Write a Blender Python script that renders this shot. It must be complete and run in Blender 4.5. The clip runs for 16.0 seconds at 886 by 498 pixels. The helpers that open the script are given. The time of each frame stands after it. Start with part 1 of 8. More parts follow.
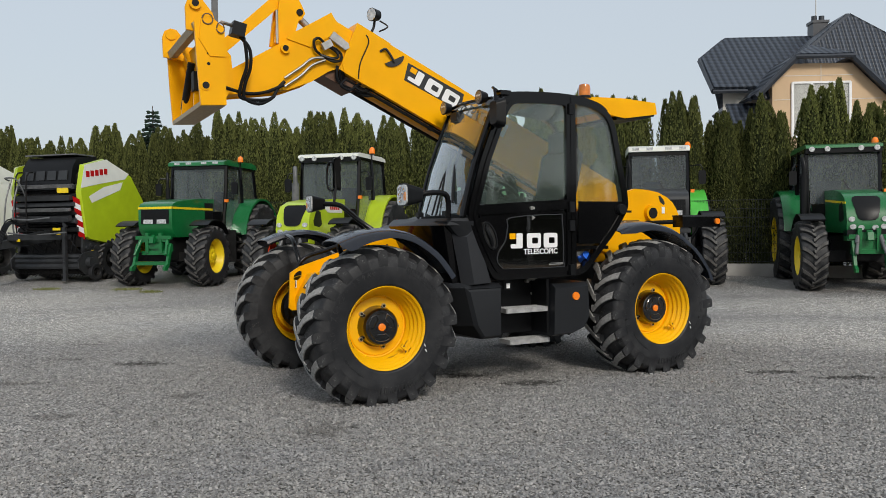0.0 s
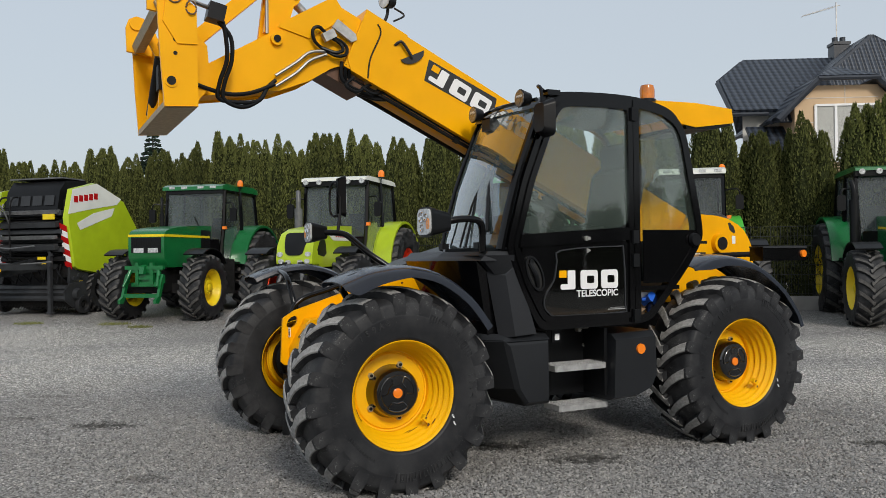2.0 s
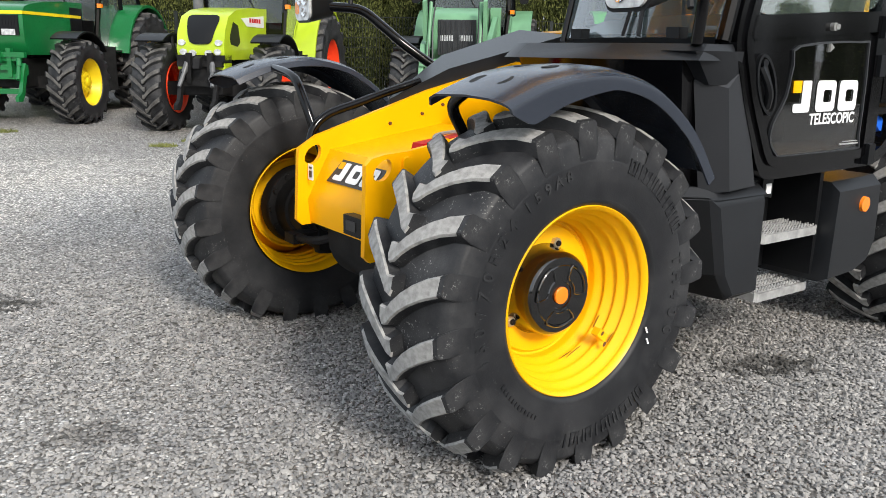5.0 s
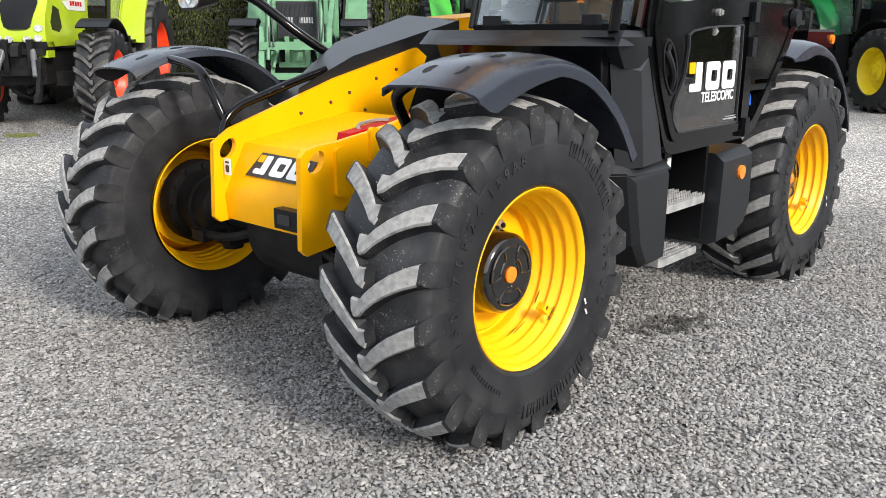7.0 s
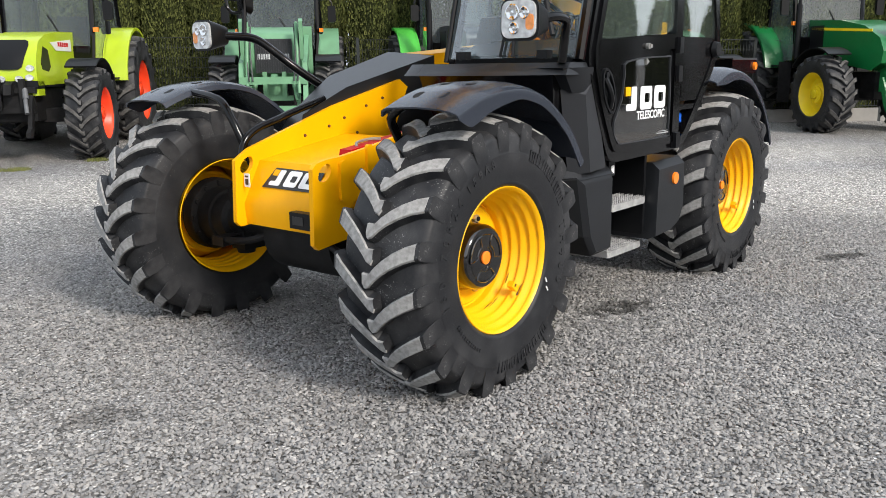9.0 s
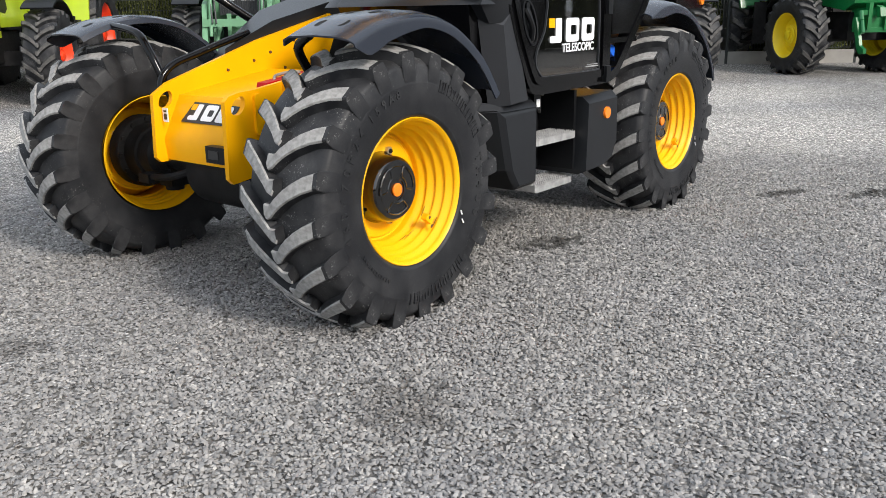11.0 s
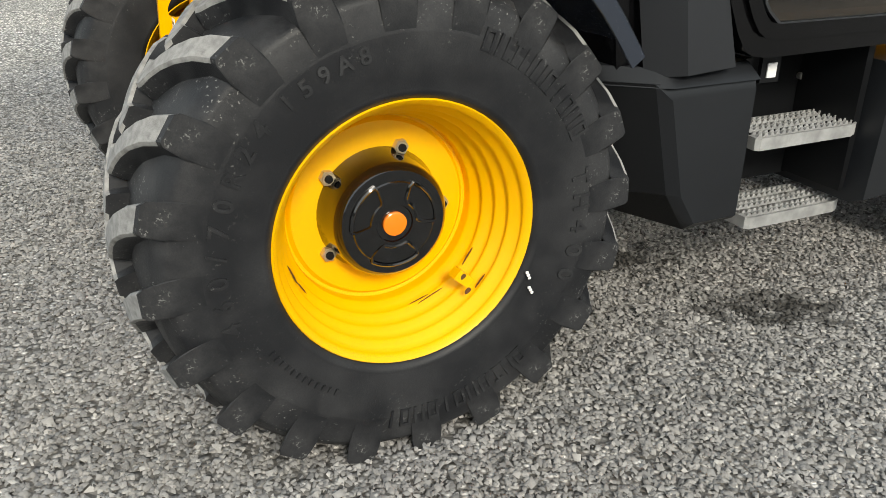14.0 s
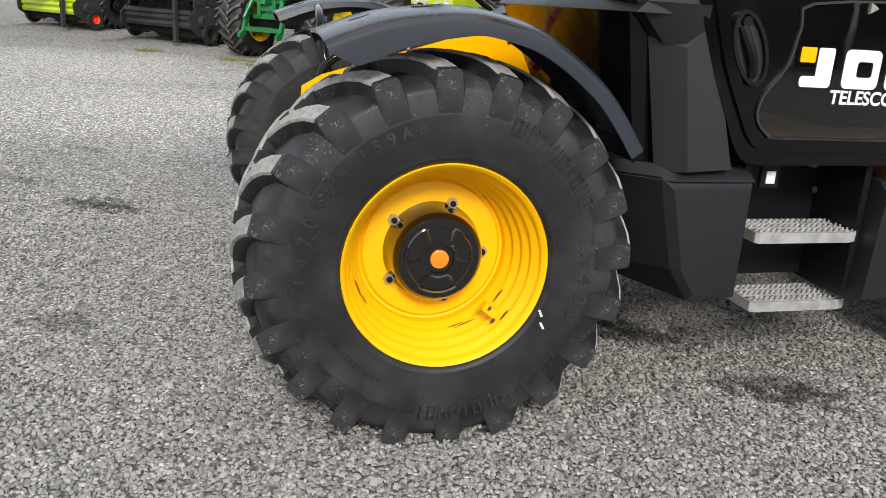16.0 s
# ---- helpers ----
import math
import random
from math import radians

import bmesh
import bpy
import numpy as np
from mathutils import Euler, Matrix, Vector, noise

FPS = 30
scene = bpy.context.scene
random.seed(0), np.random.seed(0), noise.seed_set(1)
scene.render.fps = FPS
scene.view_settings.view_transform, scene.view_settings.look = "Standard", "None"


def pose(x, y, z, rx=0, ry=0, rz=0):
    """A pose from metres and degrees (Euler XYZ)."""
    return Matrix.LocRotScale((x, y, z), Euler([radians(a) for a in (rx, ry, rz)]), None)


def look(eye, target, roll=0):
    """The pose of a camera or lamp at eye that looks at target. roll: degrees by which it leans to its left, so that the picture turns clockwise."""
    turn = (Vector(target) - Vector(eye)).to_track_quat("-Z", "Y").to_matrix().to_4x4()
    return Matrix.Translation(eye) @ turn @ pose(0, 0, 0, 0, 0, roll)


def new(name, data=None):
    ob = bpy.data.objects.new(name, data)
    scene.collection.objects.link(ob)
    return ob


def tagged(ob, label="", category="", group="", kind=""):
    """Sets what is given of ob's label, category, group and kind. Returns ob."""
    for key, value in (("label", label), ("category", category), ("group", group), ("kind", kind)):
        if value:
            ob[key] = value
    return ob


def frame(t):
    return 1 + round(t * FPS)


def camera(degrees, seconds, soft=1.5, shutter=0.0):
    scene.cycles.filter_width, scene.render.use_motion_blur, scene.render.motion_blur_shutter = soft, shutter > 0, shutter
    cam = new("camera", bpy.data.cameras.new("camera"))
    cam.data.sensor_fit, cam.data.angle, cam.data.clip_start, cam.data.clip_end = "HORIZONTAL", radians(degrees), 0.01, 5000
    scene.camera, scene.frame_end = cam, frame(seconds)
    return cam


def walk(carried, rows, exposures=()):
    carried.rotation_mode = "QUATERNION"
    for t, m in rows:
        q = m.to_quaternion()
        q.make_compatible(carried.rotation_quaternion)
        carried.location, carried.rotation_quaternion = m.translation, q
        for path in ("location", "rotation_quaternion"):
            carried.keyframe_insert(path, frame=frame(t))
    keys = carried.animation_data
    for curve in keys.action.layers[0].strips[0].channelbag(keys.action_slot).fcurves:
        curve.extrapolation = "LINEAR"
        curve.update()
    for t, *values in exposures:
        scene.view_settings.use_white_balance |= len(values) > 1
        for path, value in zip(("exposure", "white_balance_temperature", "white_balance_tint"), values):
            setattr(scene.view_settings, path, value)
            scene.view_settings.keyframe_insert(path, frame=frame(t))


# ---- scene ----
cam = camera(56.8, 16.0, 0.3)
PATH = [
    (0, (0.313, 0.238, 1.334), (0.213, 2.235, 1.288), -0.7),
    (0.5, (0.222, 0.506, 1.375), (0.117, 2.503, 1.341), -0.8),
    (1, (0.26, 0.895, 1.405), (0.115, 2.89, 1.412), -1.1),
    (1.5, (0.195, 1.271, 1.397), (0.053, 3.264, 1.483), -0.8),
    (2, (0.084, 1.66, 1.402), (-0.033, 3.656, 1.42), -0.7),
    (2.5, (0.066, 2.11, 1.379), (-0.046, 4.105, 1.288), -0.4),
    (3, (-0.08, 2.55, 1.352), (-0.124, 4.542, 1.187), 0.0),
    (3.5, (-0.254, 2.93, 1.366), (-0.234, 4.913, 1.103), -0.1),
    (4, (-0.508, 3.335, 1.372), (-0.493, 5.307, 1.037), 0.1),
    (4.2, (-0.639, 3.47, 1.375), (-0.627, 5.432, 0.992), 0.6),
    (6.3, (-1.578, 4.227, 1.418), (-1.018, 6.08, 0.919), 0.5),
    (6.5, (-1.58, 4.169, 1.428), (-1.004, 6.017, 0.923), 0.6),
    (7, (-1.568, 3.951, 1.413), (-0.975, 5.793, 0.906), 0.2),
    (7.5, (-1.625, 3.798, 1.417), (-0.98, 5.628, 0.931), -0.1),
    (8, (-1.78, 3.626, 1.425), (-1.095, 5.449, 0.967), -0.3),
    (8.2, (-1.81, 3.57, 1.438), (-1.114, 5.393, 1.0), -0.5),
    (10.3, (-1.896, 2.936, 1.37), (-1.284, 4.788, 0.929), -1.3),
    (10.5, (-1.866, 2.954, 1.369), (-1.241, 4.794, 0.892), -1.1),
    (11, (-1.556, 3.132, 1.342), (-0.877, 4.929, 0.786), -1.0),
    (11.5, (-1.306, 3.405, 1.305), (-0.577, 5.157, 0.673), -1.0),
    (12, (-1.098, 3.741, 1.38), (-0.378, 5.481, 0.706), -0.7),
    (12.5, (-0.782, 3.986, 1.356), (-0.194, 5.792, 0.73), -1.1),
    (13, (-0.543, 4.273, 1.329), (-0.165, 6.1, 0.608), -0.3),
    (13.5, (-0.421, 4.555, 1.347), (-0.289, 6.387, 0.555), 1.1),
    (14, (-0.221, 4.731, 1.342), (-0.367, 6.548, 0.52), 0.6),
    (14.5, (-0.057, 4.776, 1.333), (-0.348, 6.575, 0.509), 0.4),
    (15, (-0.038, 4.557, 1.344), (-0.365, 6.409, 0.663), 1.9),
    (15.5, (-0.018, 4.354, 1.37), (-0.381, 6.225, 0.763), 4.1),
    (16, (0.151, 4.155, 1.364), (-0.335, 6.007, 0.787), 3.8),
]
EXPOSURES = [(0, -0.05, 6500, 10), (0.8, -0.05, 6500, 10), (1.5, -0.15, 6500, 10), (2.5, 0.08, 6500, 10), (3.0, 0.34, 6500, 10), (3.5, 0.46, 6500, 10), (4.2, 0.65, 6500, 10), (6.5, 1.0, 6500, 12), (7.5, 1.0, 6500, 12), (8.2, 0.9, 6500, 12), (10.5, 0.75, 6450, 12), (12.0, 0.72, 6550, 11), (13.0, 0.74, 6700, 8), (13.5, 0.68, 6750, 7), (14.5, 0.58, 6800, 6), (15.5, 0.74, 6650, 9), (16.0, 0.68, 6600, 10)]
walk(cam, [(t, look(eye, target, roll)) for t, eye, target, roll in PATH], EXPOSURES)

from mathutils import geometry

# ---- world, sun ----
SUN_EL, SUN_DIR = 33.0, (0.375, -0.939)
world = bpy.data.worlds.new("sky")
scene.world = world
world.use_nodes = True
wn, wl = world.node_tree.nodes, world.node_tree.links
wn.clear()
w_out = wn.new("ShaderNodeOutputWorld")
w_bg = wn.new("ShaderNodeBackground")
w_sky = wn.new("ShaderNodeTexSky")
w_sky.sky_type = "NISHITA"
w_sky.sun_disc = False
w_sky.sun_elevation = radians(SUN_EL)
w_sky.sun_rotation = math.atan2(SUN_DIR[0], SUN_DIR[1])
w_sky.dust_density, w_sky.air_density = 3.0, 1.2
w_mul = wn.new("ShaderNodeMixRGB")
w_mul.blend_type = "MULTIPLY"
w_mul.inputs[0].default_value = 1.0
w_mul.inputs[2].default_value = (0.1, 0.1, 0.1, 1)
w_mix = wn.new("ShaderNodeMixRGB")
w_mix.inputs[0].default_value = 0.72
w_mix.inputs[2].default_value = (0.71, 0.78, 0.85, 1)
wl.new(w_sky.outputs[0], w_mul.inputs[1])
wl.new(w_mul.outputs[0], w_mix.inputs[1])
wl.new(w_mix.outputs[0], w_bg.inputs[0])
w_bg.inputs[1].default_value = 1.0
wl.new(w_bg.outputs[0], w_out.inputs[0])

sun_data = bpy.data.lights.new("sun", "SUN")
sun_data.energy, sun_data.angle, sun_data.color = 2.0, radians(13.0), (1.0, 0.95, 0.87)
sun = new("sun", sun_data)
_c = math.cos(radians(SUN_EL))
sun.matrix_world = look((SUN_DIR[0] * _c * 60, SUN_DIR[1] * _c * 60, math.sin(radians(SUN_EL)) * 60), (0, 0, 0))


# ---- materials ----
def nodes_of(name):
    m = bpy.data.materials.new(name)
    m.use_nodes = True
    nt = m.node_tree
    return m, nt, nt.nodes["Principled BSDF"], nt.nodes.new, nt.links.new


def ramp_node(add, stops):
    r = add("ShaderNodeValToRGB")
    while len(r.color_ramp.elements) < len(stops):
        r.color_ramp.elements.new(0.5)
    for e, (p, c) in zip(r.color_ramp.elements, stops):
        e.position, e.color = p, (*c, 1)
    return r


def surface(name, color, rough=0.5, metal=0.0, var=0.15, scale=3.0, bump=0.1, fine=90.0, dust=0.0, dust_color=(0.3, 0.29, 0.27), coat=0.0, dist=0.002, spec=0.5):
    """Paint, plastic, metal: a base colour with broad and fine variation, light relief and optional dust."""
    m, nt, b, add, link = nodes_of(name)
    tc = add("ShaderNodeTexCoord")
    big, small = add("ShaderNodeTexNoise"), add("ShaderNodeTexNoise")
    big.inputs["Scale"].default_value, big.inputs["Detail"].default_value = scale, 6
    small.inputs["Scale"].default_value, small.inputs["Detail"].default_value = fine, 4
    link(tc.outputs["Object"], big.inputs["Vector"])
    link(tc.outputs["Object"], small.inputs["Vector"])
    lo = tuple(max(0, c * (1 - var)) for c in color)
    hi = tuple(min(1, c * (1 + var)) for c in color)
    r = ramp_node(add, [(0.3, lo), (0.7, hi)])
    link(big.outputs[0], r.inputs[0])
    col = r.outputs[0]
    if dust > 0:
        mul = add("ShaderNodeMath")
        mul.operation = "MULTIPLY"
        link(big.outputs[0], mul.inputs[0])
        link(small.outputs[0], mul.inputs[1])
        dr = ramp_node(add, [(0.2, (0, 0, 0)), (0.42, (dust, dust, dust))])
        link(mul.outputs[0], dr.inputs[0])
        mx = add("ShaderNodeMixRGB")
        link(dr.outputs[0], mx.inputs[0])
        link(col, mx.inputs[1])
        mx.inputs[2].default_value = (*dust_color, 1)
        col = mx.outputs[0]
    link(col, b.inputs["Base Color"])
    rr = add("ShaderNodeMapRange")
    rr.inputs["To Min"].default_value, rr.inputs["To Max"].default_value = max(0.03, rough - 0.1), min(1, rough + 0.1)
    link(small.outputs[0], rr.inputs["Value"])
    link(rr.outputs[0], b.inputs["Roughness"])
    b.inputs["Metallic"].default_value = metal
    b.inputs["Specular IOR Level"].default_value = spec
    b.inputs["Coat Weight"].default_value = coat
    b.inputs["Coat Roughness"].default_value = 0.08
    if bump > 0:
        bn = add("ShaderNodeBump")
        bn.inputs["Strength"].default_value, bn.inputs["Distance"].default_value = bump, dist
        link(small.outputs[0], bn.inputs["Height"])
        link(bn.outputs[0], b.inputs["Normal"])
    return m


def glass(name, tint, gloss=1.0, film=0.0, power=3.5, haze=(0.62, 0.65, 0.62)):
    m, nt, b, add, link = nodes_of(name)
    nt.nodes.remove(b)
    tr, gl, fr, mx = add("ShaderNodeBsdfTransparent"), add("ShaderNodeBsdfGlossy"), add("ShaderNodeLayerWeight"), add("ShaderNodeMixShader")
    tr.inputs[0].default_value = (*tint, 1)
    gl.inputs["Roughness"].default_value = 0.02
    gl.inputs["Color"].default_value = (gloss, gloss, gloss, 1)
    fr.inputs["Blend"].default_value = 0.5
    pw, ml = add("ShaderNodeMath"), add("ShaderNodeMath")
    pw.operation, ml.operation = "POWER", "MULTIPLY_ADD"
    pw.inputs[1].default_value = power
    ml.inputs[1].default_value, ml.inputs[2].default_value = 0.9, 0.04
    link(fr.outputs["Facing"], pw.inputs[0])
    link(pw.outputs[0], ml.inputs[0])
    link(ml.outputs[0], mx.inputs[0])
    link(tr.outputs[0], mx.inputs[1])
    link(gl.outputs[0], mx.inputs[2])
    out = mx.outputs[0]
    if film > 0:
        # thin uneven film: dust, and mirrored sky sheen put into its haze colour
        tc, nz, df, m2 = add("ShaderNodeTexCoord"), add("ShaderNodeTexNoise"), add("ShaderNodeBsdfDiffuse"), add("ShaderNodeMixShader")
        nz.inputs["Scale"].default_value, nz.inputs["Detail"].default_value = 1.1, 2
        link(tc.outputs["Object"], nz.inputs["Vector"])
        mr = add("ShaderNodeMapRange")
        mr.inputs["From Min"].default_value, mr.inputs["From Max"].default_value = 0.3, 0.7
        mr.inputs["To Min"].default_value, mr.inputs["To Max"].default_value = film * 0.55, film * 1.4
        link(nz.outputs[0], mr.inputs["Value"])
        df.inputs[0].default_value = (*haze, 1)
        link(mr.outputs[0], m2.inputs[0])
        link(out, m2.inputs[1])
        link(df.outputs[0], m2.inputs[2])
        out = m2.outputs[0]
    link(out, nt.nodes["Material Output"].inputs[0])
    return m


STAINS = [(-3.19, 8.41, 0.34, 0.17), (0.71, 7.31, 0.3, 0.15), (0.15, 7.68, 0.3, 0.15), (2.94, 7.81, 0.28, 0.1), (3.5, 7.52, 0.35, 0.12)]
FAINT = [(-2.83, 6.03, 0.22, 0.12), (-3.96, 7.36, 0.35, 0.12), (-0.76, 5.62, 0.22, 0.28), (-2.15, 6.77, 0.2, 0.12), (-4.45, 9.9, 0.3, 0.12), (-4.11, 8.74, 0.3, 0.1)]
LANES = [(-5.4, 12.4, 3.6, 3.0), (5.2, 10.6, 3.0, 2.2), (-0.5, 13.6, 5.0, 2.2), (-8.5, 15.0, 4.0, 2.8), (6.5, 13.6, 3.5, 1.8)]



def gravel_material(name, stones):
    """Crushed grey stone; stones=True colours each loose piece, else cells stand for pieces too far to tell apart."""
    m, nt, b, add, link = nodes_of(name)
    geo = add("ShaderNodeNewGeometry")
    pos = geo.outputs["Position"]
    greys = [(0.0, (0.1, 0.098, 0.1)), (0.25, (0.19, 0.186, 0.186)), (0.6, (0.3, 0.293, 0.29)), (0.88, (0.4, 0.389, 0.38)), (1.0, (0.52, 0.503, 0.488))]
    if not stones:
        greys = [(p, tuple(min(0.9, max(0.05, (c - 0.28) * 0.95 + 0.52)) for c in col)) for p, col in greys]
    else:
        greys = [(p, tuple(min(0.8, (c - 0.28) * 0.55 + 0.297) for c in col)) for p, col in greys]
    r = ramp_node(add, greys)
    bn = add("ShaderNodeBump")
    piece = r.outputs[0]
    if stones:
        link(geo.outputs["Random Per Island"], r.inputs[0])
        nz = add("ShaderNodeTexNoise")
        nz.inputs["Scale"].default_value = 320
        link(pos, nz.inputs["Vector"])
        link(nz.outputs[0], bn.inputs["Height"])
        bn.inputs["Strength"].default_value, bn.inputs["Distance"].default_value = 0.4, 0.002
    else:
        vo = add("ShaderNodeTexVoronoi")
        vo.inputs["Scale"].default_value = 46
        link(pos, vo.inputs["Vector"])
        sep = add("ShaderNodeSeparateColor")
        link(vo.outputs["Color"], sep.inputs[0])
        link(sep.outputs[0], r.inputs[0])
        # shade in the gaps between the pieces, darkened into the colour
        gap_shade = ramp_node(add, [(0.28, (1, 1, 1)), (0.54, (0.26, 0.254, 0.245))])
        link(vo.outputs["Distance"], gap_shade.inputs[0])
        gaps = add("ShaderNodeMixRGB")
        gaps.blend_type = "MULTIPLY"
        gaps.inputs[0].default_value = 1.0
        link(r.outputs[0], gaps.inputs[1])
        link(gap_shade.outputs[0], gaps.inputs[2])
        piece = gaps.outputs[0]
        inv = add("ShaderNodeMath")
        inv.operation = "SUBTRACT"
        inv.inputs[0].default_value = 1.0
        link(vo.outputs["Distance"], inv.inputs[1])
        link(inv.outputs[0], bn.inputs["Height"])
        bn.inputs["Strength"].default_value, bn.inputs["Distance"].default_value = 1.0, 0.014
    link(bn.outputs[0], b.inputs["Normal"])
    # broad change of tone over the yard: paler driven lanes, dust
    big = add("ShaderNodeTexNoise")
    big.inputs["Scale"].default_value, big.inputs["Detail"].default_value = 0.45, 5
    link(pos, big.inputs["Vector"])
    tone = ramp_node(add, [(0.3, (0.88, 0.885, 0.9)), (0.5, (1.0, 0.985, 0.95)), (0.7, (1.1, 1.085, 1.06))])
    link(big.outputs[0], tone.inputs[0])
    mt = add("ShaderNodeMixRGB")
    mt.blend_type = "MULTIPLY"
    mt.inputs[0].default_value = 1.0
    link(piece, mt.inputs[1])
    link(tone.outputs[0], mt.inputs[2])
    # hand-sized mottling where fines and coarser pieces gather
    mid = add("ShaderNodeTexNoise")
    mid.inputs["Scale"].default_value, mid.inputs["Detail"].default_value, mid.inputs["Roughness"].default_value = (11.0 if stones else 16.0), 6, 0.72
    link(pos, mid.inputs["Vector"])
    lo, hi = (0.76, 1.22) if stones else (0.55, 1.45)
    mott = ramp_node(add, [(0.34, (lo, lo * 0.995, lo * 0.99)), (0.5, (0.98, 0.975, 0.97)), (0.66, (hi, hi * 0.992, hi * 0.975))])
    link(mid.outputs[0], mott.inputs[0])
    mm = add("ShaderNodeMixRGB")
    mm.blend_type = "MULTIPLY"
    mm.inputs[0].default_value = 1.0
    link(mt.outputs[0], mm.inputs[1])
    link(mott.outputs[0], mm.inputs[2])
    # damp oily patches
    wob = add("ShaderNodeTexNoise")
    wob.inputs["Scale"].default_value, wob.inputs["Detail"].default_value = 13.0, 6
    link(pos, wob.inputs["Vector"])
    sp = add("ShaderNodeSeparateXYZ")
    link(pos, sp.inputs[0])

    def calc(op, a, c):
        n = add("ShaderNodeMath")
        n.operation = op
        for i, v in enumerate((a, c)):
            if isinstance(v, (int, float)):
                n.inputs[i].default_value = v
            else:
                link(v, n.inputs[i])
        return n.outputs[0]

    def spread(spots, wander, amount):
        """Squared distance from the nearest spot, with a ragged edge."""
        total = None
        for x, y, rx, ry in spots:
            dx = calc("DIVIDE", calc("SUBTRACT", sp.outputs[0], x), rx)
            dy = calc("DIVIDE", calc("SUBTRACT", sp.outputs[1], y), ry)
            d = calc("ADD", calc("MULTIPLY", dx, dx), calc("MULTIPLY", dy, dy))
            d = calc("ADD", d, calc("MULTIPLY", calc("SUBTRACT", wander, 0.47), amount))
            total = d if total is None else calc("MINIMUM", total, d)
        return total
    # pale dust ground off where vehicles drive
    lr = ramp_node(add, [(0.15, (1.64, 1.62, 1.57)), (1.0, (1.0, 1.0, 1.0))])
    link(spread(LANES, big.outputs[0], 2.0), lr.inputs[0])
    ml = add("ShaderNodeMixRGB")
    ml.blend_type = "MULTIPLY"
    ml.inputs[0].default_value = 1.0
    link(mm.outputs[0], ml.inputs[1])
    link(lr.outputs[0], ml.inputs[2])
    total = spread(STAINS, wob.outputs[0], 4.2)
    sr = ramp_node(add, [(0.0, (0.9, 0.9, 0.9)), (0.55, (0.6, 0.6, 0.6)), (1.15, (0, 0, 0))])
    link(total, sr.inputs[0])
    ms = add("ShaderNodeMixRGB")
    link(sr.outputs[0], ms.inputs[0])
    link(ml.outputs[0], ms.inputs[1])
    ms.inputs[2].default_value = (0.028, 0.026, 0.022, 1)
    # half-dried ones
    fr = ramp_node(add, [(0.0, (0.6, 0.59, 0.58)), (0.6, (0.75, 0.745, 0.74)), (1.2, (1, 1, 1))])
    link(spread(FAINT, wob.outputs[0], 4.2), fr.inputs[0])
    mf = add("ShaderNodeMixRGB")
    mf.blend_type = "MULTIPLY"
    mf.inputs[0].default_value = 1.0
    link(ms.outputs[0], mf.inputs[1])
    link(fr.outputs[0], mf.inputs[2])
    link(mf.outputs[0], b.inputs["Base Color"])
    b.inputs["Roughness"].default_value = 0.85
    return m


def leaf_material(name, dark, light):
    m, nt, b, add, link = nodes_of(name)
    geo, oi = add("ShaderNodeNewGeometry"), add("ShaderNodeObjectInfo")
    r = ramp_node(add, [(0.0, dark), (0.75, light), (1.0, tuple(c * 1.15 for c in light))])
    link(geo.outputs["Random Per Island"], r.inputs[0])
    hs = add("ShaderNodeHueSaturation")
    mr = add("ShaderNodeMapRange")
    mr.inputs["To Min"].default_value, mr.inputs["To Max"].default_value = 0.75, 1.2
    link(oi.outputs["Random"], mr.inputs["Value"])
    link(mr.outputs[0], hs.inputs["Value"])
    link(r.outputs[0], hs.inputs["Color"])
    link(hs.outputs[0], b.inputs["Base Color"])
    b.inputs["Specular IOR Level"].default_value = 0.15
    b.inputs["Roughness"].default_value = 0.7
    return m


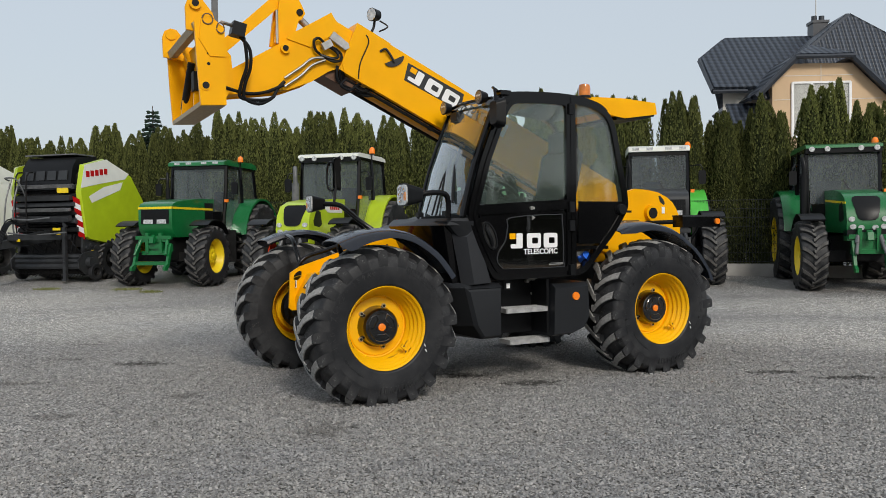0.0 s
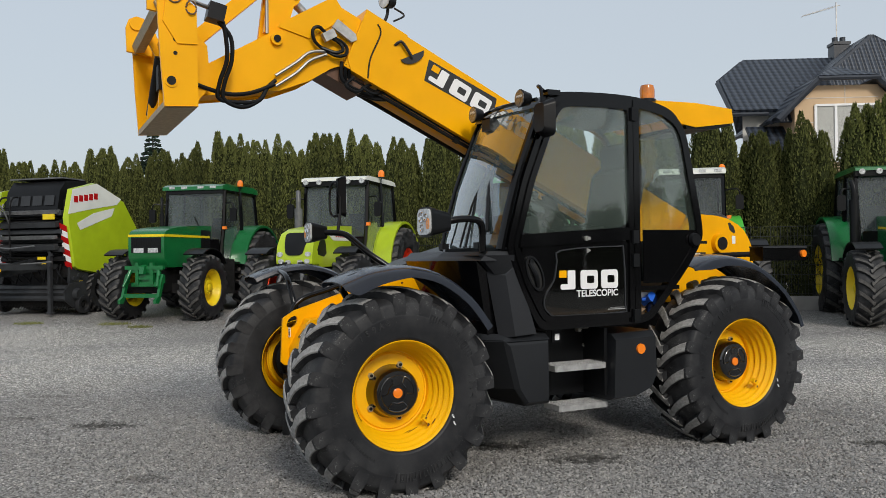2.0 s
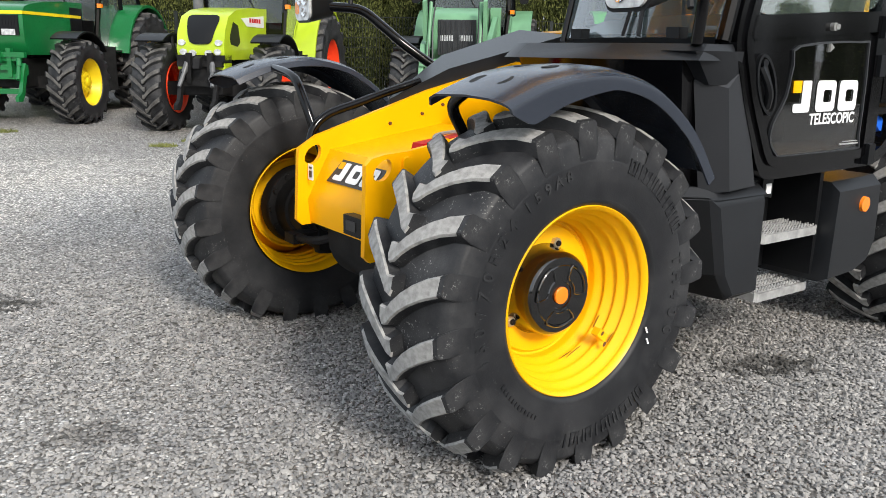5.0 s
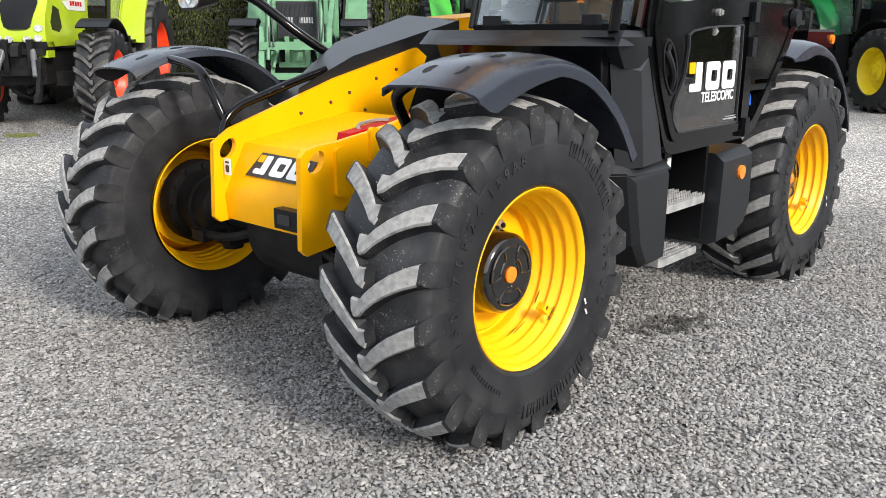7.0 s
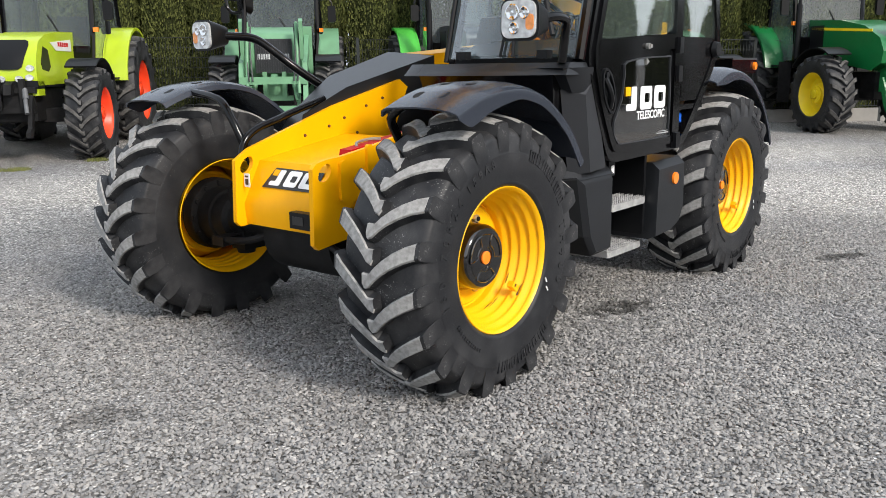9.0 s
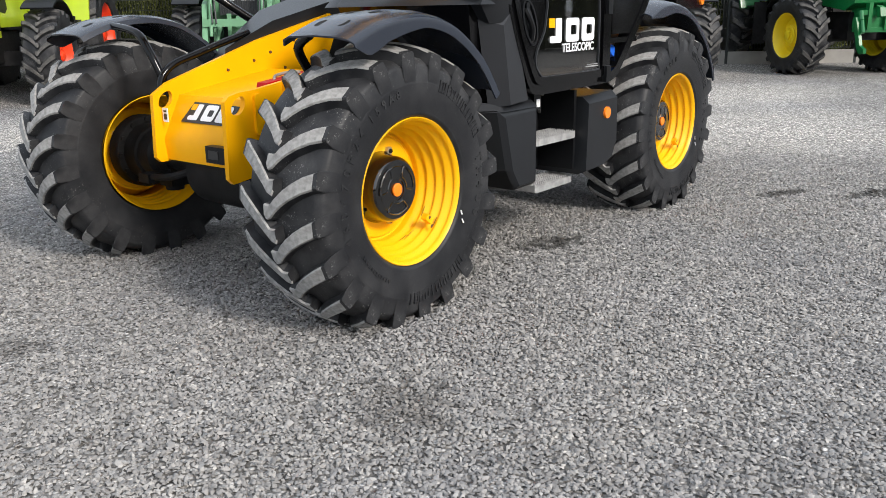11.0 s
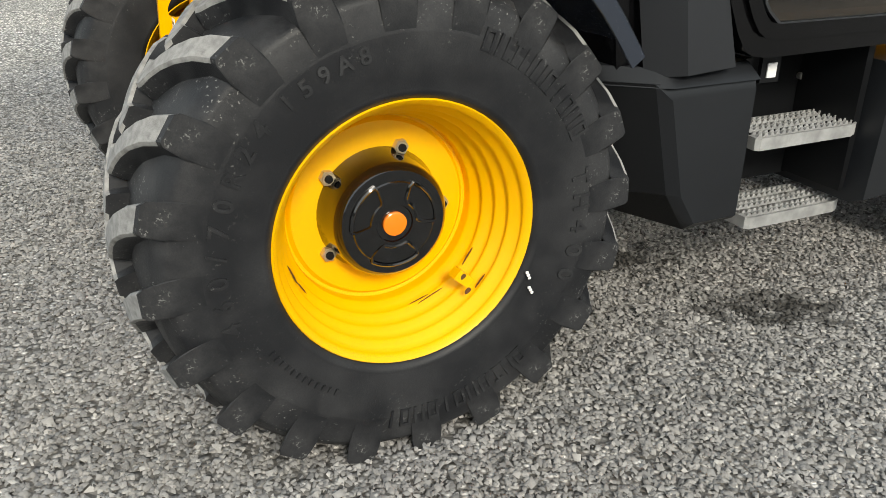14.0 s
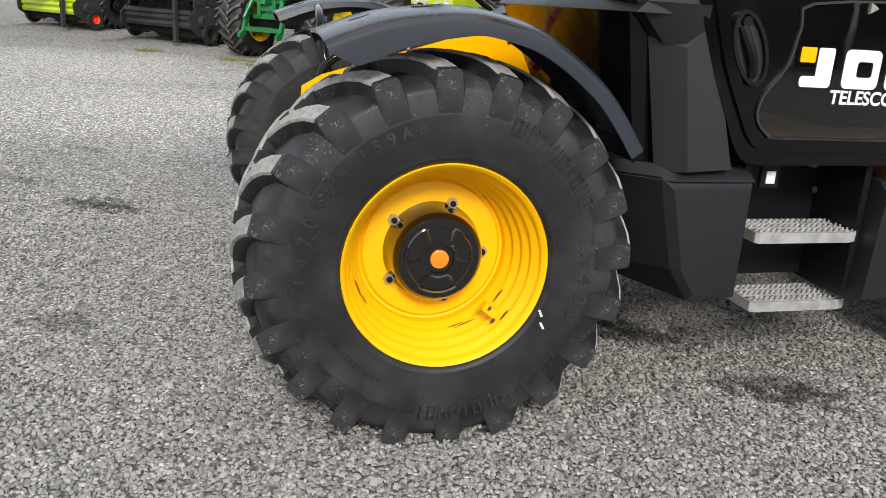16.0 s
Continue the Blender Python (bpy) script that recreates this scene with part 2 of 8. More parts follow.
def rubber_material(name):
    """Black rubber; grey dust gathers in smears towards the tread, with grit stuck to it."""
    m, nt, b, add, link = nodes_of(name)
    tc, sp = add("ShaderNodeTexCoord"), add("ShaderNodeSeparateXYZ")
    link(tc.outputs["Object"], sp.inputs[0])

    def calc(op, x, y):
        n = add("ShaderNodeMath")
        n.operation = op
        for i, v in enumerate((x, y)):
            if isinstance(v, (int, float)):
                n.inputs[i].default_value = v
            else:
                link(v, n.inputs[i])
        return n.outputs[0]

    def cloud(scale, detail, lo, hi, rough=0.6):
        n = add("ShaderNodeTexNoise")
        n.inputs["Scale"].default_value, n.inputs["Detail"].default_value, n.inputs["Roughness"].default_value = scale, detail, rough
        link(tc.outputs["Object"], n.inputs["Vector"])
        r = add("ShaderNodeMapRange")
        r.inputs["From Min"].default_value, r.inputs["From Max"].default_value = lo, hi
        link(n.outputs[0], r.inputs["Value"])
        return r.outputs[0], n.outputs[0]
    rad = calc("SQRT", calc("ADD", calc("MULTIPLY", sp.outputs[0], sp.outputs[0]), calc("MULTIPLY", sp.outputs[2], sp.outputs[2])), 0)
    out = add("ShaderNodeMapRange")
    out.inputs["From Min"].default_value, out.inputs["From Max"].default_value = 0.40, 0.58
    out.inputs["To Min"].default_value, out.inputs["To Max"].default_value = 0.34, 1.0
    link(rad, out.inputs["Value"])
    smear, _ = cloud(6.5, 7, 0.4, 0.72)
    fine, raw = cloud(240, 4, 0.3, 0.8)
    grit, _ = cloud(130, 3, 0.625, 0.69, 0.5)
    patch, _ = cloud(9, 3, 0.5, 0.62)
    dust = calc("MULTIPLY", calc("MULTIPLY", smear, out.outputs[0]), calc("ADD", calc("MULTIPLY", fine, 0.6), 0.45))
    mx = add("ShaderNodeMixRGB")
    mx.inputs[1].default_value = (0.0118, 0.0125, 0.0145, 1)
    mx.inputs[2].default_value = (0.088, 0.088, 0.09, 1)
    link(calc("MULTIPLY", dust, 0.85), mx.inputs[0])
    m2 = add("ShaderNodeMixRGB")
    m2.inputs[2].default_value = (0.34, 0.335, 0.32, 1)
    link(calc("MULTIPLY", calc("MULTIPLY", grit, patch), calc("SUBTRACT", out.outputs[0], 0.3)), m2.inputs[0])
    link(mx.outputs[0], m2.inputs[1])
    link(m2.outputs[0], b.inputs["Base Color"])
    rg = add("ShaderNodeMapRange")
    rg.inputs["To Min"].default_value, rg.inputs["To Max"].default_value = 0.46, 0.8
    link(dust, rg.inputs["Value"])
    link(rg.outputs[0], b.inputs["Roughness"])
    b.inputs["Specular IOR Level"].default_value = 0.32
    bn = add("ShaderNodeBump")
    bn.inputs["Strength"].default_value, bn.inputs["Distance"].default_value = 0.35, 0.002
    link(raw, bn.inputs["Height"])
    link(bn.outputs[0], b.inputs["Normal"])
    return m


YELLOW = surface("yellow_paint", (0.9, 0.42, 0.001), 0.34, var=0.06, bump=0.03, spec=0.15)
RIM_YELLOW = surface("wheel_yellow_paint", (0.92, 0.49, 0.002), 0.36, var=0.05, bump=0.03, spec=0.35, dust=0.06, dust_color=(0.4, 0.2, 0.03))
RUST = surface("chipped_rust", (0.11, 0.045, 0.015), 0.9, bump=0.4)
RUBBER = rubber_material("tyre_rubber")
TREAD = surface("worn_dusty_tread", (0.3, 0.296, 0.287), 0.92, spec=0.15, var=0.28, scale=45, bump=0.7, fine=300, dust=0.5, dust_color=(0.36, 0.355, 0.34))
DULLTREAD = surface("weathered_tread", (0.075, 0.073, 0.07), 0.85, spec=0.2, var=0.3, scale=12, bump=0.5, fine=200, dust=0.5, dust_color=(0.17, 0.165, 0.155))
BLACK = surface("black_paint", (0.003, 0.003, 0.0035), 0.08, var=0.2, bump=0.01, spec=0.3)
HUBBLACK = surface("lacquered_black_cap", (0.003, 0.003, 0.0033), 0.08, var=0.2, bump=0.01, fine=40, spec=0.6, coat=1.0)
PANEL = surface("charcoal_moulded_panel", (0.022, 0.0235, 0.027), 0.4, spec=0.38, var=0.12, bump=0.2, fine=240, dist=0.001)
MOULDED = surface("dark_moulded_plastic", (0.0115, 0.0127, 0.015), 0.4, spec=0.38, var=0.12, scale=5, bump=0.2, fine=240, dist=0.001)
PLASTIC = surface("black_moulded_plastic", (0.0075, 0.008, 0.009), 0.36, spec=0.2, var=0.15, bump=0.25, fine=260, dist=0.001)
GREYPLASTIC = surface("dark_grey_plastic", (0.03, 0.032, 0.035), 0.36, spec=0.35, var=0.12, bump=0.2, fine=260, dist=0.001)
FENDER = surface("fender_plastic", (0.025, 0.03, 0.042), 0.24, var=0.1, bump=0.08, fine=200, dist=0.001)
DARKMETAL = surface("dark_greasy_metal", (0.009, 0.009, 0.0095), 0.6, spec=0.2, metal=0.05, var=0.4, scale=9, bump=0.5, dust=0.12, dust_color=(0.06, 0.055, 0.05))
STEEL = surface("bare_steel", (0.4, 0.39, 0.37), 0.45, metal=0.8, var=0.2, bump=0.2)
GALV = surface("galvanised_grating", (0.4, 0.4, 0.395), 0.55, metal=0.35, var=0.25, scale=20, bump=0.4)
BRASS = surface("zinc_plated_nut", (0.6, 0.53, 0.38), 0.38, metal=0.75, bump=0.1)
WHITE = surface("white_decal", (0.82, 0.82, 0.82), 0.4, var=0.03, bump=0)
DECALBLACK = surface("black_decal", (0.02, 0.02, 0.02), 0.4, var=0.05, bump=0)
AMBER = surface("amber_beacon_lens", (0.6, 0.17, 0.006), 0.15, var=0.25, scale=14, bump=0.25, fine=60, coat=0.8)
ORANGE = surface("orange_lens", (0.95, 0.23, 0.01), 0.2, var=0.06, bump=0.05, coat=0.5)
RED = surface("red_paint", (0.42, 0.006, 0.006), 0.5, var=0.1, bump=0.05, spec=0.15)
BLUE = surface("blue_plastic_cap", (0.015, 0.13, 0.68), 0.35, var=0.1, bump=0.05)
LENS = surface("clear_lamp_lens", (0.5, 0.515, 0.52), 0.12, metal=0.2, var=0.45, scale=22, bump=0.25, fine=14, coat=1.0, dist=0.006)
WORKLENS = surface("segmented_lamp_lens", (0.13, 0.135, 0.14), 0.15, metal=0.15, var=0.7, scale=70, bump=0.4, fine=120, coat=1.0)
BEIGE = surface("cab_floor_mat", (0.3, 0.2, 0.12), 0.9, var=0.15, bump=0.3)
SEATMAT = surface("seat_fabric", (0.03, 0.031, 0.033), 0.9, var=0.2, bump=0.4)
WINDOW = glass("tinted_window", (0.9, 0.95, 0.92), film=0.04, power=2.15, haze=(0.52, 0.66, 0.58))
QUARTER = glass("rear_tinted_window", (0.92, 0.95, 0.92), film=0.018, power=2.4, haze=(0.52, 0.66, 0.58))
SCREEN = glass("windscreen_glass", (0.72, 0.86, 0.86), 1.0, 0.07, 1.75, haze=(0.45, 0.62, 0.66))
HOUSEPANE = glass("window_pane", (0.8, 0.8, 0.79), 1.0, 0.02, 3.0)
DARKGLASS = glass("dark_glass_panel", (0.33, 0.33, 0.32), 1.0, 0.004, 3.0)
MIRROR = surface("mirror_face", (0.8, 0.8, 0.8), 0.05, metal=1.0, var=0.02, bump=0)
JDGREEN = surface("deep_green_paint", (0.005, 0.135, 0.034), 0.3, var=0.12, bump=0.03, coat=0.3)
JDYELLOW = surface("wheel_bright_yellow", (0.8, 0.6, 0.01), 0.4, var=0.1, bump=0.05)
LIME = surface("lime_green_paint", (0.4, 0.53, 0.014), 0.32, var=0.08, bump=0.03, coat=0.3)
LIMEWHITE = surface("warm_white_panel", (0.74, 0.75, 0.7), 0.4, var=0.06, bump=0.03)
REDRIM = surface("red_orange_wheel_paint", (0.85, 0.06, 0.012), 0.4, var=0.1, bump=0.05)
PALEGREEN = surface("pale_green_paint", (0.12, 0.3, 0.14), 0.4, var=0.15, bump=0.05)
SAGEGREEN = surface("faded_green_paint", (0.13, 0.29, 0.16), 0.45, var=0.15, bump=0.05)
BRIGHTGREEN = surface("bright_green_panel", (0.08, 0.5, 0.06), 0.35, var=0.1, bump=0.03)
FARGLASS = glass("cab_glass", (0.36, 0.42, 0.42), film=0.085, power=2.2, haze=(0.52, 0.62, 0.64))
ROOFGREY = surface("charcoal_roof_tile", (0.03, 0.035, 0.045), 0.38, var=0.2, scale=1.2, bump=0.2)
BEIGEWALL = surface("beige_rendered_wall", (0.6, 0.43, 0.27), 0.85, var=0.08, scale=0.8, bump=0.3, fine=40)
PALEWALL = surface("pale_wall", (0.62, 0.6, 0.56), 0.85, var=0.08, scale=0.8, bump=0.3)
WINFRAME = surface("white_window_frame", (0.8, 0.8, 0.8), 0.4, var=0.03, bump=0)
CURTAIN = surface("net_curtain", (0.72, 0.73, 0.72), 0.9, var=0.12, scale=6, bump=0.2)
FENCE = surface("fence_wire", (0.03, 0.035, 0.035), 0.5, metal=0.3, var=0.2, bump=0)
CONCRETE = surface("concrete_base", (0.3, 0.29, 0.27), 0.9, var=0.25, scale=2, bump=0.5)
BARK = surface("bark", (0.07, 0.05, 0.035), 0.95, var=0.3, scale=12, bump=0.8)
# dark core of the crowns: shade between the sprays put into its colour
CORE = surface("shaded_crown_core", (0.028, 0.034, 0.012), 0.9, var=0.5, scale=14, bump=1.0, fine=30, dist=0.05, spec=0.1)
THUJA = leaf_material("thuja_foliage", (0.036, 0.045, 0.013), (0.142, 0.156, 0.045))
SPRUCE = leaf_material("spruce_foliage", (0.008, 0.016, 0.01), (0.025, 0.045, 0.03))
GRASS = leaf_material("grass_blades", (0.1, 0.12, 0.03), (0.25, 0.26, 0.09))
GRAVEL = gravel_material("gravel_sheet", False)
STONES = gravel_material("gravel_stones", True)


# ---- mesh tools ----
def weigh_normals(me, sharp):
    """Large faces keep their own normal; narrow bevels bend between them."""
    nl, npoly = len(me.loops), len(me.polygons)
    if nl == 0 or nl > 60000:
        return
    vi, pn, ar, lt = np.empty(nl, int), np.empty(npoly * 3), np.empty(npoly), np.empty(npoly, int)
    me.loops.foreach_get("vertex_index", vi)
    me.polygons.foreach_get("normal", pn)
    me.polygons.foreach_get("area", ar)
    me.polygons.foreach_get("loop_total", lt)
    pn = pn.reshape(-1, 3)
    face = np.repeat(np.arange(npoly), lt)
    order = np.argsort(vi, kind="stable")
    v, f = vi[order], face[order]
    N, A, c = pn[f], ar[f], math.cos(radians(sharp))
    out = N * A[:, None]
    for k in range(1, 7):
        same = (v[k:] == v[:-k]) & ((N[k:] * N[:-k]).sum(1) > c)
        out[:-k][same] += (N * A[:, None])[k:][same]
        out[k:][same] += (N * A[:, None])[:-k][same]
    out /= np.maximum(np.linalg.norm(out, axis=1, keepdims=True), 1e-12)
    res = np.empty_like(out)
    res[order] = out
    me.normals_split_custom_set(res.tolist())


def finish(bm, mats, name, sharp=35):
    bmesh.ops.remove_doubles(bm, verts=bm.verts, dist=1e-5)
    bmesh.ops.recalc_face_normals(bm, faces=bm.faces)
    me = bpy.data.meshes.new(name)
    bm.to_mesh(me)
    bm.free()
    for m in (mats if isinstance(mats, (list, tuple)) else [mats]):
        me.materials.append(m)
    me.polygons.foreach_set("use_smooth", [True] * len(me.polygons))
    me.set_sharp_from_angle(angle=radians(sharp))
    if sharp < 90:
        weigh_normals(me, sharp + 3)
    return me


def holed_plate(bm, outer, hole, y0, y1):
    """Flat plate along y with one opening right through it."""
    tris = geometry.tessellate_polygon([[Vector((a, b, 0)) for a, b in outer], [Vector((a, b, 0)) for a, b in hole]])
    pts = outer + hole
    rows = [[bm.verts.new((a, y, b)) for a, b in pts] for y in (y0, y1)]
    for r in rows:
        for t in tris:
            bm.faces.new([r[i] for i in t])
    for o, n in ((0, len(outer)), (len(outer), len(hole))):
        for i in range(n):
            j = (i + 1) % n
            bm.faces.new((rows[0][o + i], rows[0][o + j], rows[1][o + j], rows[1][o + i]))
    return bm


def part(name, bm, mats, parent, label="", at=None, sharp=35, stuff=False):
    ob = new(name, bm if isinstance(bm, bpy.types.Mesh) else finish(bm, mats, name, sharp))
    ob.parent = parent
    if at is not None:
        ob.matrix_local = at if isinstance(at, Matrix) else Matrix.Translation(at)
    if label:
        ob["label"] = label
    if stuff:
        ob["kind"] = "stuff"
    return ob


def pipes(name, runs, r, mats, parent, label="", n=8):
    """Each run of points is one bent pipe, hose or bar."""
    for pts in runs:
        bm = bmesh.new()
        tube(bm, pts, r, n)
        part(name, bm, mats, parent, label)


def box(bm, x0, x1, y0, y1, z0, z1, mi=0):
    v = [bm.verts.new((x, y, z)) for z in (z0, z1) for y in (y0, y1) for x in (x0, x1)]
    for q in ((0, 1, 3, 2), (4, 6, 7, 5), (0, 4, 5, 1), (2, 3, 7, 6), (0, 2, 6, 4), (1, 5, 7, 3)):
        f = bm.faces.new([v[i] for i in q])
        f.material_index = mi
    return bm


def prism(bm, pts, y0, y1, plane="xz", mi=0, shrink=None):
    """Extrude an outline. plane xz: along y; xy: along z; yz: along x. shrink: outline of the far end."""
    def to(p, d):
        return {"xz": (p[0], d, p[1]), "xy": (p[0], p[1], d), "yz": (d, p[0], p[1])}[plane]
    a = [bm.verts.new(to(p, y0)) for p in pts]
    b = [bm.verts.new(to(p, y1)) for p in (shrink or pts)]
    n = len(pts)
    fs = [bm.faces.new(a), bm.faces.new(b[::-1])]
    fs += [bm.faces.new((a[i], b[i], b[(i + 1) % n], a[(i + 1) % n])) for i in range(n)]
    for f in fs:
        f.material_index = mi
    return bm


def eased(pts, k=0.2, times=2, reach=0.05):
    """Closed outline with its corners cut round."""
    for _ in range(times):
        out = []
        for i, p in enumerate(pts):
            a, b = Vector(pts[i - 1]), Vector(pts[(i + 1) % len(pts)])
            p = Vector(p)
            for q in (a, b):
                e = q - p
                out.append(tuple(p + e * min(k, reach / max(e.length, 1e-6))))
        pts = out
    return pts


def inset(pts, d):
    out, n = [], len(pts)
    area = sum(pts[i][0] * pts[(i + 1) % n][1] - pts[(i + 1) % n][0] * pts[i][1] for i in range(n))
    s = 1 if area > 0 else -1
    for i in range(n):
        p, a, b = Vector(pts[i]), Vector(pts[i - 1]), Vector(pts[(i + 1) % n])
        e1, e2 = (p - a).normalized(), (b - p).normalized()
        n1, n2 = Vector((-e1.y, e1.x)) * s, Vector((-e2.y, e2.x)) * s
        k = (n1 + n2)
        k = k / max(0.3, k.length_squared / 2)
        out.append(tuple(p + k * d))
    return out


def ring(bm, outer, inner, y0, y1, mi=0):
    n = len(outer)
    v = [[bm.verts.new((p[0], y, p[1])) for p in o] for o, y in ((outer, y0), (inner, y0), (outer, y1), (inner, y1))]
    for i in range(n):
        j = (i + 1) % n
        for a, b in ((0, 1), (2, 3), (0, 2), (1, 3)):
            f = bm.faces.new((v[a][i], v[a][j], v[b][j], v[b][i]))
            f.material_index = mi
    return bm


def bevel(bm, w, seg=2, angle=25):
    es = [e for e in bm.edges if len(e.link_faces) == 2 and e.calc_face_angle(0) > radians(angle)]
    bmesh.ops.bevel(bm, geom=es, offset=w, segments=seg, affect="EDGES", clamp_overlap=True)
    return bm


def cyl(bm, p0, p1, r0, r1=None, n=16, mi=0, cap=True):
    p0, p1 = Vector(p0), Vector(p1)
    r1 = r0 if r1 is None else r1
    q = (p1 - p0).to_track_quat("Z", "Y").to_matrix()
    rows = [[bm.verts.new(p + q @ Vector((r * math.cos(2 * math.pi * i / n), r * math.sin(2 * math.pi * i / n), 0))) for i in range(n)] for p, r in ((p0, r0), (p1, r1))]
    fs = [bm.faces.new((rows[0][i], rows[0][(i + 1) % n], rows[1][(i + 1) % n], rows[1][i])) for i in range(n)]
    if cap:
        fs += [bm.faces.new(rows[0][::-1]), bm.faces.new(rows[1])]
    for f in fs:
        f.material_index = mi
    return bm


def smooth_path(pts, k=5):
    pts = [Vector(p) for p in pts]
    out = []
    for i in range(len(pts) - 1):
        a, b, c, d = pts[max(0, i - 1)], pts[i], pts[i + 1], pts[min(len(pts) - 1, i + 2)]
        for j in range(k):
            t = j / k
            out.append(0.5 * ((2 * b) + (c - a) * t + (2 * a - 5 * b + 4 * c - d) * t * t + (3 * b - a - 3 * c + d) * t ** 3))
    return out + [pts[-1]]


def tube(bm, pts, r, n=8, k=5, mi=0):
    ps = smooth_path(pts, k) if k > 1 else [Vector(p) for p in pts]
    rows, up = [], Vector((0.13, 0.21, 1)).normalized()
    for i, p in enumerate(ps):
        d = (ps[min(i + 1, len(ps) - 1)] - ps[max(i - 1, 0)]).normalized()
        u = d.cross(up)
        u = u.normalized() if u.length > 1e-4 else Vector((1, 0, 0))
        up = u.cross(d).normalized()
        rows.append([bm.verts.new(p + (u * math.cos(2 * math.pi * j / n) + up * math.sin(2 * math.pi * j / n)) * r) for j in range(n)])
    fs = [bm.faces.new((a[j], a[(j + 1) % n], b[(j + 1) % n], b[j])) for a, b in zip(rows, rows[1:]) for j in range(n)]
    fs += [bm.faces.new(rows[0][::-1]), bm.faces.new(rows[-1])]
    for f in fs:
        f.material_index = mi
    return bm


def lathe(bm, profile, n=48, mi=0):
    """Turn (radius, y) about the y axis."""
    rows = [[bm.verts.new((r * math.cos(2 * math.pi * i / n), y, r * math.sin(2 * math.pi * i / n))) for i in range(n)] if r > 1e-6 else [bm.verts.new((0, y, 0))] for r, y in profile]
    for a, b in zip(rows, rows[1:]):
        for i in range(n):
            j = (i + 1) % n
            if len(a) == 1:
                f = bm.faces.new((a[0], b[j], b[i]))
            elif len(b) == 1:
                f = bm.faces.new((a[i], a[j], b[0]))
            else:
                f = bm.faces.new((a[i], a[j], b[j], b[i]))
            f.material_index = mi
    return bm


def ball(bm, c, r, n=10, squash=1.0, mi=0):
    made = bmesh.ops.create_uvsphere(bm, u_segments=n, v_segments=max(4, n // 2), radius=r)
    for v in made["verts"]:
        v.co = Vector((v.co.x, v.co.y, v.co.z * squash)) + Vector(c)
        for f in v.link_faces:
            f.material_index = mi
    return bm


def rounded(x0, x1, z0, z1, r, k=4):
    pts = []
    for cx, cz, a in ((x1 - r, z1 - r, 0), (x0 + r, z1 - r, 90), (x0 + r, z0 + r, 180), (x1 - r, z0 + r, 270)):
        pts += [(cx + r * math.cos(radians(a + 90 * i / k)), cz + r * math.sin(radians(a + 90 * i / k))) for i in range(k + 1)]
    return pts


def lettering(body, size, m, deep=0.002):
    """Words as a mesh; m takes the words' own plane to the thing's."""
    cu = bpy.data.curves.new("words", "FONT")
    cu.body, cu.size, cu.extrude, cu.align_x, cu.offset = body, size, deep, "CENTER", size * 0.02
    ob = new("words", cu)
    bpy.context.view_layer.update()
    me = bpy.data.meshes.new_from_object(ob)
    bpy.data.objects.remove(ob)
    me.transform(m)
    bm = bmesh.new()
    bm.from_mesh(me)
    return bm


def facing_left(x, y, z, tilt=0.0):
    """Plane on a side that faces +y, read by one who looks along -y."""
    return Matrix.Translation((x, y, z)) @ Matrix(((-1, 0, 0, 0), (0, 0, 1, 0), (0, 1, 0, 0), (0, 0, 0, 1))) @ Matrix.Rotation(tilt, 4, "Z")


def thing(name, m, label, category, group="", kind=""):
    ob = new(name)
    ob.empty_display_size = 0.3
    ob.matrix_world = m
    return tagged(ob, label, category, group, kind)


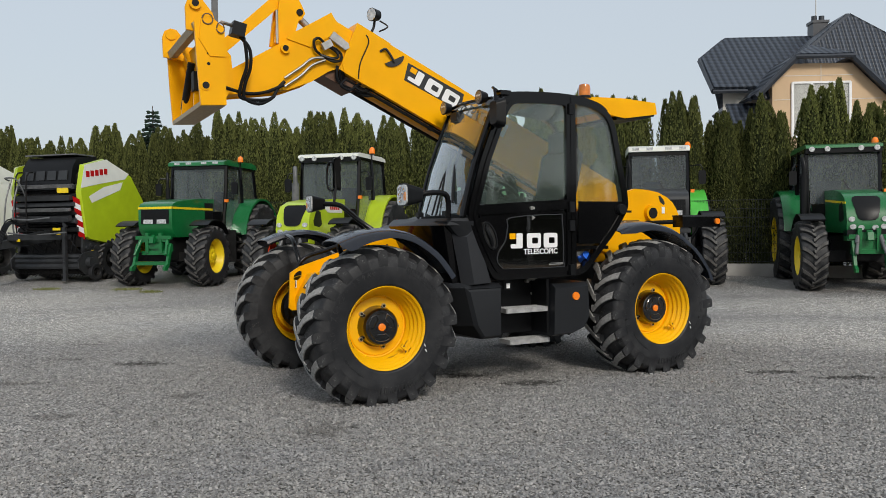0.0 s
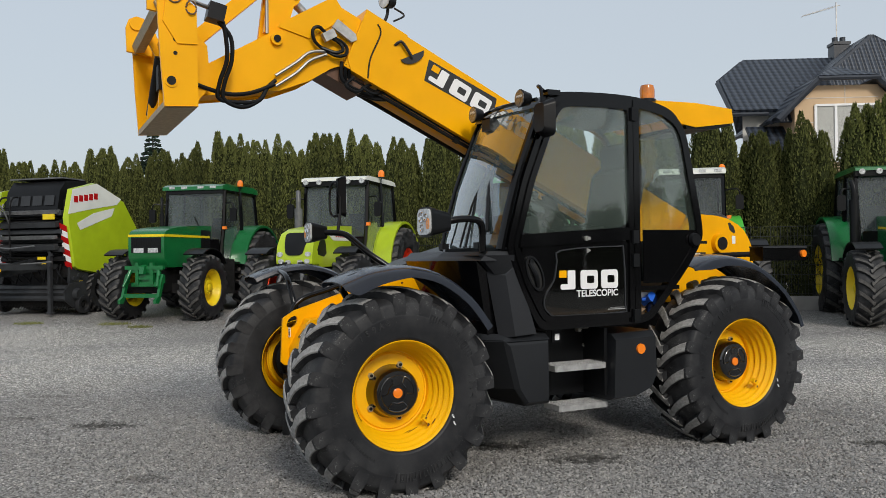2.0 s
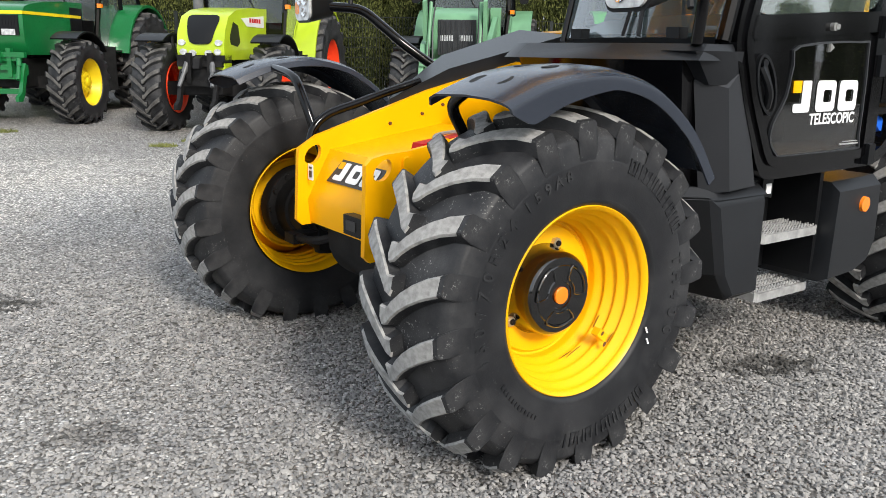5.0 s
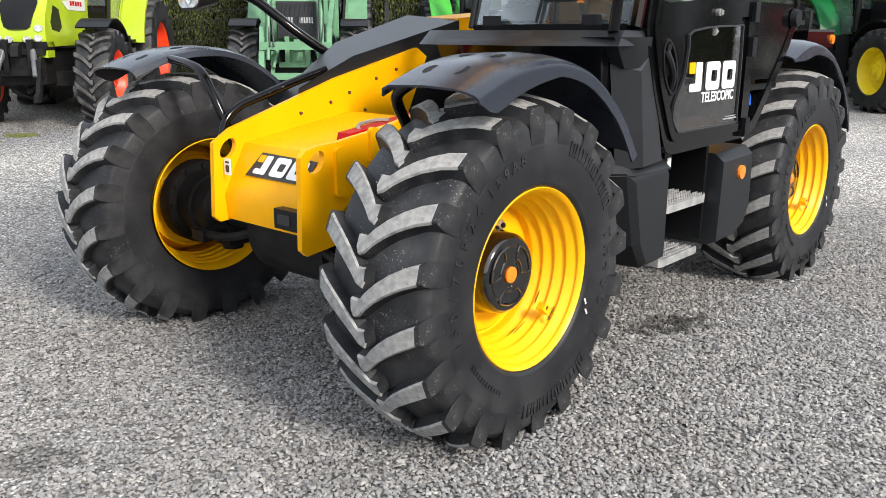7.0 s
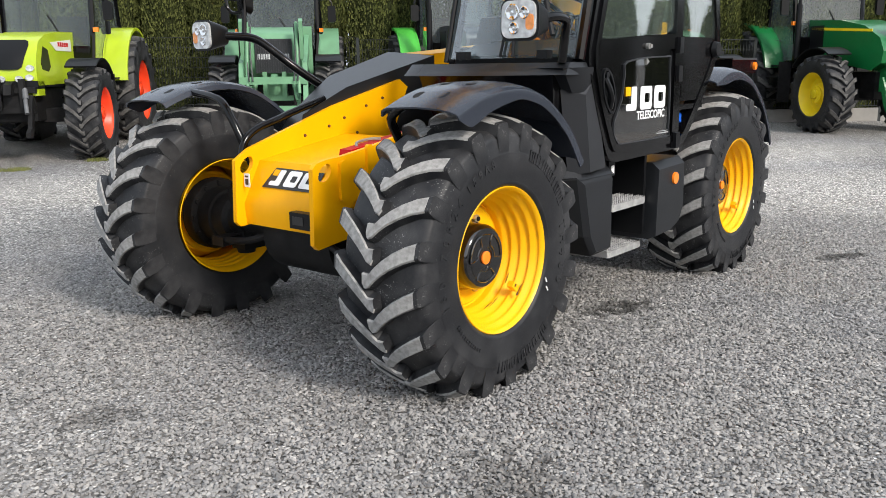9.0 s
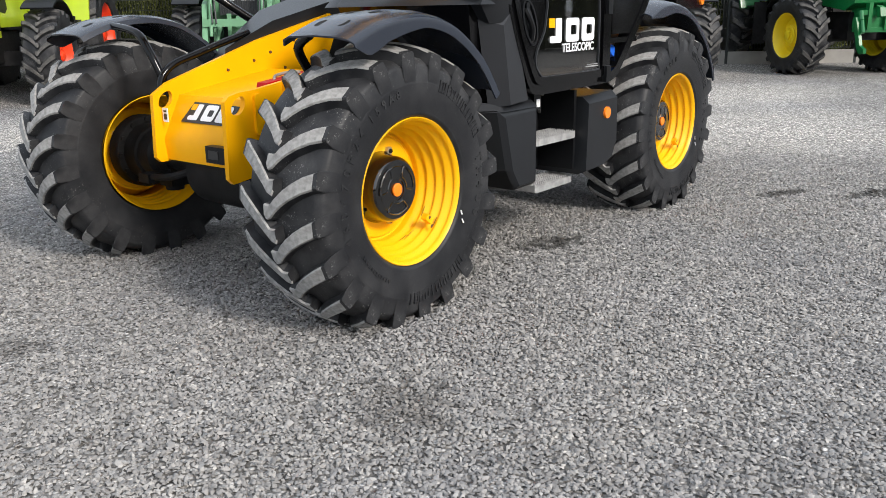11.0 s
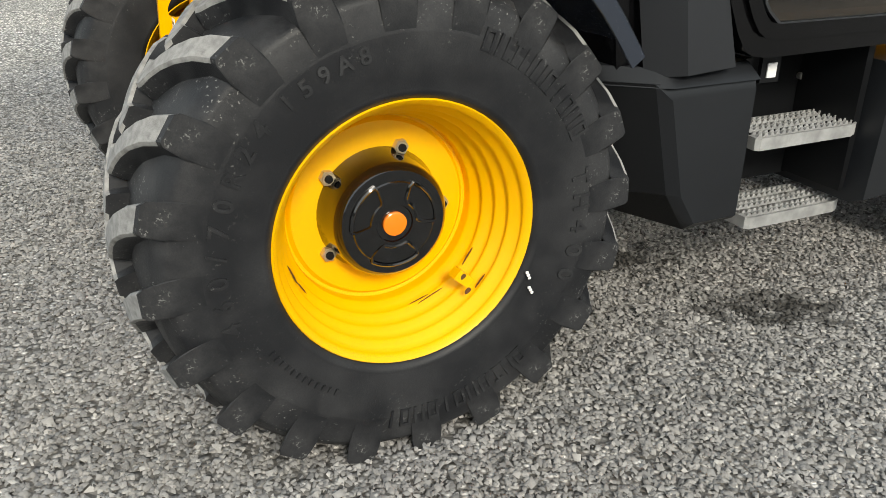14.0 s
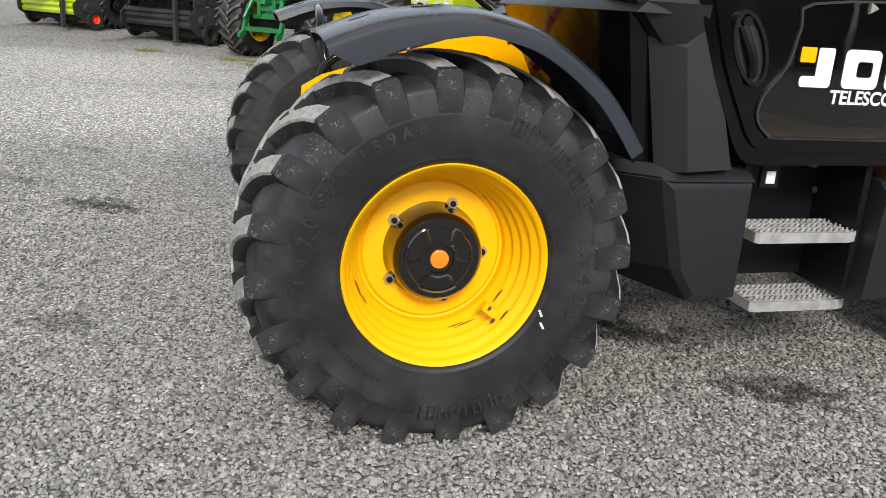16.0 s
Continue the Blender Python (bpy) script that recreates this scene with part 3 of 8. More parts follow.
# ---- tyres and wheels ----
def tyre_mesh(R, W, rim, lugs, lug_h, n=72, name="tyre", arc=0.19, worn=None):
    """Tractor tyre about the y axis, outer side at +y, chevron bars that point down at the front."""
    bm = bmesh.new()
    h, c = W / 2, R - lug_h
    d = c - rim
    side = [(rim, 0.8 * h), (rim + 0.008, 0.9 * h), (rim + 0.02, 0.945 * h), (rim + 0.03, 0.952 * h), (rim + 0.034, 0.948 * h), (rim + 0.3 * d, 0.985 * h), (rim + 0.55 * d, 1.0 * h), (rim + 0.565 * d, 0.992 * h), (rim + 0.8 * d, 0.965 * h), (c - 0.04, 0.92 * h), (c - 0.018, 0.8 * h), (c - 0.002, 0.4 * h)]
    lathe(bm, [(r, y) for r, y in side] + [(c + 0.002, 0)] + [(r, -y) for r, y in reversed(side)], n)

    def crown(w):
        return c + 0.002 - 0.036 * (abs(w) / h) ** 2.4
    body = finish(bm, RUBBER, name, 32)
    bars = []
    for s in (1, -1):
        bm = bmesh.new()
        rows = []
        us = [-0.115, -0.07, 0.03, 0.14, 0.3, 0.5, 0.72, 0.92, 0.985, 1.0]
        for k, u in enumerate(us):
            w = u * h
            th = (arc / R) * (max(u, 0) ** 0.8 - 0.14 * u * u) + (0.03 if u < -0.1 else 0.012 if u < 0 else 0)
            base, top = crown(w) - 0.012, crown(w) + lug_h
            half_b, half_t = 0.046 * R / 0.65, (0.027 + 0.008 * max(u, 0)) * R / 0.65
            if k == 0:
                half_t, half_b = half_t * 0.8, half_b * 0.72
            elif k == 1:
                half_t, half_b = half_t * 1.16, half_b * 1.05
            if u > 0.98:
                half_t, half_b = half_t * 1.05, half_b * 1.1
            if u > 0.9:
                top -= 0.004
            if k == len(us) - 1:
                base, top, w = rim + 0.56 * d, rim + 0.74 * d, 0.99 * h
                half_t, half_b = half_t * 1.25, half_b * 0.9
            lip = 0.008
            rows.append([bm.verts.new((r * math.cos(th + a), s * w, r * math.sin(th + a))) for r, a in ((base, -half_b / R), (top - lip, -half_t * 1.1 / R), (top, -half_t * 0.88 / R), (top, half_t * 0.88 / R), (top - lip, half_t * 1.1 / R), (base, half_b / R))])
        for k, (a, b) in enumerate(zip(rows, rows[1:])):
            for q in range(5):
                f = bm.faces.new((a[q], a[q + 1], b[q + 1], b[q]))
                if 1 <= q <= 3 and k < len(rows) - 3:
                    f.material_index = 1
        bm.faces.new(rows[0])
        bm.faces.new(rows[-1])
        bars.append(finish(bm, [RUBBER, worn or TREAD], "tread_bar", 32))
    return body, bars, lugs


def fit_tyre(wheel, made, y, spin, label):
    """Puts a tyre and its tread bars on a wheel."""
    body, bars, lugs = made
    part("tyre", body, None, wheel, label, (0, y, 0))
    for s, me in zip((0, 1), bars):
        for i in range(lugs):
            a = 360 * (i + 0.5 * s) / lugs + spin
            part("tread_bar", me, None, wheel, "", Matrix.Translation((0, y, 0)) @ Matrix.Rotation(-radians(a), 4, "Y"))


def rim_mesh(r, deep, name, mat, plain=False):
    """Dished wheel disc about y; the outer flange stands at y = 0, the disc lies deeper."""
    bm = bmesh.new()
    prof = [(r * 0.97, -0.02), (r, 0.0), (r * 0.985, 0.006), (r * 0.95, -0.004)]
    if plain:
        prof += [(r * 0.9, -0.03), (r * 0.84, -deep * 0.7), (r * 0.78, -deep), (r * 0.5, -deep * 0.9), (r * 0.42, -deep * 0.6), (r * 0.3, -deep * 0.55), (0, -deep * 0.55)]
    else:
        steps = 4
        for i in range(steps):
            for u, lift in ((0.12, 0.0), (0.3, 0.009), (0.5, 0.011), (0.68, 0.004), (0.82, -0.006), (0.98, -0.006)):
                t = (i + u) / steps
                prof.append((r * (0.945 - 0.185 * t) + lift * 0.8, -0.01 - (deep - 0.035) * t + lift * 0.6))
        prof += [(r * 0.745, -deep - 0.004), (r * 0.72, -deep - 0.006), (r * 0.69, -deep + 0.004), (r * 0.5, -deep + 0.006), (r * 0.44, -deep + 0.006), (r * 0.40, -deep - 0.01), (0.02, -deep - 0.01)]
    lathe(bm, prof, 64 if not plain else 32)
    back = [(r * 0.97, -0.02), (r * 0.93, -0.06), (r * 0.86, -0.2), (r * 0.845, -0.232), (r * 0.87, -0.24), (r * 0.865, -0.275), (r * 0.895, -0.285), (r * 0.89, -0.315), (r * 0.92, -0.325), (r * 0.915, -0.355), (r * 0.945, -0.365), (r * 0.94, -0.395), (r * 0.98, -0.43), (r, -0.445), (r * 1.01, -0.44)]
    lathe(bm, back, 64 if not plain else 32)
    return finish(bm, mat, name, 40)


# ---- telehandler ----
M_YAW = -149.697
MACHINE = pose(1.392, 8.790, 0.0, 0, 0, M_YAW)
CY = -0.05          # centre line
HUB_Z, TYRE_R, TYRE_W = 0.588, 0.636, 0.46
TYRE_Y = 0.892

TH_TYRE = tyre_mesh(TYRE_R, TYRE_W, 0.318, 20, 0.046, 96, "tyre")
TH_RIM = rim_mesh(0.328, 0.205, "wheel", RIM_YELLOW)


def telehandler():
    root = thing("telehandler", MACHINE, "yellow and black telescopic handler with raised boom on gravel", "telehandler")

    # wheels
    bm = bmesh.new()
    lathe(bm, [(0.158, -0.2), (0.154, -0.1), (0.143, -0.08), (0.139, -0.02), (0.133, -0.008), (0.124, 0.0), (0.1, 0.001), (0.097, 0.004), (0.045, 0.005), (0.043, 0.001), (0, 0.001)], 48)
    hub = finish(bm, HUBBLACK, "hub_cap", 30)
    bm = bmesh.new()
    # three raised fan-shaped outlines round the badge
    for a0 in (270, 30, 150):
        fan = [(0.103, a0 - 33 + 66 * i / 8) for i in range(9)] + [(0.092, a0 + 36), (0.064, a0 + 33)]
        fan += [(0.056, a0 + 28 - 56 * i / 6) for i in range(7)] + [(0.064, a0 - 33), (0.092, a0 - 36), (0.103, a0 - 33)]
        tube(bm, [(r * math.cos(radians(a)), 0.0045, r * math.sin(radians(a))) for r, a in fan], 0.0046, 6, 1)
    ribs = finish(bm, HUBBLACK, "cap_rib")
    bm = bmesh.new()
    lathe(bm, [(0.03, 0.0), (0.03, 0.007), (0.026, 0.01), (0, 0.01)], 24)
    dot = finish(bm, ORANGE, "cap_badge")
    bm = bmesh.new()
    cyl(bm, (0, -0.02, 0), (0, 0.002, 0), 0.0235, 0.022, 16)
    cyl(bm, (0, 0.002, 0), (0, 0.019, 0), 0.02, 0.0195, 6)
    cyl(bm, (0, 0.019, 0), (0, 0.022, 0), 0.0165, 0.0145, 12)
    cyl(bm, (0, 0.022, 0), (0, 0.029, 0), 0.0105, 0.0095, 10, 1)
    nut = finish(bm, [BRASS, DARKMETAL], "wheel_nut", 25)
    bm = bmesh.new()
    box(bm, -0.02, 0.03, -0.02, 0.012, -0.014, 0.014)
    bevel(bm, 0.006)
    valve = finish(bm, RIM_YELLOW, "valve_guard")
    bm = bmesh.new()
    for a0, r0, w0, l0 in ((214, 0.262, 0.012, 0.03), (220, 0.287, 0.008, 0.022), (246, 0.262, 0.005, 0.045), (252, 0.259, 0.004, 0.03), (340, 0.27, 0.004, 0.03), (330, 0.268, 0.003, 0.02)):
        t = (0.945 - r0 / 0.328) / 0.185
        y0 = -0.01 - 0.17 * t + 0.006
        a = radians(a0)
        pts = [(r0 * math.cos(a) - u * math.sin(a) + v * math.cos(a), y0 - v * 0.8 + 0.004, r0 * math.sin(a) + u * math.cos(a) + v * math.sin(a)) for u, v in ((-l0, -w0 * 0.3), (-l0 * 0.3, -w0 * 0.6), (l0 * 0.6, -w0 * 0.3), (l0, w0 * 0.4), (l0 * 0.2, w0 * 0.5), (-l0 * 0.7, w0 * 0.4))]
        lo = [bm.verts.new(p) for p in pts]
        hi = [bm.verts.new((p[0], p[1] + 0.003, p[2])) for p in pts]
        bm.faces.new(hi)
        bm.faces.new(lo[::-1])
        for q in range(6):
            bm.faces.new((lo[q], lo[(q + 1) % 6], hi[(q + 1) % 6], hi[q]))
    chips = finish(bm, RUST, "paint_chip")
    bm = bmesh.new()
    for x, z, r in ((0.012, 0.004, 0.006), (-0.026, -0.02, 0.007)):
        prism(bm, [(x + r * math.cos(k) * (1 + 0.3 * math.sin(3 * k)), z + 1.5 * r * math.sin(k)) for k in [0.785 * i for i in range(8)]], 0.0118, 0.0135)
    scuff = finish(bm, RUST, "paint_chip")
    for fx in (2.757, 0.0):
        for side in (1, -1):
            # the far front wheel stands turned out a little
            cy, turn = (TYRE_Y, 0.0) if side > 0 else (-1.06, -3.0 if fx > 1 else 0.0)
            face = cy + side * 0.205
            w = part("wheel", TH_RIM, None, root, "yellow painted dished wheel", pose(fx, cy, HUB_Z, 0, 0, turn) @ pose(0, face - cy, 0) @ Matrix.Diagonal((1, side, 1, 1)))
            spin = 0 if fx > 1 else 37
            fit_tyre(w, TH_TYRE, -0.205, spin + (0 if side > 0 else 8), "black rubber tyre with dusty chevron tread")
            hc = part("hub_cap", hub, None, w, "glossy black hub cap", Matrix.Translation((0, -0.1, 0)) @ Matrix.Diagonal((1.06, 1.0, 1.06, 1)))
            hc.name = "hub_cap"
            part("cap_rib", ribs, None, w, "", Matrix.Translation((0, -0.1, 0)) @ Matrix.Diagonal((1.06, 1.0, 1.06, 1)), stuff=True)
            part("cap_badge", dot, None, w, "orange round badge", (0, -0.098, 0))
            for i in range(5):
                a = radians(110 + 72 * i)
                part("wheel_nut", nut, None, w, "", (0.168 * math.cos(a), -0.203, 0.168 * math.sin(a)))
            part("valve_guard", valve, None, w, "", Matrix.Translation((-0.17, -0.06, -0.165)) @ Matrix.Rotation(radians(-40), 4, "Y"))
            if side > 0:
                part("paint_chip", scuff, None, w, "dark chipped paint", Matrix.Translation((-0.17, -0.06, -0.165)) @ Matrix.Rotation(radians(-40), 4, "Y"), stuff=True)
            if side > 0 and fx > 1:
                part("paint_chip", chips, None, w, "dark chipped paint", stuff=True)
            if side < 0:
                continue
            # raised size marks, and bars where the rest cannot be read
            for words, a0, step, r0, size in (("460/70R24", 197, 7.4, 0.425, 0.058), ("TH400", 12, 8.4, 0.43, 0.066), ("159A8", 128, 6.0, 0.425, 0.05)):
                bm = bmesh.new()
                for k, ch in enumerate(words):
                    a = a0 - step * k
                    one = lettering(ch, size, facing_left(-r0 * math.cos(radians(a)), 0.0225, r0 * math.sin(radians(a)), radians(a - 90)), 0.0045)
                    me = bpy.data.meshes.new("words")
                    one.to_mesh(me)
                    one.free()
                    bm.from_mesh(me)
                    bpy.data.meshes.remove(me)
                part("sidewall_lettering", bm, RUBBER, w, "raised black rubber size marking", stuff=True)
            bm = bmesh.new()
            for a0, cnt, rr, hgt in ((112, 10, 0.475, 0.05), (232, 11, 0.475, 0.05), (300, 12, 0.405, 0.014)):
                for k in range(cnt):
                    a = radians(a0 + k * (4.6 if hgt > 0.02 else 2.6))
                    ca, sa = math.cos(a), math.sin(a)
                    if hgt > 0.02 and (k * 5) % 7 in (0, 3, 4):
                        for v in (-0.5, 0.5):
                            q = rr + v * (hgt - 0.007)
                            prism(bm, [(q * ca - du * sa + dv * ca, q * sa + du * ca + dv * sa) for du, dv in ((-0.012, -0.0035), (0.012, -0.0035), (0.012, 0.0035), (-0.012, 0.0035))], 0.018, 0.0265)
                    for o in ((-0.011, 0.011) if hgt > 0.02 and k % 4 != 2 else (0,)):
                        pts = [(rr * ca - (o + du) * sa + dv * ca, rr * sa + (o + du) * ca + dv * sa) for du, dv in ((-0.0035, -hgt / 2), (0.0035, -hgt / 2), (0.0035, hgt / 2), (-0.0035, hgt / 2))]
                        prism(bm, pts, 0.018, 0.027)
            part("sidewall_mark", bm, RUBBER, w, stuff=True)
            bm = bmesh.new()
            for x, z, a in ((-0.309, -0.147, 65), (-0.318, -0.19, 60)):
                for j in range(3):
                    d = Vector((math.cos(radians(a)), math.sin(radians(a)))) * 0.009 * (j - 1)
                    prism(bm, rounded(x + d.x - 0.004, x + d.x + 0.004, z + d.y - 0.0035, z + d.y + 0.0035, 0.002, 2), 0.024, 0.0265)
            part("white_mark", bm, WHITE, w, "small white stamped marks", stuff=True)

    # axles and belly
    for fx in (2.757, 0.0):
        bm = bmesh.new()
        cyl(bm, (fx, -0.98, HUB_Z), (fx, 0.84, HUB_Z), 0.085, n=20)
        cyl(bm, (fx, -0.3, HUB_Z - 0.02), (fx, 0.2, HUB_Z - 0.02), 0.2, 0.2, n=24)
        cyl(bm, (fx - 0.1, -0.05, HUB_Z), (fx - 0.42, -0.05, HUB_Z + 0.05), 0.12, 0.07, n=16)
        for s, yd in ((1, TYRE_Y), (-1, -1.06)):
            # planet hub: broad drum close to the wheel disc, stepping down to the housing
            lathe_at = [(0.0, 0.03), (0.2, 0.03), (0.21, 0.04), (0.21, 0.1), (0.2, 0.115), (0.165, 0.118), (0.16, 0.15), (0.15, 0.2), (0.135, 0.205), (0.13, 0.3), (0.105, 0.32), (0.1, 0.42)]
            drum = bmesh.new()
            lathe(drum, [(r, -q) for r, q in lathe_at], 32)
            tmp = bpy.data.meshes.new("drum")
            drum.transform(pose(fx, yd, HUB_Z) @ Matrix.Diagonal((1, s, 1, 1)))
            drum.to_mesh(tmp)
            drum.free()
            bm.from_mesh(tmp)
            bpy.data.meshes.remove(tmp)
            for k in range(12):
                a = k * math.pi / 6
                cyl(bm, (fx + 0.185 * math.cos(a), yd - s * 0.11, HUB_Z + 0.185 * math.sin(a)), (fx + 0.185 * math.cos(a), yd - s * 0.13, HUB_Z + 0.185 * math.sin(a)), 0.014, n=6)
            # steering knuckle and kingpin caps
            box(bm, fx - 0.07, fx + 0.07, yd - s * 0.36 - 0.06, yd - s * 0.36 + 0.06, HUB_Z - 0.17, HUB_Z + 0.17)
            for q in (-1, 1):
                cyl(bm, (fx, yd - s * 0.34, HUB_Z + q * 0.15), (fx, yd - s * 0.34, HUB_Z + q * 0.2), 0.06, 0.05, 14)
            box(bm, fx + 0.04, fx + 0.2, yd - s * 0.4, yd - s * 0.3, HUB_Z - 0.13, HUB_Z - 0.08)
            tube(bm, [(fx + 0.16, yd - s * 0.33, HUB_Z - 0.1), (fx + 0.19, CY + s * 0.4, HUB_Z - 0.07), (fx + 0.16, CY + s * 0.1, HUB_Z + 0.02)], 0.02, 8)
        part("axle", bm, DARKMETAL, root, "black oily steel drive axle")
    bm = bmesh.new()
    box(bm, -0.55, 2.62, -0.36, 0.24, 0.5, 0.98)
    bevel(bm, 0.02)
    part("chassis_frame", bm, DARKMETAL, root)
    bm = bmesh.new()
    for i in range(5):
        tube(bm, [(2.5, -0.3 + 0.13 * i, 0.75), (2.7, -0.34 + 0.14 * i, 0.62 + 0.03 * (i % 2)), (2.88, -0.4 + 0.15 * i, 0.7), (2.95, -0.3 + 0.1 * i, 0.78)], 0.016, 8)
    part("axle_hose", bm, PLASTIC, root, stuff=True)

    # yellow nose
    bm = bmesh.new()
    prism(bm, [(3.02, 0.635), (3.03, 0.74), (3.0, 0.8), (2.915, 0.955), (2.3, 1.05), (2.3, 0.64)], -0.345, 0.215)
    bevel(bm, 0.012)
    part("nose_body", bm, YELLOW, root, "yellow painted front chassis body")
    bm = bmesh.new()
    far_wall = [(3.07, 0.965), (3.085, 0.65), (3.06, 0.625), (2.97, 0.628), (2.9, 0.66), (2.0, 0.8), (1.75, 1.3), (1.82, 1.345), (2.38, 1.21), (2.98, 1.02)]
    eye = eased([(3.04, 0.90), (3.0, 0.893), (2.968, 0.918), (2.957, 0.96), (2.975, 0.985), (3.02, 0.965), (3.043, 0.93)], 0.25, 2, 0.03)
    holed_plate(bm, far_wall, eye, -0.372, -0.345)
    part("nose_side_plate", bm, YELLOW, root)
    bm = bmesh.new()
    near_wall = [(3.075, 0.96), (3.085, 0.6), (3.06, 0.575), (2.86, 0.6), (2.88, 0.72), (2.8, 0.79), (2.44, 0.84), (2.36, 1.0), (2.34, 1.1), (2.45, 1.082), (2.6, 1.052), (2.72, 1.03), (2.89, 1.005), (2.99, 0.998), (3.05, 0.985)]
    holed_plate(bm, near_wall, eye, 0.215, 0.243)
    part("nose_side_plate", bm, YELLOW, root)
    bm = bmesh.new()
    prism(bm, rounded(2.865, 2.915, 0.79, 0.985, 0.02), 0.24, 0.262)
    prism(bm, rounded(2.69, 2.73, 0.9, 1.05, 0.02), 0.24, 0.262)
    bevel(bm, 0.004)
    part("weld_tab", bm, YELLOW, root, stuff=True)
    # sloping inner wall with bolts
    bm = bmesh.new()
    for x, z in ((2.6, 1.06), (2.42, 1.1), (2.3, 1.14), (2.12, 1.2), (1.98, 1.24), (2.5, 0.99), (2.2, 1.05), (2.32, 1.03)):
        cyl(bm, (x, -0.346, z), (x, -0.337, z), 0.009, 0.007, 8)
    part("side_bolt", bm, RUST, root, stuff=True)
    bm = bmesh.new()
    box(bm, 2.998, 3.075, 0.06, 0.225, 0.665, 0.745)
    bevel(bm, 0.012)
    socket = part("tow_socket", bm, PLASTIC, root, "black front towing socket")
    bm = bmesh.new()
    box(bm, 3.07, 3.079, 0.085, 0.16, 0.685, 0.725)
    part("socket_hole", bm, DECALBLACK, socket)
    # decal on the sloping front
    slope = math.atan2(0.955 - 0.8, 3.0 - 2.915)
    P = Matrix.Translation((2.9575 + 0.004, -0.045, 0.8775 + 0.002)) @ Matrix(((0, -math.cos(slope), math.sin(slope), 0), (1, 0, 0, 0), (0, math.sin(slope), math.cos(slope), 0), (0, 0, 0, 1)))
    bm = bmesh.new()
    prism(bm, [(-0.2, -0.055), (0.19, -0.055), (0.22, 0.05), (-0.14, 0.055)], 0, 0.002, "xy")
    bm.transform(P)
    dec = part("nose_decal", bm, DECALBLACK, root, "black decal with white blocks")
    brand_blocks(P @ Matrix.Translation((-0.155, -0.042, 0.004)), 0.32, 0.085, dec, 0.3, YELLOW)
    bm = bmesh.new()
    prism(bm, rounded(-0.33, -0.285, 0.83, 0.9, 0.004), 3.031, 3.034, "yz")
    st = part("warning_sticker", bm, WHITE, root, "small white warning sticker")
    bm = bmesh.new()
    prism(bm, rounded(-0.32, -0.295, 0.842, 0.872, 0.006), 3.034, 3.035, "yz")
    prism(bm, rounded(-0.32, -0.295, 0.88, 0.889, 0.002), 3.034, 3.035, "yz")
    part("sticker_print", bm, DECALBLACK, st)
    bm = bmesh.new()
    prism(bm, [(2.79, 0.99), (2.78, 1.024), (2.3, 1.085), (2.3, 1.04)], 0.12, 0.195)
    bevel(bm, 0.008)
    part("boom_prop", bm, RED, root, "red boom safety prop")
    bm = bmesh.new()
    tube(bm, [(2.7, 0.16, 1.03), (2.68, 0.14, 1.05), (2.6, 0.15, 1.062), (2.55, 0.18, 1.062)], 0.008, 6)
    part("prop_pin", bm, STEEL, root)

    # fenders
    def fender(cx, inner, outer, pts, name, skirt):
        bm = bmesh.new()
        n, s = len(pts), 1 if outer > inner else -1
        # crowned top, rounded shoulder, turned-down outer skirt
        ys = [inner, inner + s * 0.012, inner + s * 0.05, 0.5 * (inner + outer), outer - s * 0.09, outer - s * 0.035, outer - s * 0.012, outer - s * 0.002, outer, outer]
        rows = []
        for i, (x, z) in enumerate(pts):
            a, b = Vector(pts[max(0, i - 1)]), Vector(pts[min(n - 1, i + 1)])
            d = (b - a).normalized()
            nrm = Vector((d.y, -d.x))
            if nrm.y < 0 and abs(nrm.y) > abs(nrm.x):
                nrm = -nrm
            if (Vector((x, z)) - Vector((cx, HUB_Z))).dot(nrm) < 0:
                nrm = -nrm
            u = i / (n - 1)
            low = skirt * (0.25 + 0.75 * min(1, u / 0.13)) * (1 - 0.42 * min(1, max(0, u - 0.2) / 0.3))
            drops = [0.02, -0.006, -0.02, -0.026, -0.02, -0.009, 0.0, 0.008, 0.02, max(0.025, low)]
            rows.append([bm.verts.new((x - nrm.x * k, y, z - nrm.y * k)) for y, k in zip(ys, drops)])
        for r0, r1 in zip(rows, rows[1:]):
            for j in range(len(ys) - 1):
                bm.faces.new((r0[j], r0[j + 1], r1[j + 1], r1[j]))
        bmesh.ops.recalc_face_normals(bm, faces=bm.faces)
        bmesh.ops.solidify(bm, geom=bm.faces[:], thickness=0.008)
        ob = part(name, bm, FENDER, root, "dark grey plastic wheel fender")
        # flush dark discs: the shade of the sunken dents put into their colour
        bm = bmesh.new()
        for k, u in ((0.22, 0.3), (0.22, 0.62), (0.38, 0.3), (0.38, 0.62)):
            i = int(k * (n - 1))
            x, z = pts[i]
            y = inner + u * (outer - inner)
            m = Matrix.Translation((x, y, z + 0.024)) @ Matrix.Rotation(-math.atan2(pts[i + 1][1] - pts[i][1], pts[i + 1][0] - pts[i][0]), 4, "Y")
            prism(bm, [(0.032 * math.cos(j * 0.524), 0.022 * math.sin(j * 0.524)) for j in range(12)], -0.0008, 0.004, "xy")
            for v in bm.verts[-24:]:
                v.co = m @ v.co
            bm.verts.ensure_lookup_table()
        part("fender_recess", bm, DARKMETAL, ob, stuff=True)
        return ob

    def smooth2(p):
        return [(v.x, v.z) for v in smooth_path([(a, 0, b) for a, b in p], 5)]
    front_pts = smooth2([(3.145, 1.24), (3.08, 1.267), (2.96, 1.307), (2.79, 1.33), (2.65, 1.322), (2.49, 1.27), (2.31, 1.14), (2.18, 0.975)])
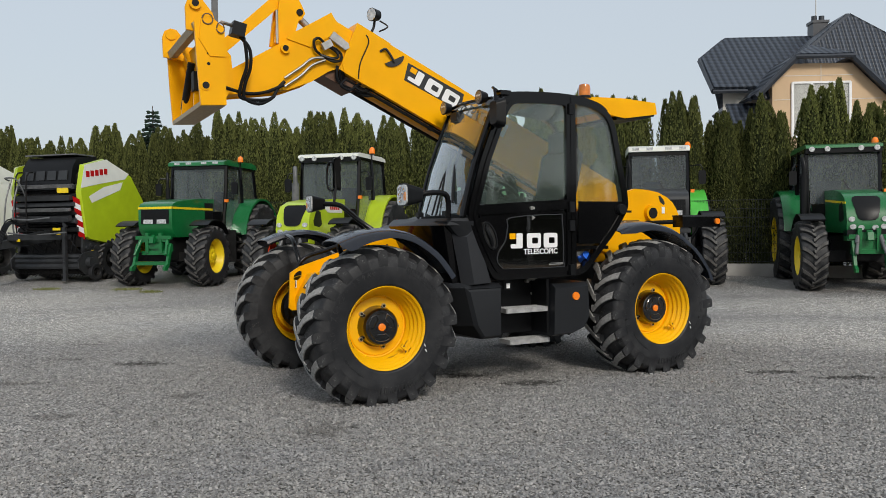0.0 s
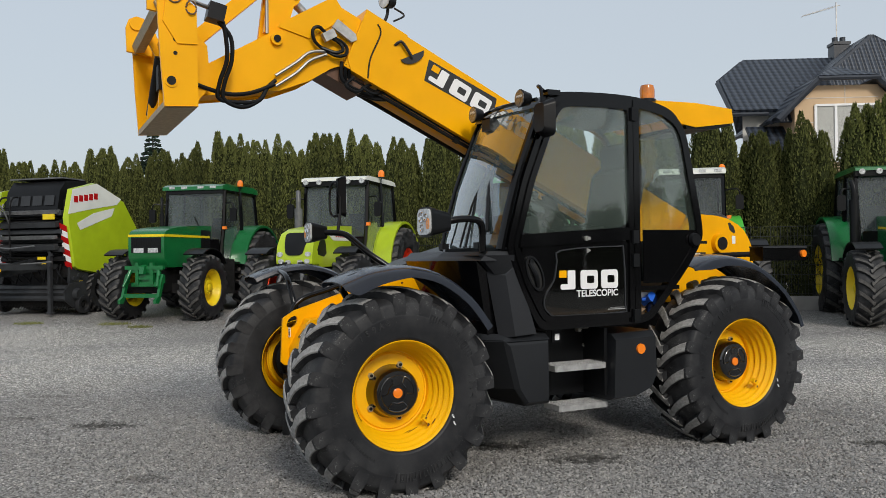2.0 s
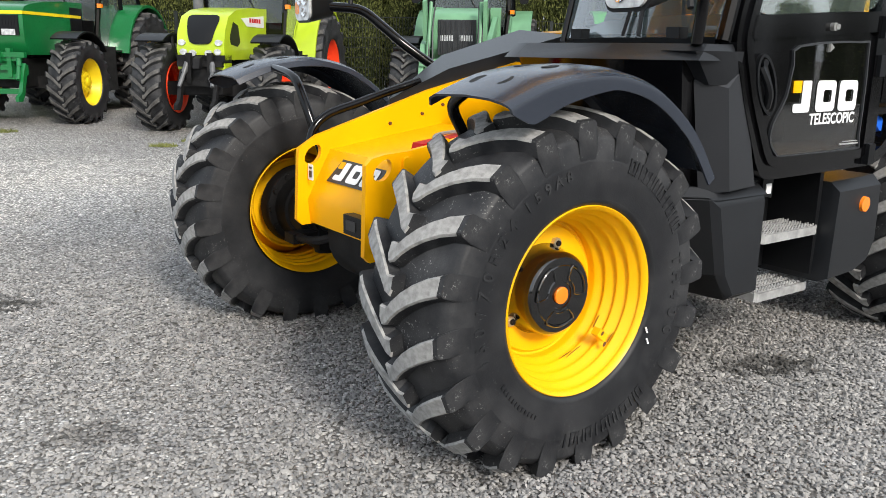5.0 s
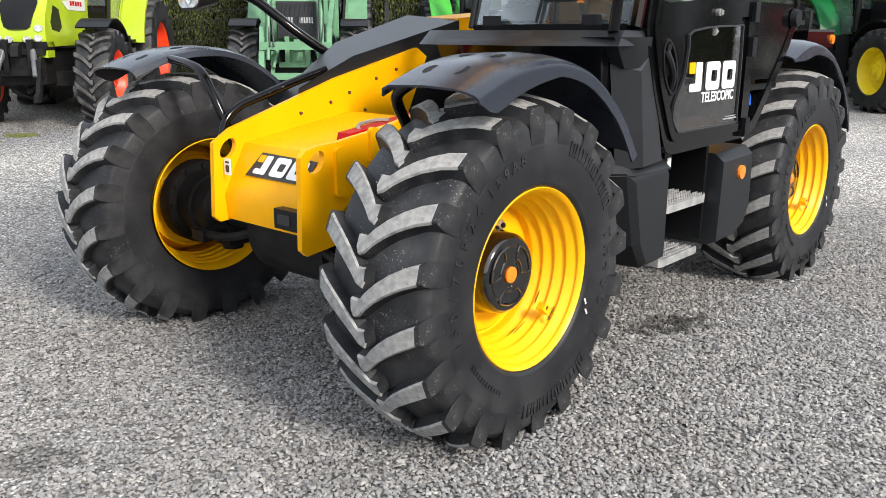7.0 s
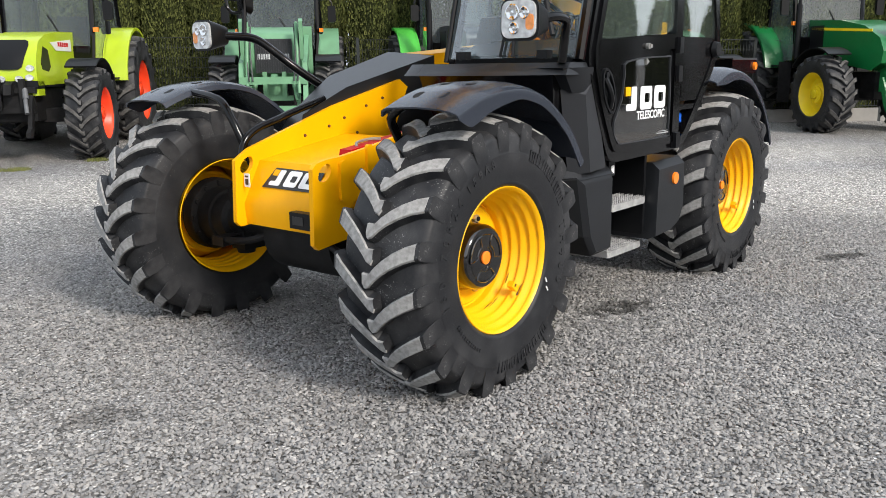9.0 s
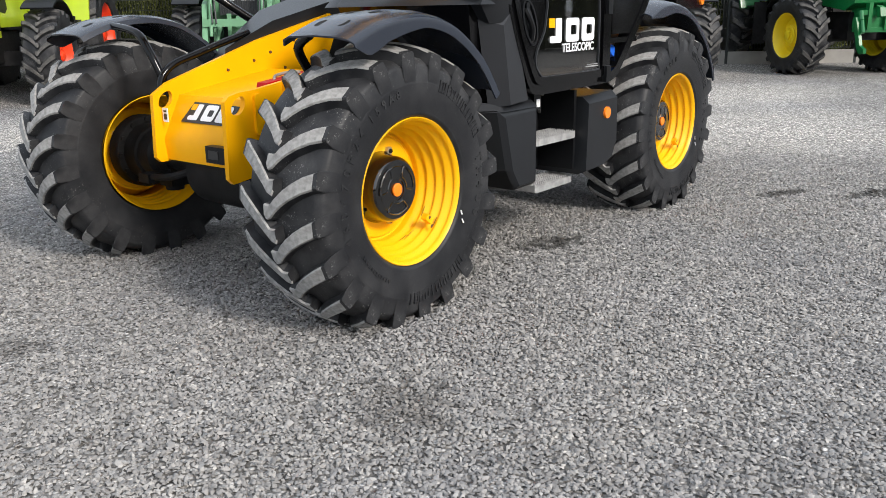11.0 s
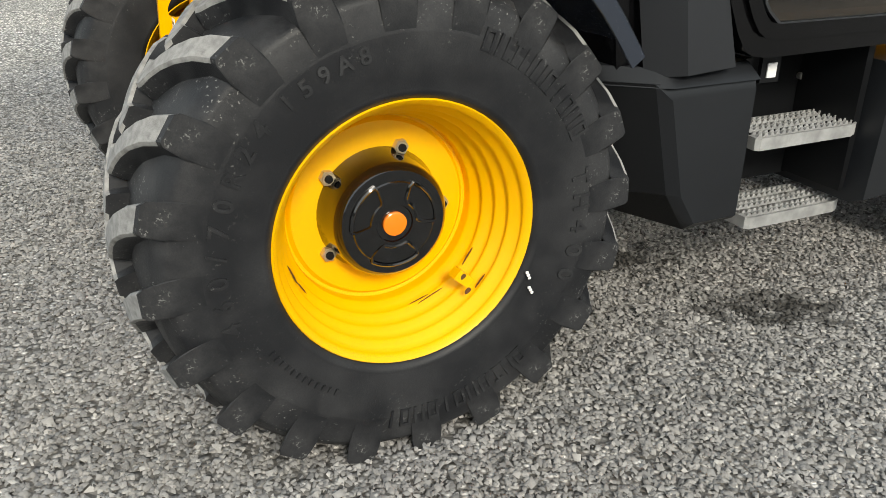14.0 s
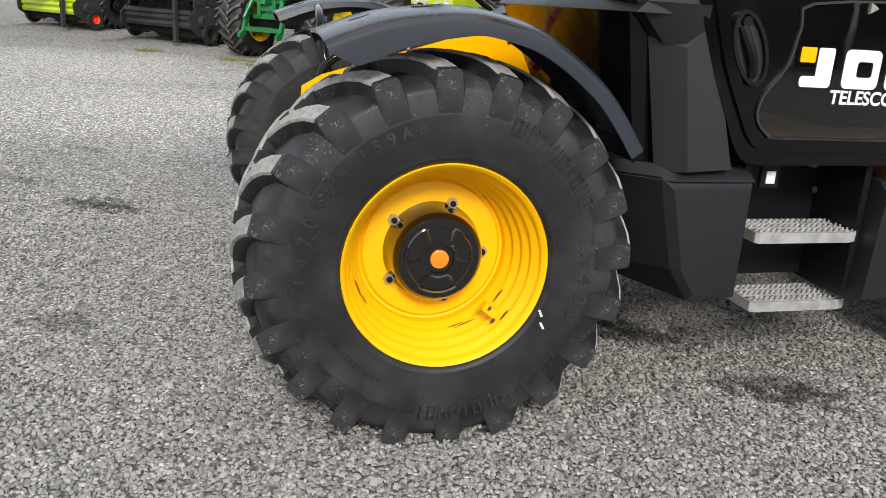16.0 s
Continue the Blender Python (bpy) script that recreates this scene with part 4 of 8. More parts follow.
    fender(2.75, 0.75, 1.16, front_pts, "front_fender", 0.085)
    fender(2.75, 2 * CY - 0.72, 2 * CY - 1.12, front_pts, "front_fender", 0.085)
    rear_pts = smooth2([(0.5, 1.3), (0.3, 1.36), (0.1, 1.365), (-0.15, 1.3), (-0.4, 1.14), (-0.56, 0.96), (-0.62, 0.84)])
    fender(0.0, 0.68, 1.12, rear_pts, "rear_fender", 0.07)
    fender(0.0, 2 * CY - 0.68, 2 * CY - 1.12, rear_pts, "rear_fender", 0.07)
    for way in ([(2.86, 0.64, 0.92), (2.9, 0.64, 1.08), (2.97, 0.65, 1.2), (3.0, 0.76, 1.26)],
                [(2.92, -0.41, 0.93), (2.95, -0.43, 1.04), (2.97, -0.49, 1.17), (2.97, -0.59, 1.265), (2.95, -0.86, 1.3)]):
        bm = bmesh.new()
        tube(bm, way, 0.021, 10)
        part("fender_stay", bm, BLACK, root, "curved black fender stay")
    # grab tube from hood to nose on the far side
    bm = bmesh.new()
    tube(bm, [(2.99, -0.4, 0.98), (2.965, -0.4, 1.05), (2.89, -0.4, 1.108), (2.75, -0.4, 1.15), (2.6, -0.4, 1.195), (2.4, -0.4, 1.25)], 0.02, 10)
    part("hood_rail", bm, BLACK, root)

    # engine hood on the far side
    bm = bmesh.new()
    hood = [(2.6, 1.06), (2.58, 1.17), (2.24, 1.31), (1.45, 1.49), (1.45, 0.85), (2.5, 0.85)]
    prism(bm, hood, -0.378, -0.78, shrink=[(2.46, 1.0), (2.32, 1.16), (2.0, 1.37), (1.45, 1.52), (1.45, 0.85), (2.4, 0.85)])
    bevel(bm, 0.03, 3)
    part("hood_front", bm, MOULDED, root, "glossy dark grey engine hood nose")
    bm = bmesh.new()
    prism(bm, [(1.45, 0.85), (1.45, 1.5), (0.4, 1.58), (0.3, 1.54), (0.3, 0.85)], -0.8, -0.39)
    bevel(bm, 0.03, 3)
    part("hood_rear", bm, YELLOW, root, "yellow engine hood")

    # cab
    NEAR, FAR = 1.075, 0.2
    outline = [(1.79, 0.915), (1.93, 1.2), (2.03, 1.45), (1.9, 1.9), (1.72, 2.34), (1.66, 2.42), (1.56, 2.455), (1.2, 2.475), (0.94, 2.465), (0.72, 2.43), (0.585, 2.36), (0.515, 2.25), (0.45, 1.95), (0.375, 1.6), (0.375, 1.5), (0.52, 1.3), (0.8, 1.0), (0.86, 0.95), (0.95, 0.925)]
    outline = eased(outline, 0.25, 2, 0.04)
    bm = bmesh.new()
    ring(bm, outline, inset(outline, 0.055), NEAR - 0.075, NEAR)
    bevel(bm, 0.012, 2, 50)
    part("cab_side_frame", bm, BLACK, root, "glossy black cab frame")
    bm = bmesh.new()
    ring(bm, outline, inset(outline, 0.035), FAR, FAR + 0.05)
    bevel(bm, 0.012, 2, 50)
    part("cab_side_frame", bm, BLACK, root)
    bm = bmesh.new()
    box(bm, 0.955, 1.005, NEAR - 0.07, NEAR + 0.006, 0.95, 2.46)
    bevel(bm, 0.008)
    part("door_post", bm, BLACK, root)
    for i, z in enumerate((2.36, 1.52, 1.36, 0.98)):
        bm = bmesh.new()
        box(bm, 0.985, 1.035, NEAR, NEAR + 0.03, z - 0.045, z + 0.045)
        bevel(bm, 0.01)
        part("door_hinge", bm, PLASTIC, root)
    # door: frame, window, lower panel
    door = [(1.76, 0.965), (1.9, 1.22), (1.985, 1.45), (1.86, 1.88), (1.67, 2.34), (1.6, 2.415), (1.3, 2.433), (1.015, 2.428), (1.015, 0.965)]
    upper = [(1.935, 1.535), (1.82, 1.93), (1.645, 2.335), (1.58, 2.388), (1.3, 2.402), (1.045, 2.398), (1.045, 1.59)]
    lower = [(1.735, 0.995), (1.845, 1.21), (1.925, 1.40), (1.9, 1.475), (1.1, 1.5), (1.045, 1.47), (1.045, 0.995)]
    door, upper, lower = eased(door, 0.25, 2, 0.035), eased(upper, 0.25, 2, 0.05), eased(lower)
    bm = bmesh.new()
    prism(bm, [(1.955, 1.45), (1.935, 1.535), (1.045, 1.585), (1.045, 1.5)], NEAR - 0.03, NEAR + 0.012)
    ring(bm, door, inset(door, 0.04), NEAR - 0.03, NEAR + 0.012)
    bevel(bm, 0.008, 2, 40)
    d = part("cab_door", bm, BLACK, root, "glossy black cab door")
    bm = bmesh.new()
    prism(bm, upper, NEAR - 0.012, NEAR - 0.006)
    pane = part("door_window", bm, WINDOW, d, "tinted door window")
    pane.visible_shadow = False
    bm = bmesh.new()
    # inner glass field with raised rubber lip
    field = [(1.69, 1.0), (1.755, 1.06), (1.75, 1.14), (1.68, 1.24), (1.655, 1.36), (1.62, 1.435), (1.16, 1.46), (1.1, 1.42), (1.09, 1.06), (1.13, 1.005)]
    field = [(v.x, v.z) for v in smooth_path([(a, 0, b) for a, b in field + field[:1]], 3)][:-1]
    holed_plate(bm, lower, inset(field, 0.01), NEAR - 0.012, NEAR - 0.002)
    part("lower_panel", bm, BLACK, d, "glossy black lower door panel")
    bm = bmesh.new()
    ring(bm, field, inset(field, 0.008), NEAR - 0.004, NEAR + 0.008)
    part("rubber_seal", bm, GREYPLASTIC, d)
    bm = bmesh.new()
    prism(bm, inset(field, 0.007), NEAR - 0.003, NEAR + 0.001)
    part("panel_glass", bm, DARKGLASS, d, "dark glossy lower window").visible_shadow = False
    bm = bmesh.new()
    ell = [(1.825 + 0.062 * math.cos(a) + 0.035 * math.sin(a), 1.285 + 0.115 * math.sin(a)) for a in [k * math.pi / 12 for k in range(24)]]
    ring(bm, ell, inset(ell, 0.012), NEAR - 0.004, NEAR + 0.016)
    prism(bm, inset(ell, 0.012), NEAR - 0.004, NEAR + 0.001, mi=1)
    tube(bm, [(1.86, NEAR + 0.004, 1.35), (1.84, NEAR + 0.02, 1.3), (1.815, NEAR + 0.02, 1.25), (1.8, NEAR + 0.004, 1.2)], 0.016, 8)
    cyl(bm, (1.852, NEAR, 1.365), (1.852, NEAR + 0.018, 1.365), 0.016, n=14)
    part("door_handle", bm, [PLASTIC, DECALBLACK], d, "black oval door handle recess")
    bm = bmesh.new()
    cyl(bm, (1.425, NEAR + 0.01, 1.51), (1.425, NEAR + 0.03, 1.51), 0.016, n=14)
    box(bm, 1.40, 1.425, NEAR + 0.02, NEAR + 0.034, 1.5, 1.52)
    part("window_latch", bm, STEEL, d)
    bm = bmesh.new()
    cyl(bm, (1.4, NEAR - 0.002, 1.43), (1.4, NEAR + 0.01, 1.43), 0.022, 0.02, n=3)
    part("door_badge", bm, STEEL, d)
    bm = bmesh.new()
    box(bm, 1.095, 1.24, NEAR + 0.001, NEAR + 0.006, 1.03, 1.036)
    box(bm, 1.1, 1.22, NEAR + 0.001, NEAR + 0.005, 1.042, 1.045)
    part("panel_scratch", bm, GALV, d)
    brand_blocks(facing_left(1.625, NEAR + 0.004, 1.175), 0.47, 0.125, d, 0.0, YELLOW)
    part("door_lettering", lettering("TELESCOPIC", 0.062, facing_left(1.325, NEAR + 0.004, 1.125), 0.001), WHITE, d, "white lettering")

    # rear quarter glass
    quarter = eased([(0.95, 2.44), (0.94, 2.465), (0.72, 2.43), (0.585, 2.36), (0.515, 2.25), (0.45, 1.95), (0.375, 1.6), (0.375, 1.5), (0.52, 1.3), (0.64, 1.17), (0.95, 1.17)])
    quarter = inset(quarter, 0.03)
    bm = bmesh.new()
    prism(bm, quarter, NEAR - 0.02, NEAR - 0.014)
    q = part("quarter_window", bm, QUARTER, root, "tinted rear quarter window")
    q.visible_shadow = False
    # black sheet added over the lower glass for the dark trees it mirrors
    bm = bmesh.new()
    prism(bm, inset([(0.95, 1.6), (0.38, 1.6), (0.375, 1.5), (0.52, 1.3), (0.64, 1.17), (0.95, 1.17)], 0.03), NEAR - 0.012, NEAR - 0.006)
    part("quarter_reflection", bm, BLACK, root, "black sheet painted for the dark reflection in lower glass")
    bm = bmesh.new()
    box(bm, 0.6, 0.955, NEAR - 0.05, NEAR - 0.004, 1.15, 1.18)
    part("quarter_rail", bm, BLACK, root)
    bm = bmesh.new()
    cyl(bm, (0.46, NEAR + 0.0, 1.5), (0.46, NEAR + 0.03, 1.5), 0.05, 0.042, 20)
    box(bm, 0.36, 0.46, NEAR + 0.012, NEAR + 0.026, 1.47, 1.49)
    part("glass_catch", bm, PLASTIC, root)
    bm = bmesh.new()
    cyl(bm, (0.8, 0.985, 1.085), (0.8, 1.02, 1.1), 0.036, 0.04, 8)
    cyl(bm, (0.8, 0.93, 1.05), (0.8, 0.985, 1.085), 0.026, n=10)
    cyl(bm, (0.86, 0.97, 1.08), (0.74, 0.99, 1.1), 0.014, n=8)
    part("filler_cap", bm, BLUE, root, "blue plastic filler cap")
    bm = bmesh.new()
    box(bm, 0.78, 0.86, 0.95, 0.965, 1.08, 1.13)
    part("small_label", bm, WHITE, root)
    bm = bmesh.new()
    box(bm, 1.57, 1.64, 0.985, 0.998, 0.825, 0.93)
    part("sill_bracket", bm, PLASTIC, root)

    # windscreen, roof, rear window, floor, dash
    bm = bmesh.new()
    front = [(2.05, 1.455), (1.935, 1.86), (1.76, 2.3), (1.7, 2.41)]
    cols = 8
    rows = []
    for (x, z) in front:
        rows.append([bm.verts.new((x + 0.055 * (1 - (2 * j / cols - 1) ** 2), FAR + 0.02 + (NEAR - FAR - 0.06) * j / cols, z)) for j in range(cols + 1)])
    for a, b in zip(rows, rows[1:]):
        for j in range(cols):
            bm.faces.new((a[j], a[j + 1], b[j + 1], b[j]))
    bmesh.ops.solidify(bm, geom=bm.faces[:], thickness=0.005)
    ws = part("windscreen", bm, SCREEN, root, "tinted curved windscreen")
    ws.visible_shadow = False
    bm = bmesh.new()
    for y, r0 in ((FAR + 0.02, 0.014), (NEAR - 0.03, 0.028)):
        tube(bm, [(2.06, y, 1.44), (1.945, y, 1.86), (1.77, y, 2.3), (1.69, y, 2.43)], r0, 8, 3)
    part("windscreen_pillar", bm, BLACK, root)
    bm = bmesh.new()
    bow = [(v.x, v.z) for v in smooth_path([(1.76, 0, 2.37), (1.71, 0, 2.44), (1.56, 0, 2.476), (1.2, 0, 2.493), (0.9, 0, 2.48), (0.68, 0, 2.43), (0.59, 0, 2.37)], 5)]
    prism(bm, bow + [(1.0, 2.42), (1.5, 2.42)], FAR, NEAR - 0.01)
    bevel(bm, 0.012, 2, 40)
    part("cab_roof", bm, BLACK, root, "black cab roof")
    bm = bmesh.new()
    prism(bm, [(0.78, 2.46), (0.72, 2.505), (0.3, 2.515), (-0.06, 2.495), (-0.08, 2.39), (0.3, 2.335), (0.5, 2.36)], 0.3, 0.95)
    bevel(bm, 0.03, 3)
    cap = part("roof_cover", bm, YELLOW, root, "yellow roof rear cover")
    bm = bmesh.new()
    prism(bm, [(0.4, 2.35), (-0.06, 2.392), (-0.05, 2.37), (0.1, 2.335), (0.38, 2.32)], 0.31, 0.94)
    bevel(bm, 0.012)
    part("cover_underside", bm, PLASTIC, cap)
    bm = bmesh.new()
    lathe(bm, [(0.062, 0), (0.062, 0.02), (0.055, 0.025)], 24, 1)
    lathe(bm, [(0.052, 0.025), (0.054, 0.09), (0.046, 0.122), (0.02, 0.132), (0, 0.132)], 24)
    bm.transform(Matrix.Translation((0.72, 0.9, 2.495)) @ Matrix.Rotation(radians(90), 4, "X"))
    part("beacon", bm, [AMBER, PLASTIC], root, "orange warning beacon")
    bm = bmesh.new()
    prism(bm, [(0.37, 1.5), (0.45, 1.95), (0.52, 2.28), (0.53, 2.28), (0.46, 1.95), (0.38, 1.5)], FAR + 0.05, NEAR - 0.07)
    r = part("rear_window", bm, WINDOW, root, "tinted rear window")
    r.visible_shadow = False
    bm = bmesh.new()
    prism(bm, [(0.6, 1.2), (0.8, 0.98), (1.78, 0.98), (1.9, 1.2), (1.86, 1.2), (1.75, 1.02), (0.82, 1.02), (0.64, 1.22)], FAR + 0.02, NEAR - 0.06)
    part("cab_floor", bm, BEIGE, root, "brown floor mat")
    bm = bmesh.new()
    box(bm, 0.42, 1.95, FAR + 0.005, FAR + 0.05, 0.98, 1.52)
    prism(bm, [(0.45, 1.5), (0.6, 1.2), (0.66, 1.2), (0.52, 1.5)], FAR + 0.05, NEAR - 0.07)
    part("cab_inner_wall", bm, PLASTIC, root)
    bm = bmesh.new()
    prism(bm, [(0.75, 1.52), (0.8, 1.6), (1.15, 1.66), (1.4, 1.64), (1.62, 1.7), (1.78, 1.68), (1.85, 1.52)], FAR + 0.05, FAR + 0.16)
    bevel(bm, 0.03, 2)
    part("side_console", bm, PLASTIC, root, "dark plastic side console")
    bm = bmesh.new()
    prism(bm, [(2.0, 1.2), (2.04, 1.47), (1.8, 1.55), (1.7, 1.48), (1.78, 1.2)], FAR + 0.06, NEAR - 0.08)
    bevel(bm, 0.03, 2)
    part("dashboard", bm, PLASTIC, root)
    bm = bmesh.new()
    sw = [(0.19 * math.cos(k * math.pi / 10), 0.19 * math.sin(k * math.pi / 10), 0) for k in range(21)]
    tube(bm, sw, 0.016, 8, 1)
    for a in (90, 210, 330):
        cyl(bm, (0, 0, -0.02), (0.18 * math.cos(radians(a)), 0.18 * math.sin(radians(a)), 0), 0.012, n=6)
    cyl(bm, (0, 0, -0.28), (0, 0, 0.0), 0.035, n=12)
    ball(bm, (0.17, 0.08, 0.05), 0.03)
    bm.transform(Matrix.Translation((1.45, 0.62, 1.69)) @ Matrix.Rotation(radians(-32), 4, "Y"))
    part("steering_wheel", bm, PLASTIC, root)
    bm = bmesh.new()
    prism(bm, rounded(0.85, 1.32, 1.28, 1.42, 0.05), 0.4, 0.9)
    prism(bm, [(0.86, 1.4), (0.98, 1.42), (0.86, 2.0), (0.78, 2.06), (0.72, 2.0)], 0.42, 0.88)
    prism(bm, rounded(0.72, 0.84, 2.02, 2.22, 0.04), 0.5, 0.8)
    box(bm, 0.9, 1.3, 0.45, 0.85, 1.02, 1.28)
    box(bm, 0.95, 1.35, 0.9, 0.96, 1.5, 1.56)
    bevel(bm, 0.035, 3)
    part("driver_seat", bm, SEATMAT, root, "dark fabric driver seat")
    bm = bmesh.new()
    box(bm, 1.3, 1.42, 0.28, 0.36, 1.3, 1.58)
    cyl(bm, (1.36, 0.32, 1.58), (1.38, 0.34, 1.72), 0.014, n=8)
    ball(bm, (1.385, 0.345, 1.75), 0.028)
    part("joystick", bm, PLASTIC, root)
    bm = bmesh.new()
    prism(bm, [(1.52, 0.84), (1.46, 0.93), (1.16, 0.94), (1.1, 0.86), (1.16, 0.8), (1.46, 0.8)], 1.565, 1.598, "xy")
    bevel(bm, 0.01)
    cyl(bm, (1.38, 0.88, 1.59), (1.38, 0.88, 1.645), 0.014, 0.017, n=10)
    tube(bm, [(1.18, 0.87, 1.595), (1.26, 0.87, 1.615), (1.32, 0.87, 1.6)], 0.008, 6)
    box(bm, 1.2, 1.3, 0.82, 0.9, 1.42, 1.57)
    part("arm_console", bm, PLASTIC, root, "black control console beside the seat")
    bm = bmesh.new()
    prism(bm, rounded(1.66, 1.76, 1.52, 1.66, 0.02), 0.84, 0.92)
    bevel(bm, 0.012)
    part("instrument_pod", bm, GREYPLASTIC, root, "grey instrument pod")
    bm = bmesh.new()
    ball(bm, (1.42, 0.38, 1.55), 0.03)
    part("knob", bm, ORANGE, root)
    # wipers
    bm = bmesh.new()
    tube(bm, [(2.12, 0.7, 1.46), (2.02, 0.66, 1.75), (1.9, 0.64, 2.02)], 0.009, 6, 2)
    tube(bm, [(2.12, 0.62, 1.46), (2.03, 0.64, 1.75), (1.9, 0.66, 2.02)], 0.008, 6, 2)
    tube(bm, [(2.07, 0.9, 1.56), (1.98, 0.78, 1.85), (1.85, 0.68, 2.08)], 0.014, 6, 2)
    for y in (0.36, 0.86):
        box(bm, 2.1, 2.15, y, y + 0.06, 1.45, 1.49)
    part("wiper", bm, PLASTIC, root, "black windscreen wiper")
    # cowl below the windscreen
    bm = bmesh.new()
    top = [(2.05, 0.16), (2.34, 0.16), (2.4, 0.3), (2.4, 0.75), (2.22, 1.07), (2.0, 1.075)]
    prism(bm, top, 1.372, 1.43, "xy", shrink=[(2.0, 0.16), (2.27, 0.16), (2.33, 0.3), (2.31, 0.75), (2.15, 1.05), (1.98, 1.06)])
    bevel(bm, 0.012, 2)
    part("cowl", bm, MOULDED, root, "black plastic cowl")
    bm = bmesh.new()
    prism(bm, [(2.1, 0.88), (2.095, 1.03), (2.03, 1.062), (1.975, 1.065), (1.975, 0.88)], 1.285, 1.405, "xy", shrink=[(2.27, 0.88), (2.215, 1.05), (2.12, 1.08), (1.975, 1.08), (1.975, 0.88)])
    bevel(bm, 0.014, 3)
    part("cowl_corner", bm, MOULDED, root, "black plastic cowl corner")
    bm = bmesh.new()
    prism(bm, [(1.95, 0.3), (2.1, 0.3), (2.1, 0.75), (2.09, 0.94), (1.95, 0.95)], 0.84, 1.374, "xy", shrink=[(1.95, 0.3), (2.38, 0.3), (2.385, 0.745), (2.2, 0.985), (1.95, 0.99)])
    # corner panel's inner body, black so its colour carries the front face's shade
    prism(bm, [(2.125, 1.3), (1.99, 1.41), (1.8, 0.89), (2.04, 0.872)], 0.86, 0.981)
    bevel(bm, 0.012, 2)
    part("wheel_arch", bm, BLACK, root, "glossy black inner wheel arch with shaded corner panel front")
    bm = bmesh.new()
    body = [(2.125, 1.3), (1.99, 1.41), (1.8, 0.89), (2.04, 0.872)]
    prism(bm, body, 0.983, 1.072, shrink=[(2.035, 1.275), (1.955, 1.35), (1.812, 0.9), (1.97, 0.889)])
    bevel(bm, 0.014, 3)
    part("corner_panel", bm, PANEL, root, "dark grey plastic corner panel")

    # side boxes, steps
    bm = bmesh.new()
    prism(bm, [(1.7, 0.87), (2.42, 0.865), (2.3, 0.55), (1.98, 0.44), (1.7, 0.44)], 0.3, 0.72)
    # slanted front takes the darker plastic: its shade is put into the colour
    prism(bm, [(1.7, 0.87), (2.42, 0.865), (2.3, 0.55), (1.98, 0.44), (1.7, 0.44)], 0.72, 1.035, mi=1, shrink=[(1.7, 0.87), (2.04, 0.865), (1.96, 0.55), (1.885, 0.435), (1.7, 0.44)])
    prism(bm, [(1.7, 0.87), (2.04, 0.865), (1.96, 0.55), (1.885, 0.435), (1.7, 0.44)], 1.035, 1.062, shrink=[(1.715, 0.83), (2.0, 0.825), (1.93, 0.55), (1.87, 0.46), (1.715, 0.46)])
    bevel(bm, 0.022, 3)
    tank = part("tank_box", bm, [MOULDED, PLASTIC], root, "black moulded side tank")
    bm = bmesh.new()
    prism(bm, [(1.702, 0.7), (2.416, 0.7), (2.42, 0.722), (2.043, 1.034), (2.0, 1.061), (1.702, 1.061)], 0.856, 0.9, "xy", shrink=[(1.72, 0.7), (2.385, 0.7), (2.385, 0.712), (2.02, 1.0), (1.98, 1.022), (1.72, 1.022)])
    bevel(bm, 0.006, 2)
    part("tank_lid", bm, MOULDED, tank)
    bm = bmesh.new()
    prism(bm, [(1.18, 0.86), (0.82, 0.87), (0.81, 0.56), (0.86, 0.46), (0.98, 0.42), (1.2, 0.41)], 0.3, 1.03)
    prism(bm, [(1.18, 0.86), (0.82, 0.87), (0.81, 0.56), (0.86, 0.46), (0.98, 0.42), (1.2, 0.41)], 1.03, 1.075, shrink=[(1.175, 0.82), (0.83, 0.83), (0.82, 0.57), (0.87, 0.48), (0.98, 0.44), (1.19, 0.43)])
    bevel(bm, 0.012, 2)
    part("tank_box", bm, MOULDED, root, "black moulded side box")
    bm = bmesh.new()
    cyl(bm, (0.964, 1.07, 0.75), (0.964, 1.088, 0.75), 0.037, 0.034, 24)
    part("side_reflector", bm, ORANGE, root, "round orange side reflector")
    bm = bmesh.new()
    box(bm, 1.18, 1.72, 0.72, 0.76, 0.43, 0.93)
    part("step_well", bm, PLASTIC, root, "black step well")
    for x in (1.68, 1.19):
        bm = bmesh.new()
        box(bm, x, x + 0.027, 0.763, 1.0, 0.44, 0.9)
        part("well_cheek", bm, PLASTIC, root)
    for z, x0, x1, y1 in ((0.664, 1.195, 1.63, 1.022), (0.39, 1.145, 1.57, 0.978)):
        bm = bmesh.new()
        y0 = y1 - 0.19
        # rim: front edge rounded at its outer corner, upturned end plate
        lip = [(x1, y0), (x1, y1 - 0.012), (x1 - 0.012, y1), (x0 + 0.05, y1), (x0 + 0.015, y1 - 0.015), (x0, y1 - 0.05), (x0, y0)]
        inner = [(x1 - 0.007, y0 + 0.007), (x1 - 0.007, y1 - 0.014), (x1 - 0.014, y1 - 0.007), (x0 + 0.05, y1 - 0.007), (x0 + 0.02, y1 - 0.02), (x0 + 0.007, y1 - 0.05), (x0 + 0.007, y0 + 0.007)]
        ring(bm, lip, inner, z - 0.034, z + 0.004)
        bm.transform(Matrix(((1, 0, 0, 0), (0, 0, 1, 0), (0, 1, 0, 0), (0, 0, 0, 1))))
        prism(bm, [(y0, z), (y1 - 0.06, z), (y1 - 0.08, z + 0.028), (y0 + 0.03, z + 0.052), (y0, z + 0.052)], x0, x0 + 0.006, "yz")
        for k in range(3):
            yy = y0 + 0.014 + 0.061 * k
            box(bm, x0 + 0.008, x1 - 0.008, yy, yy + 0.028, z - 0.006, z)
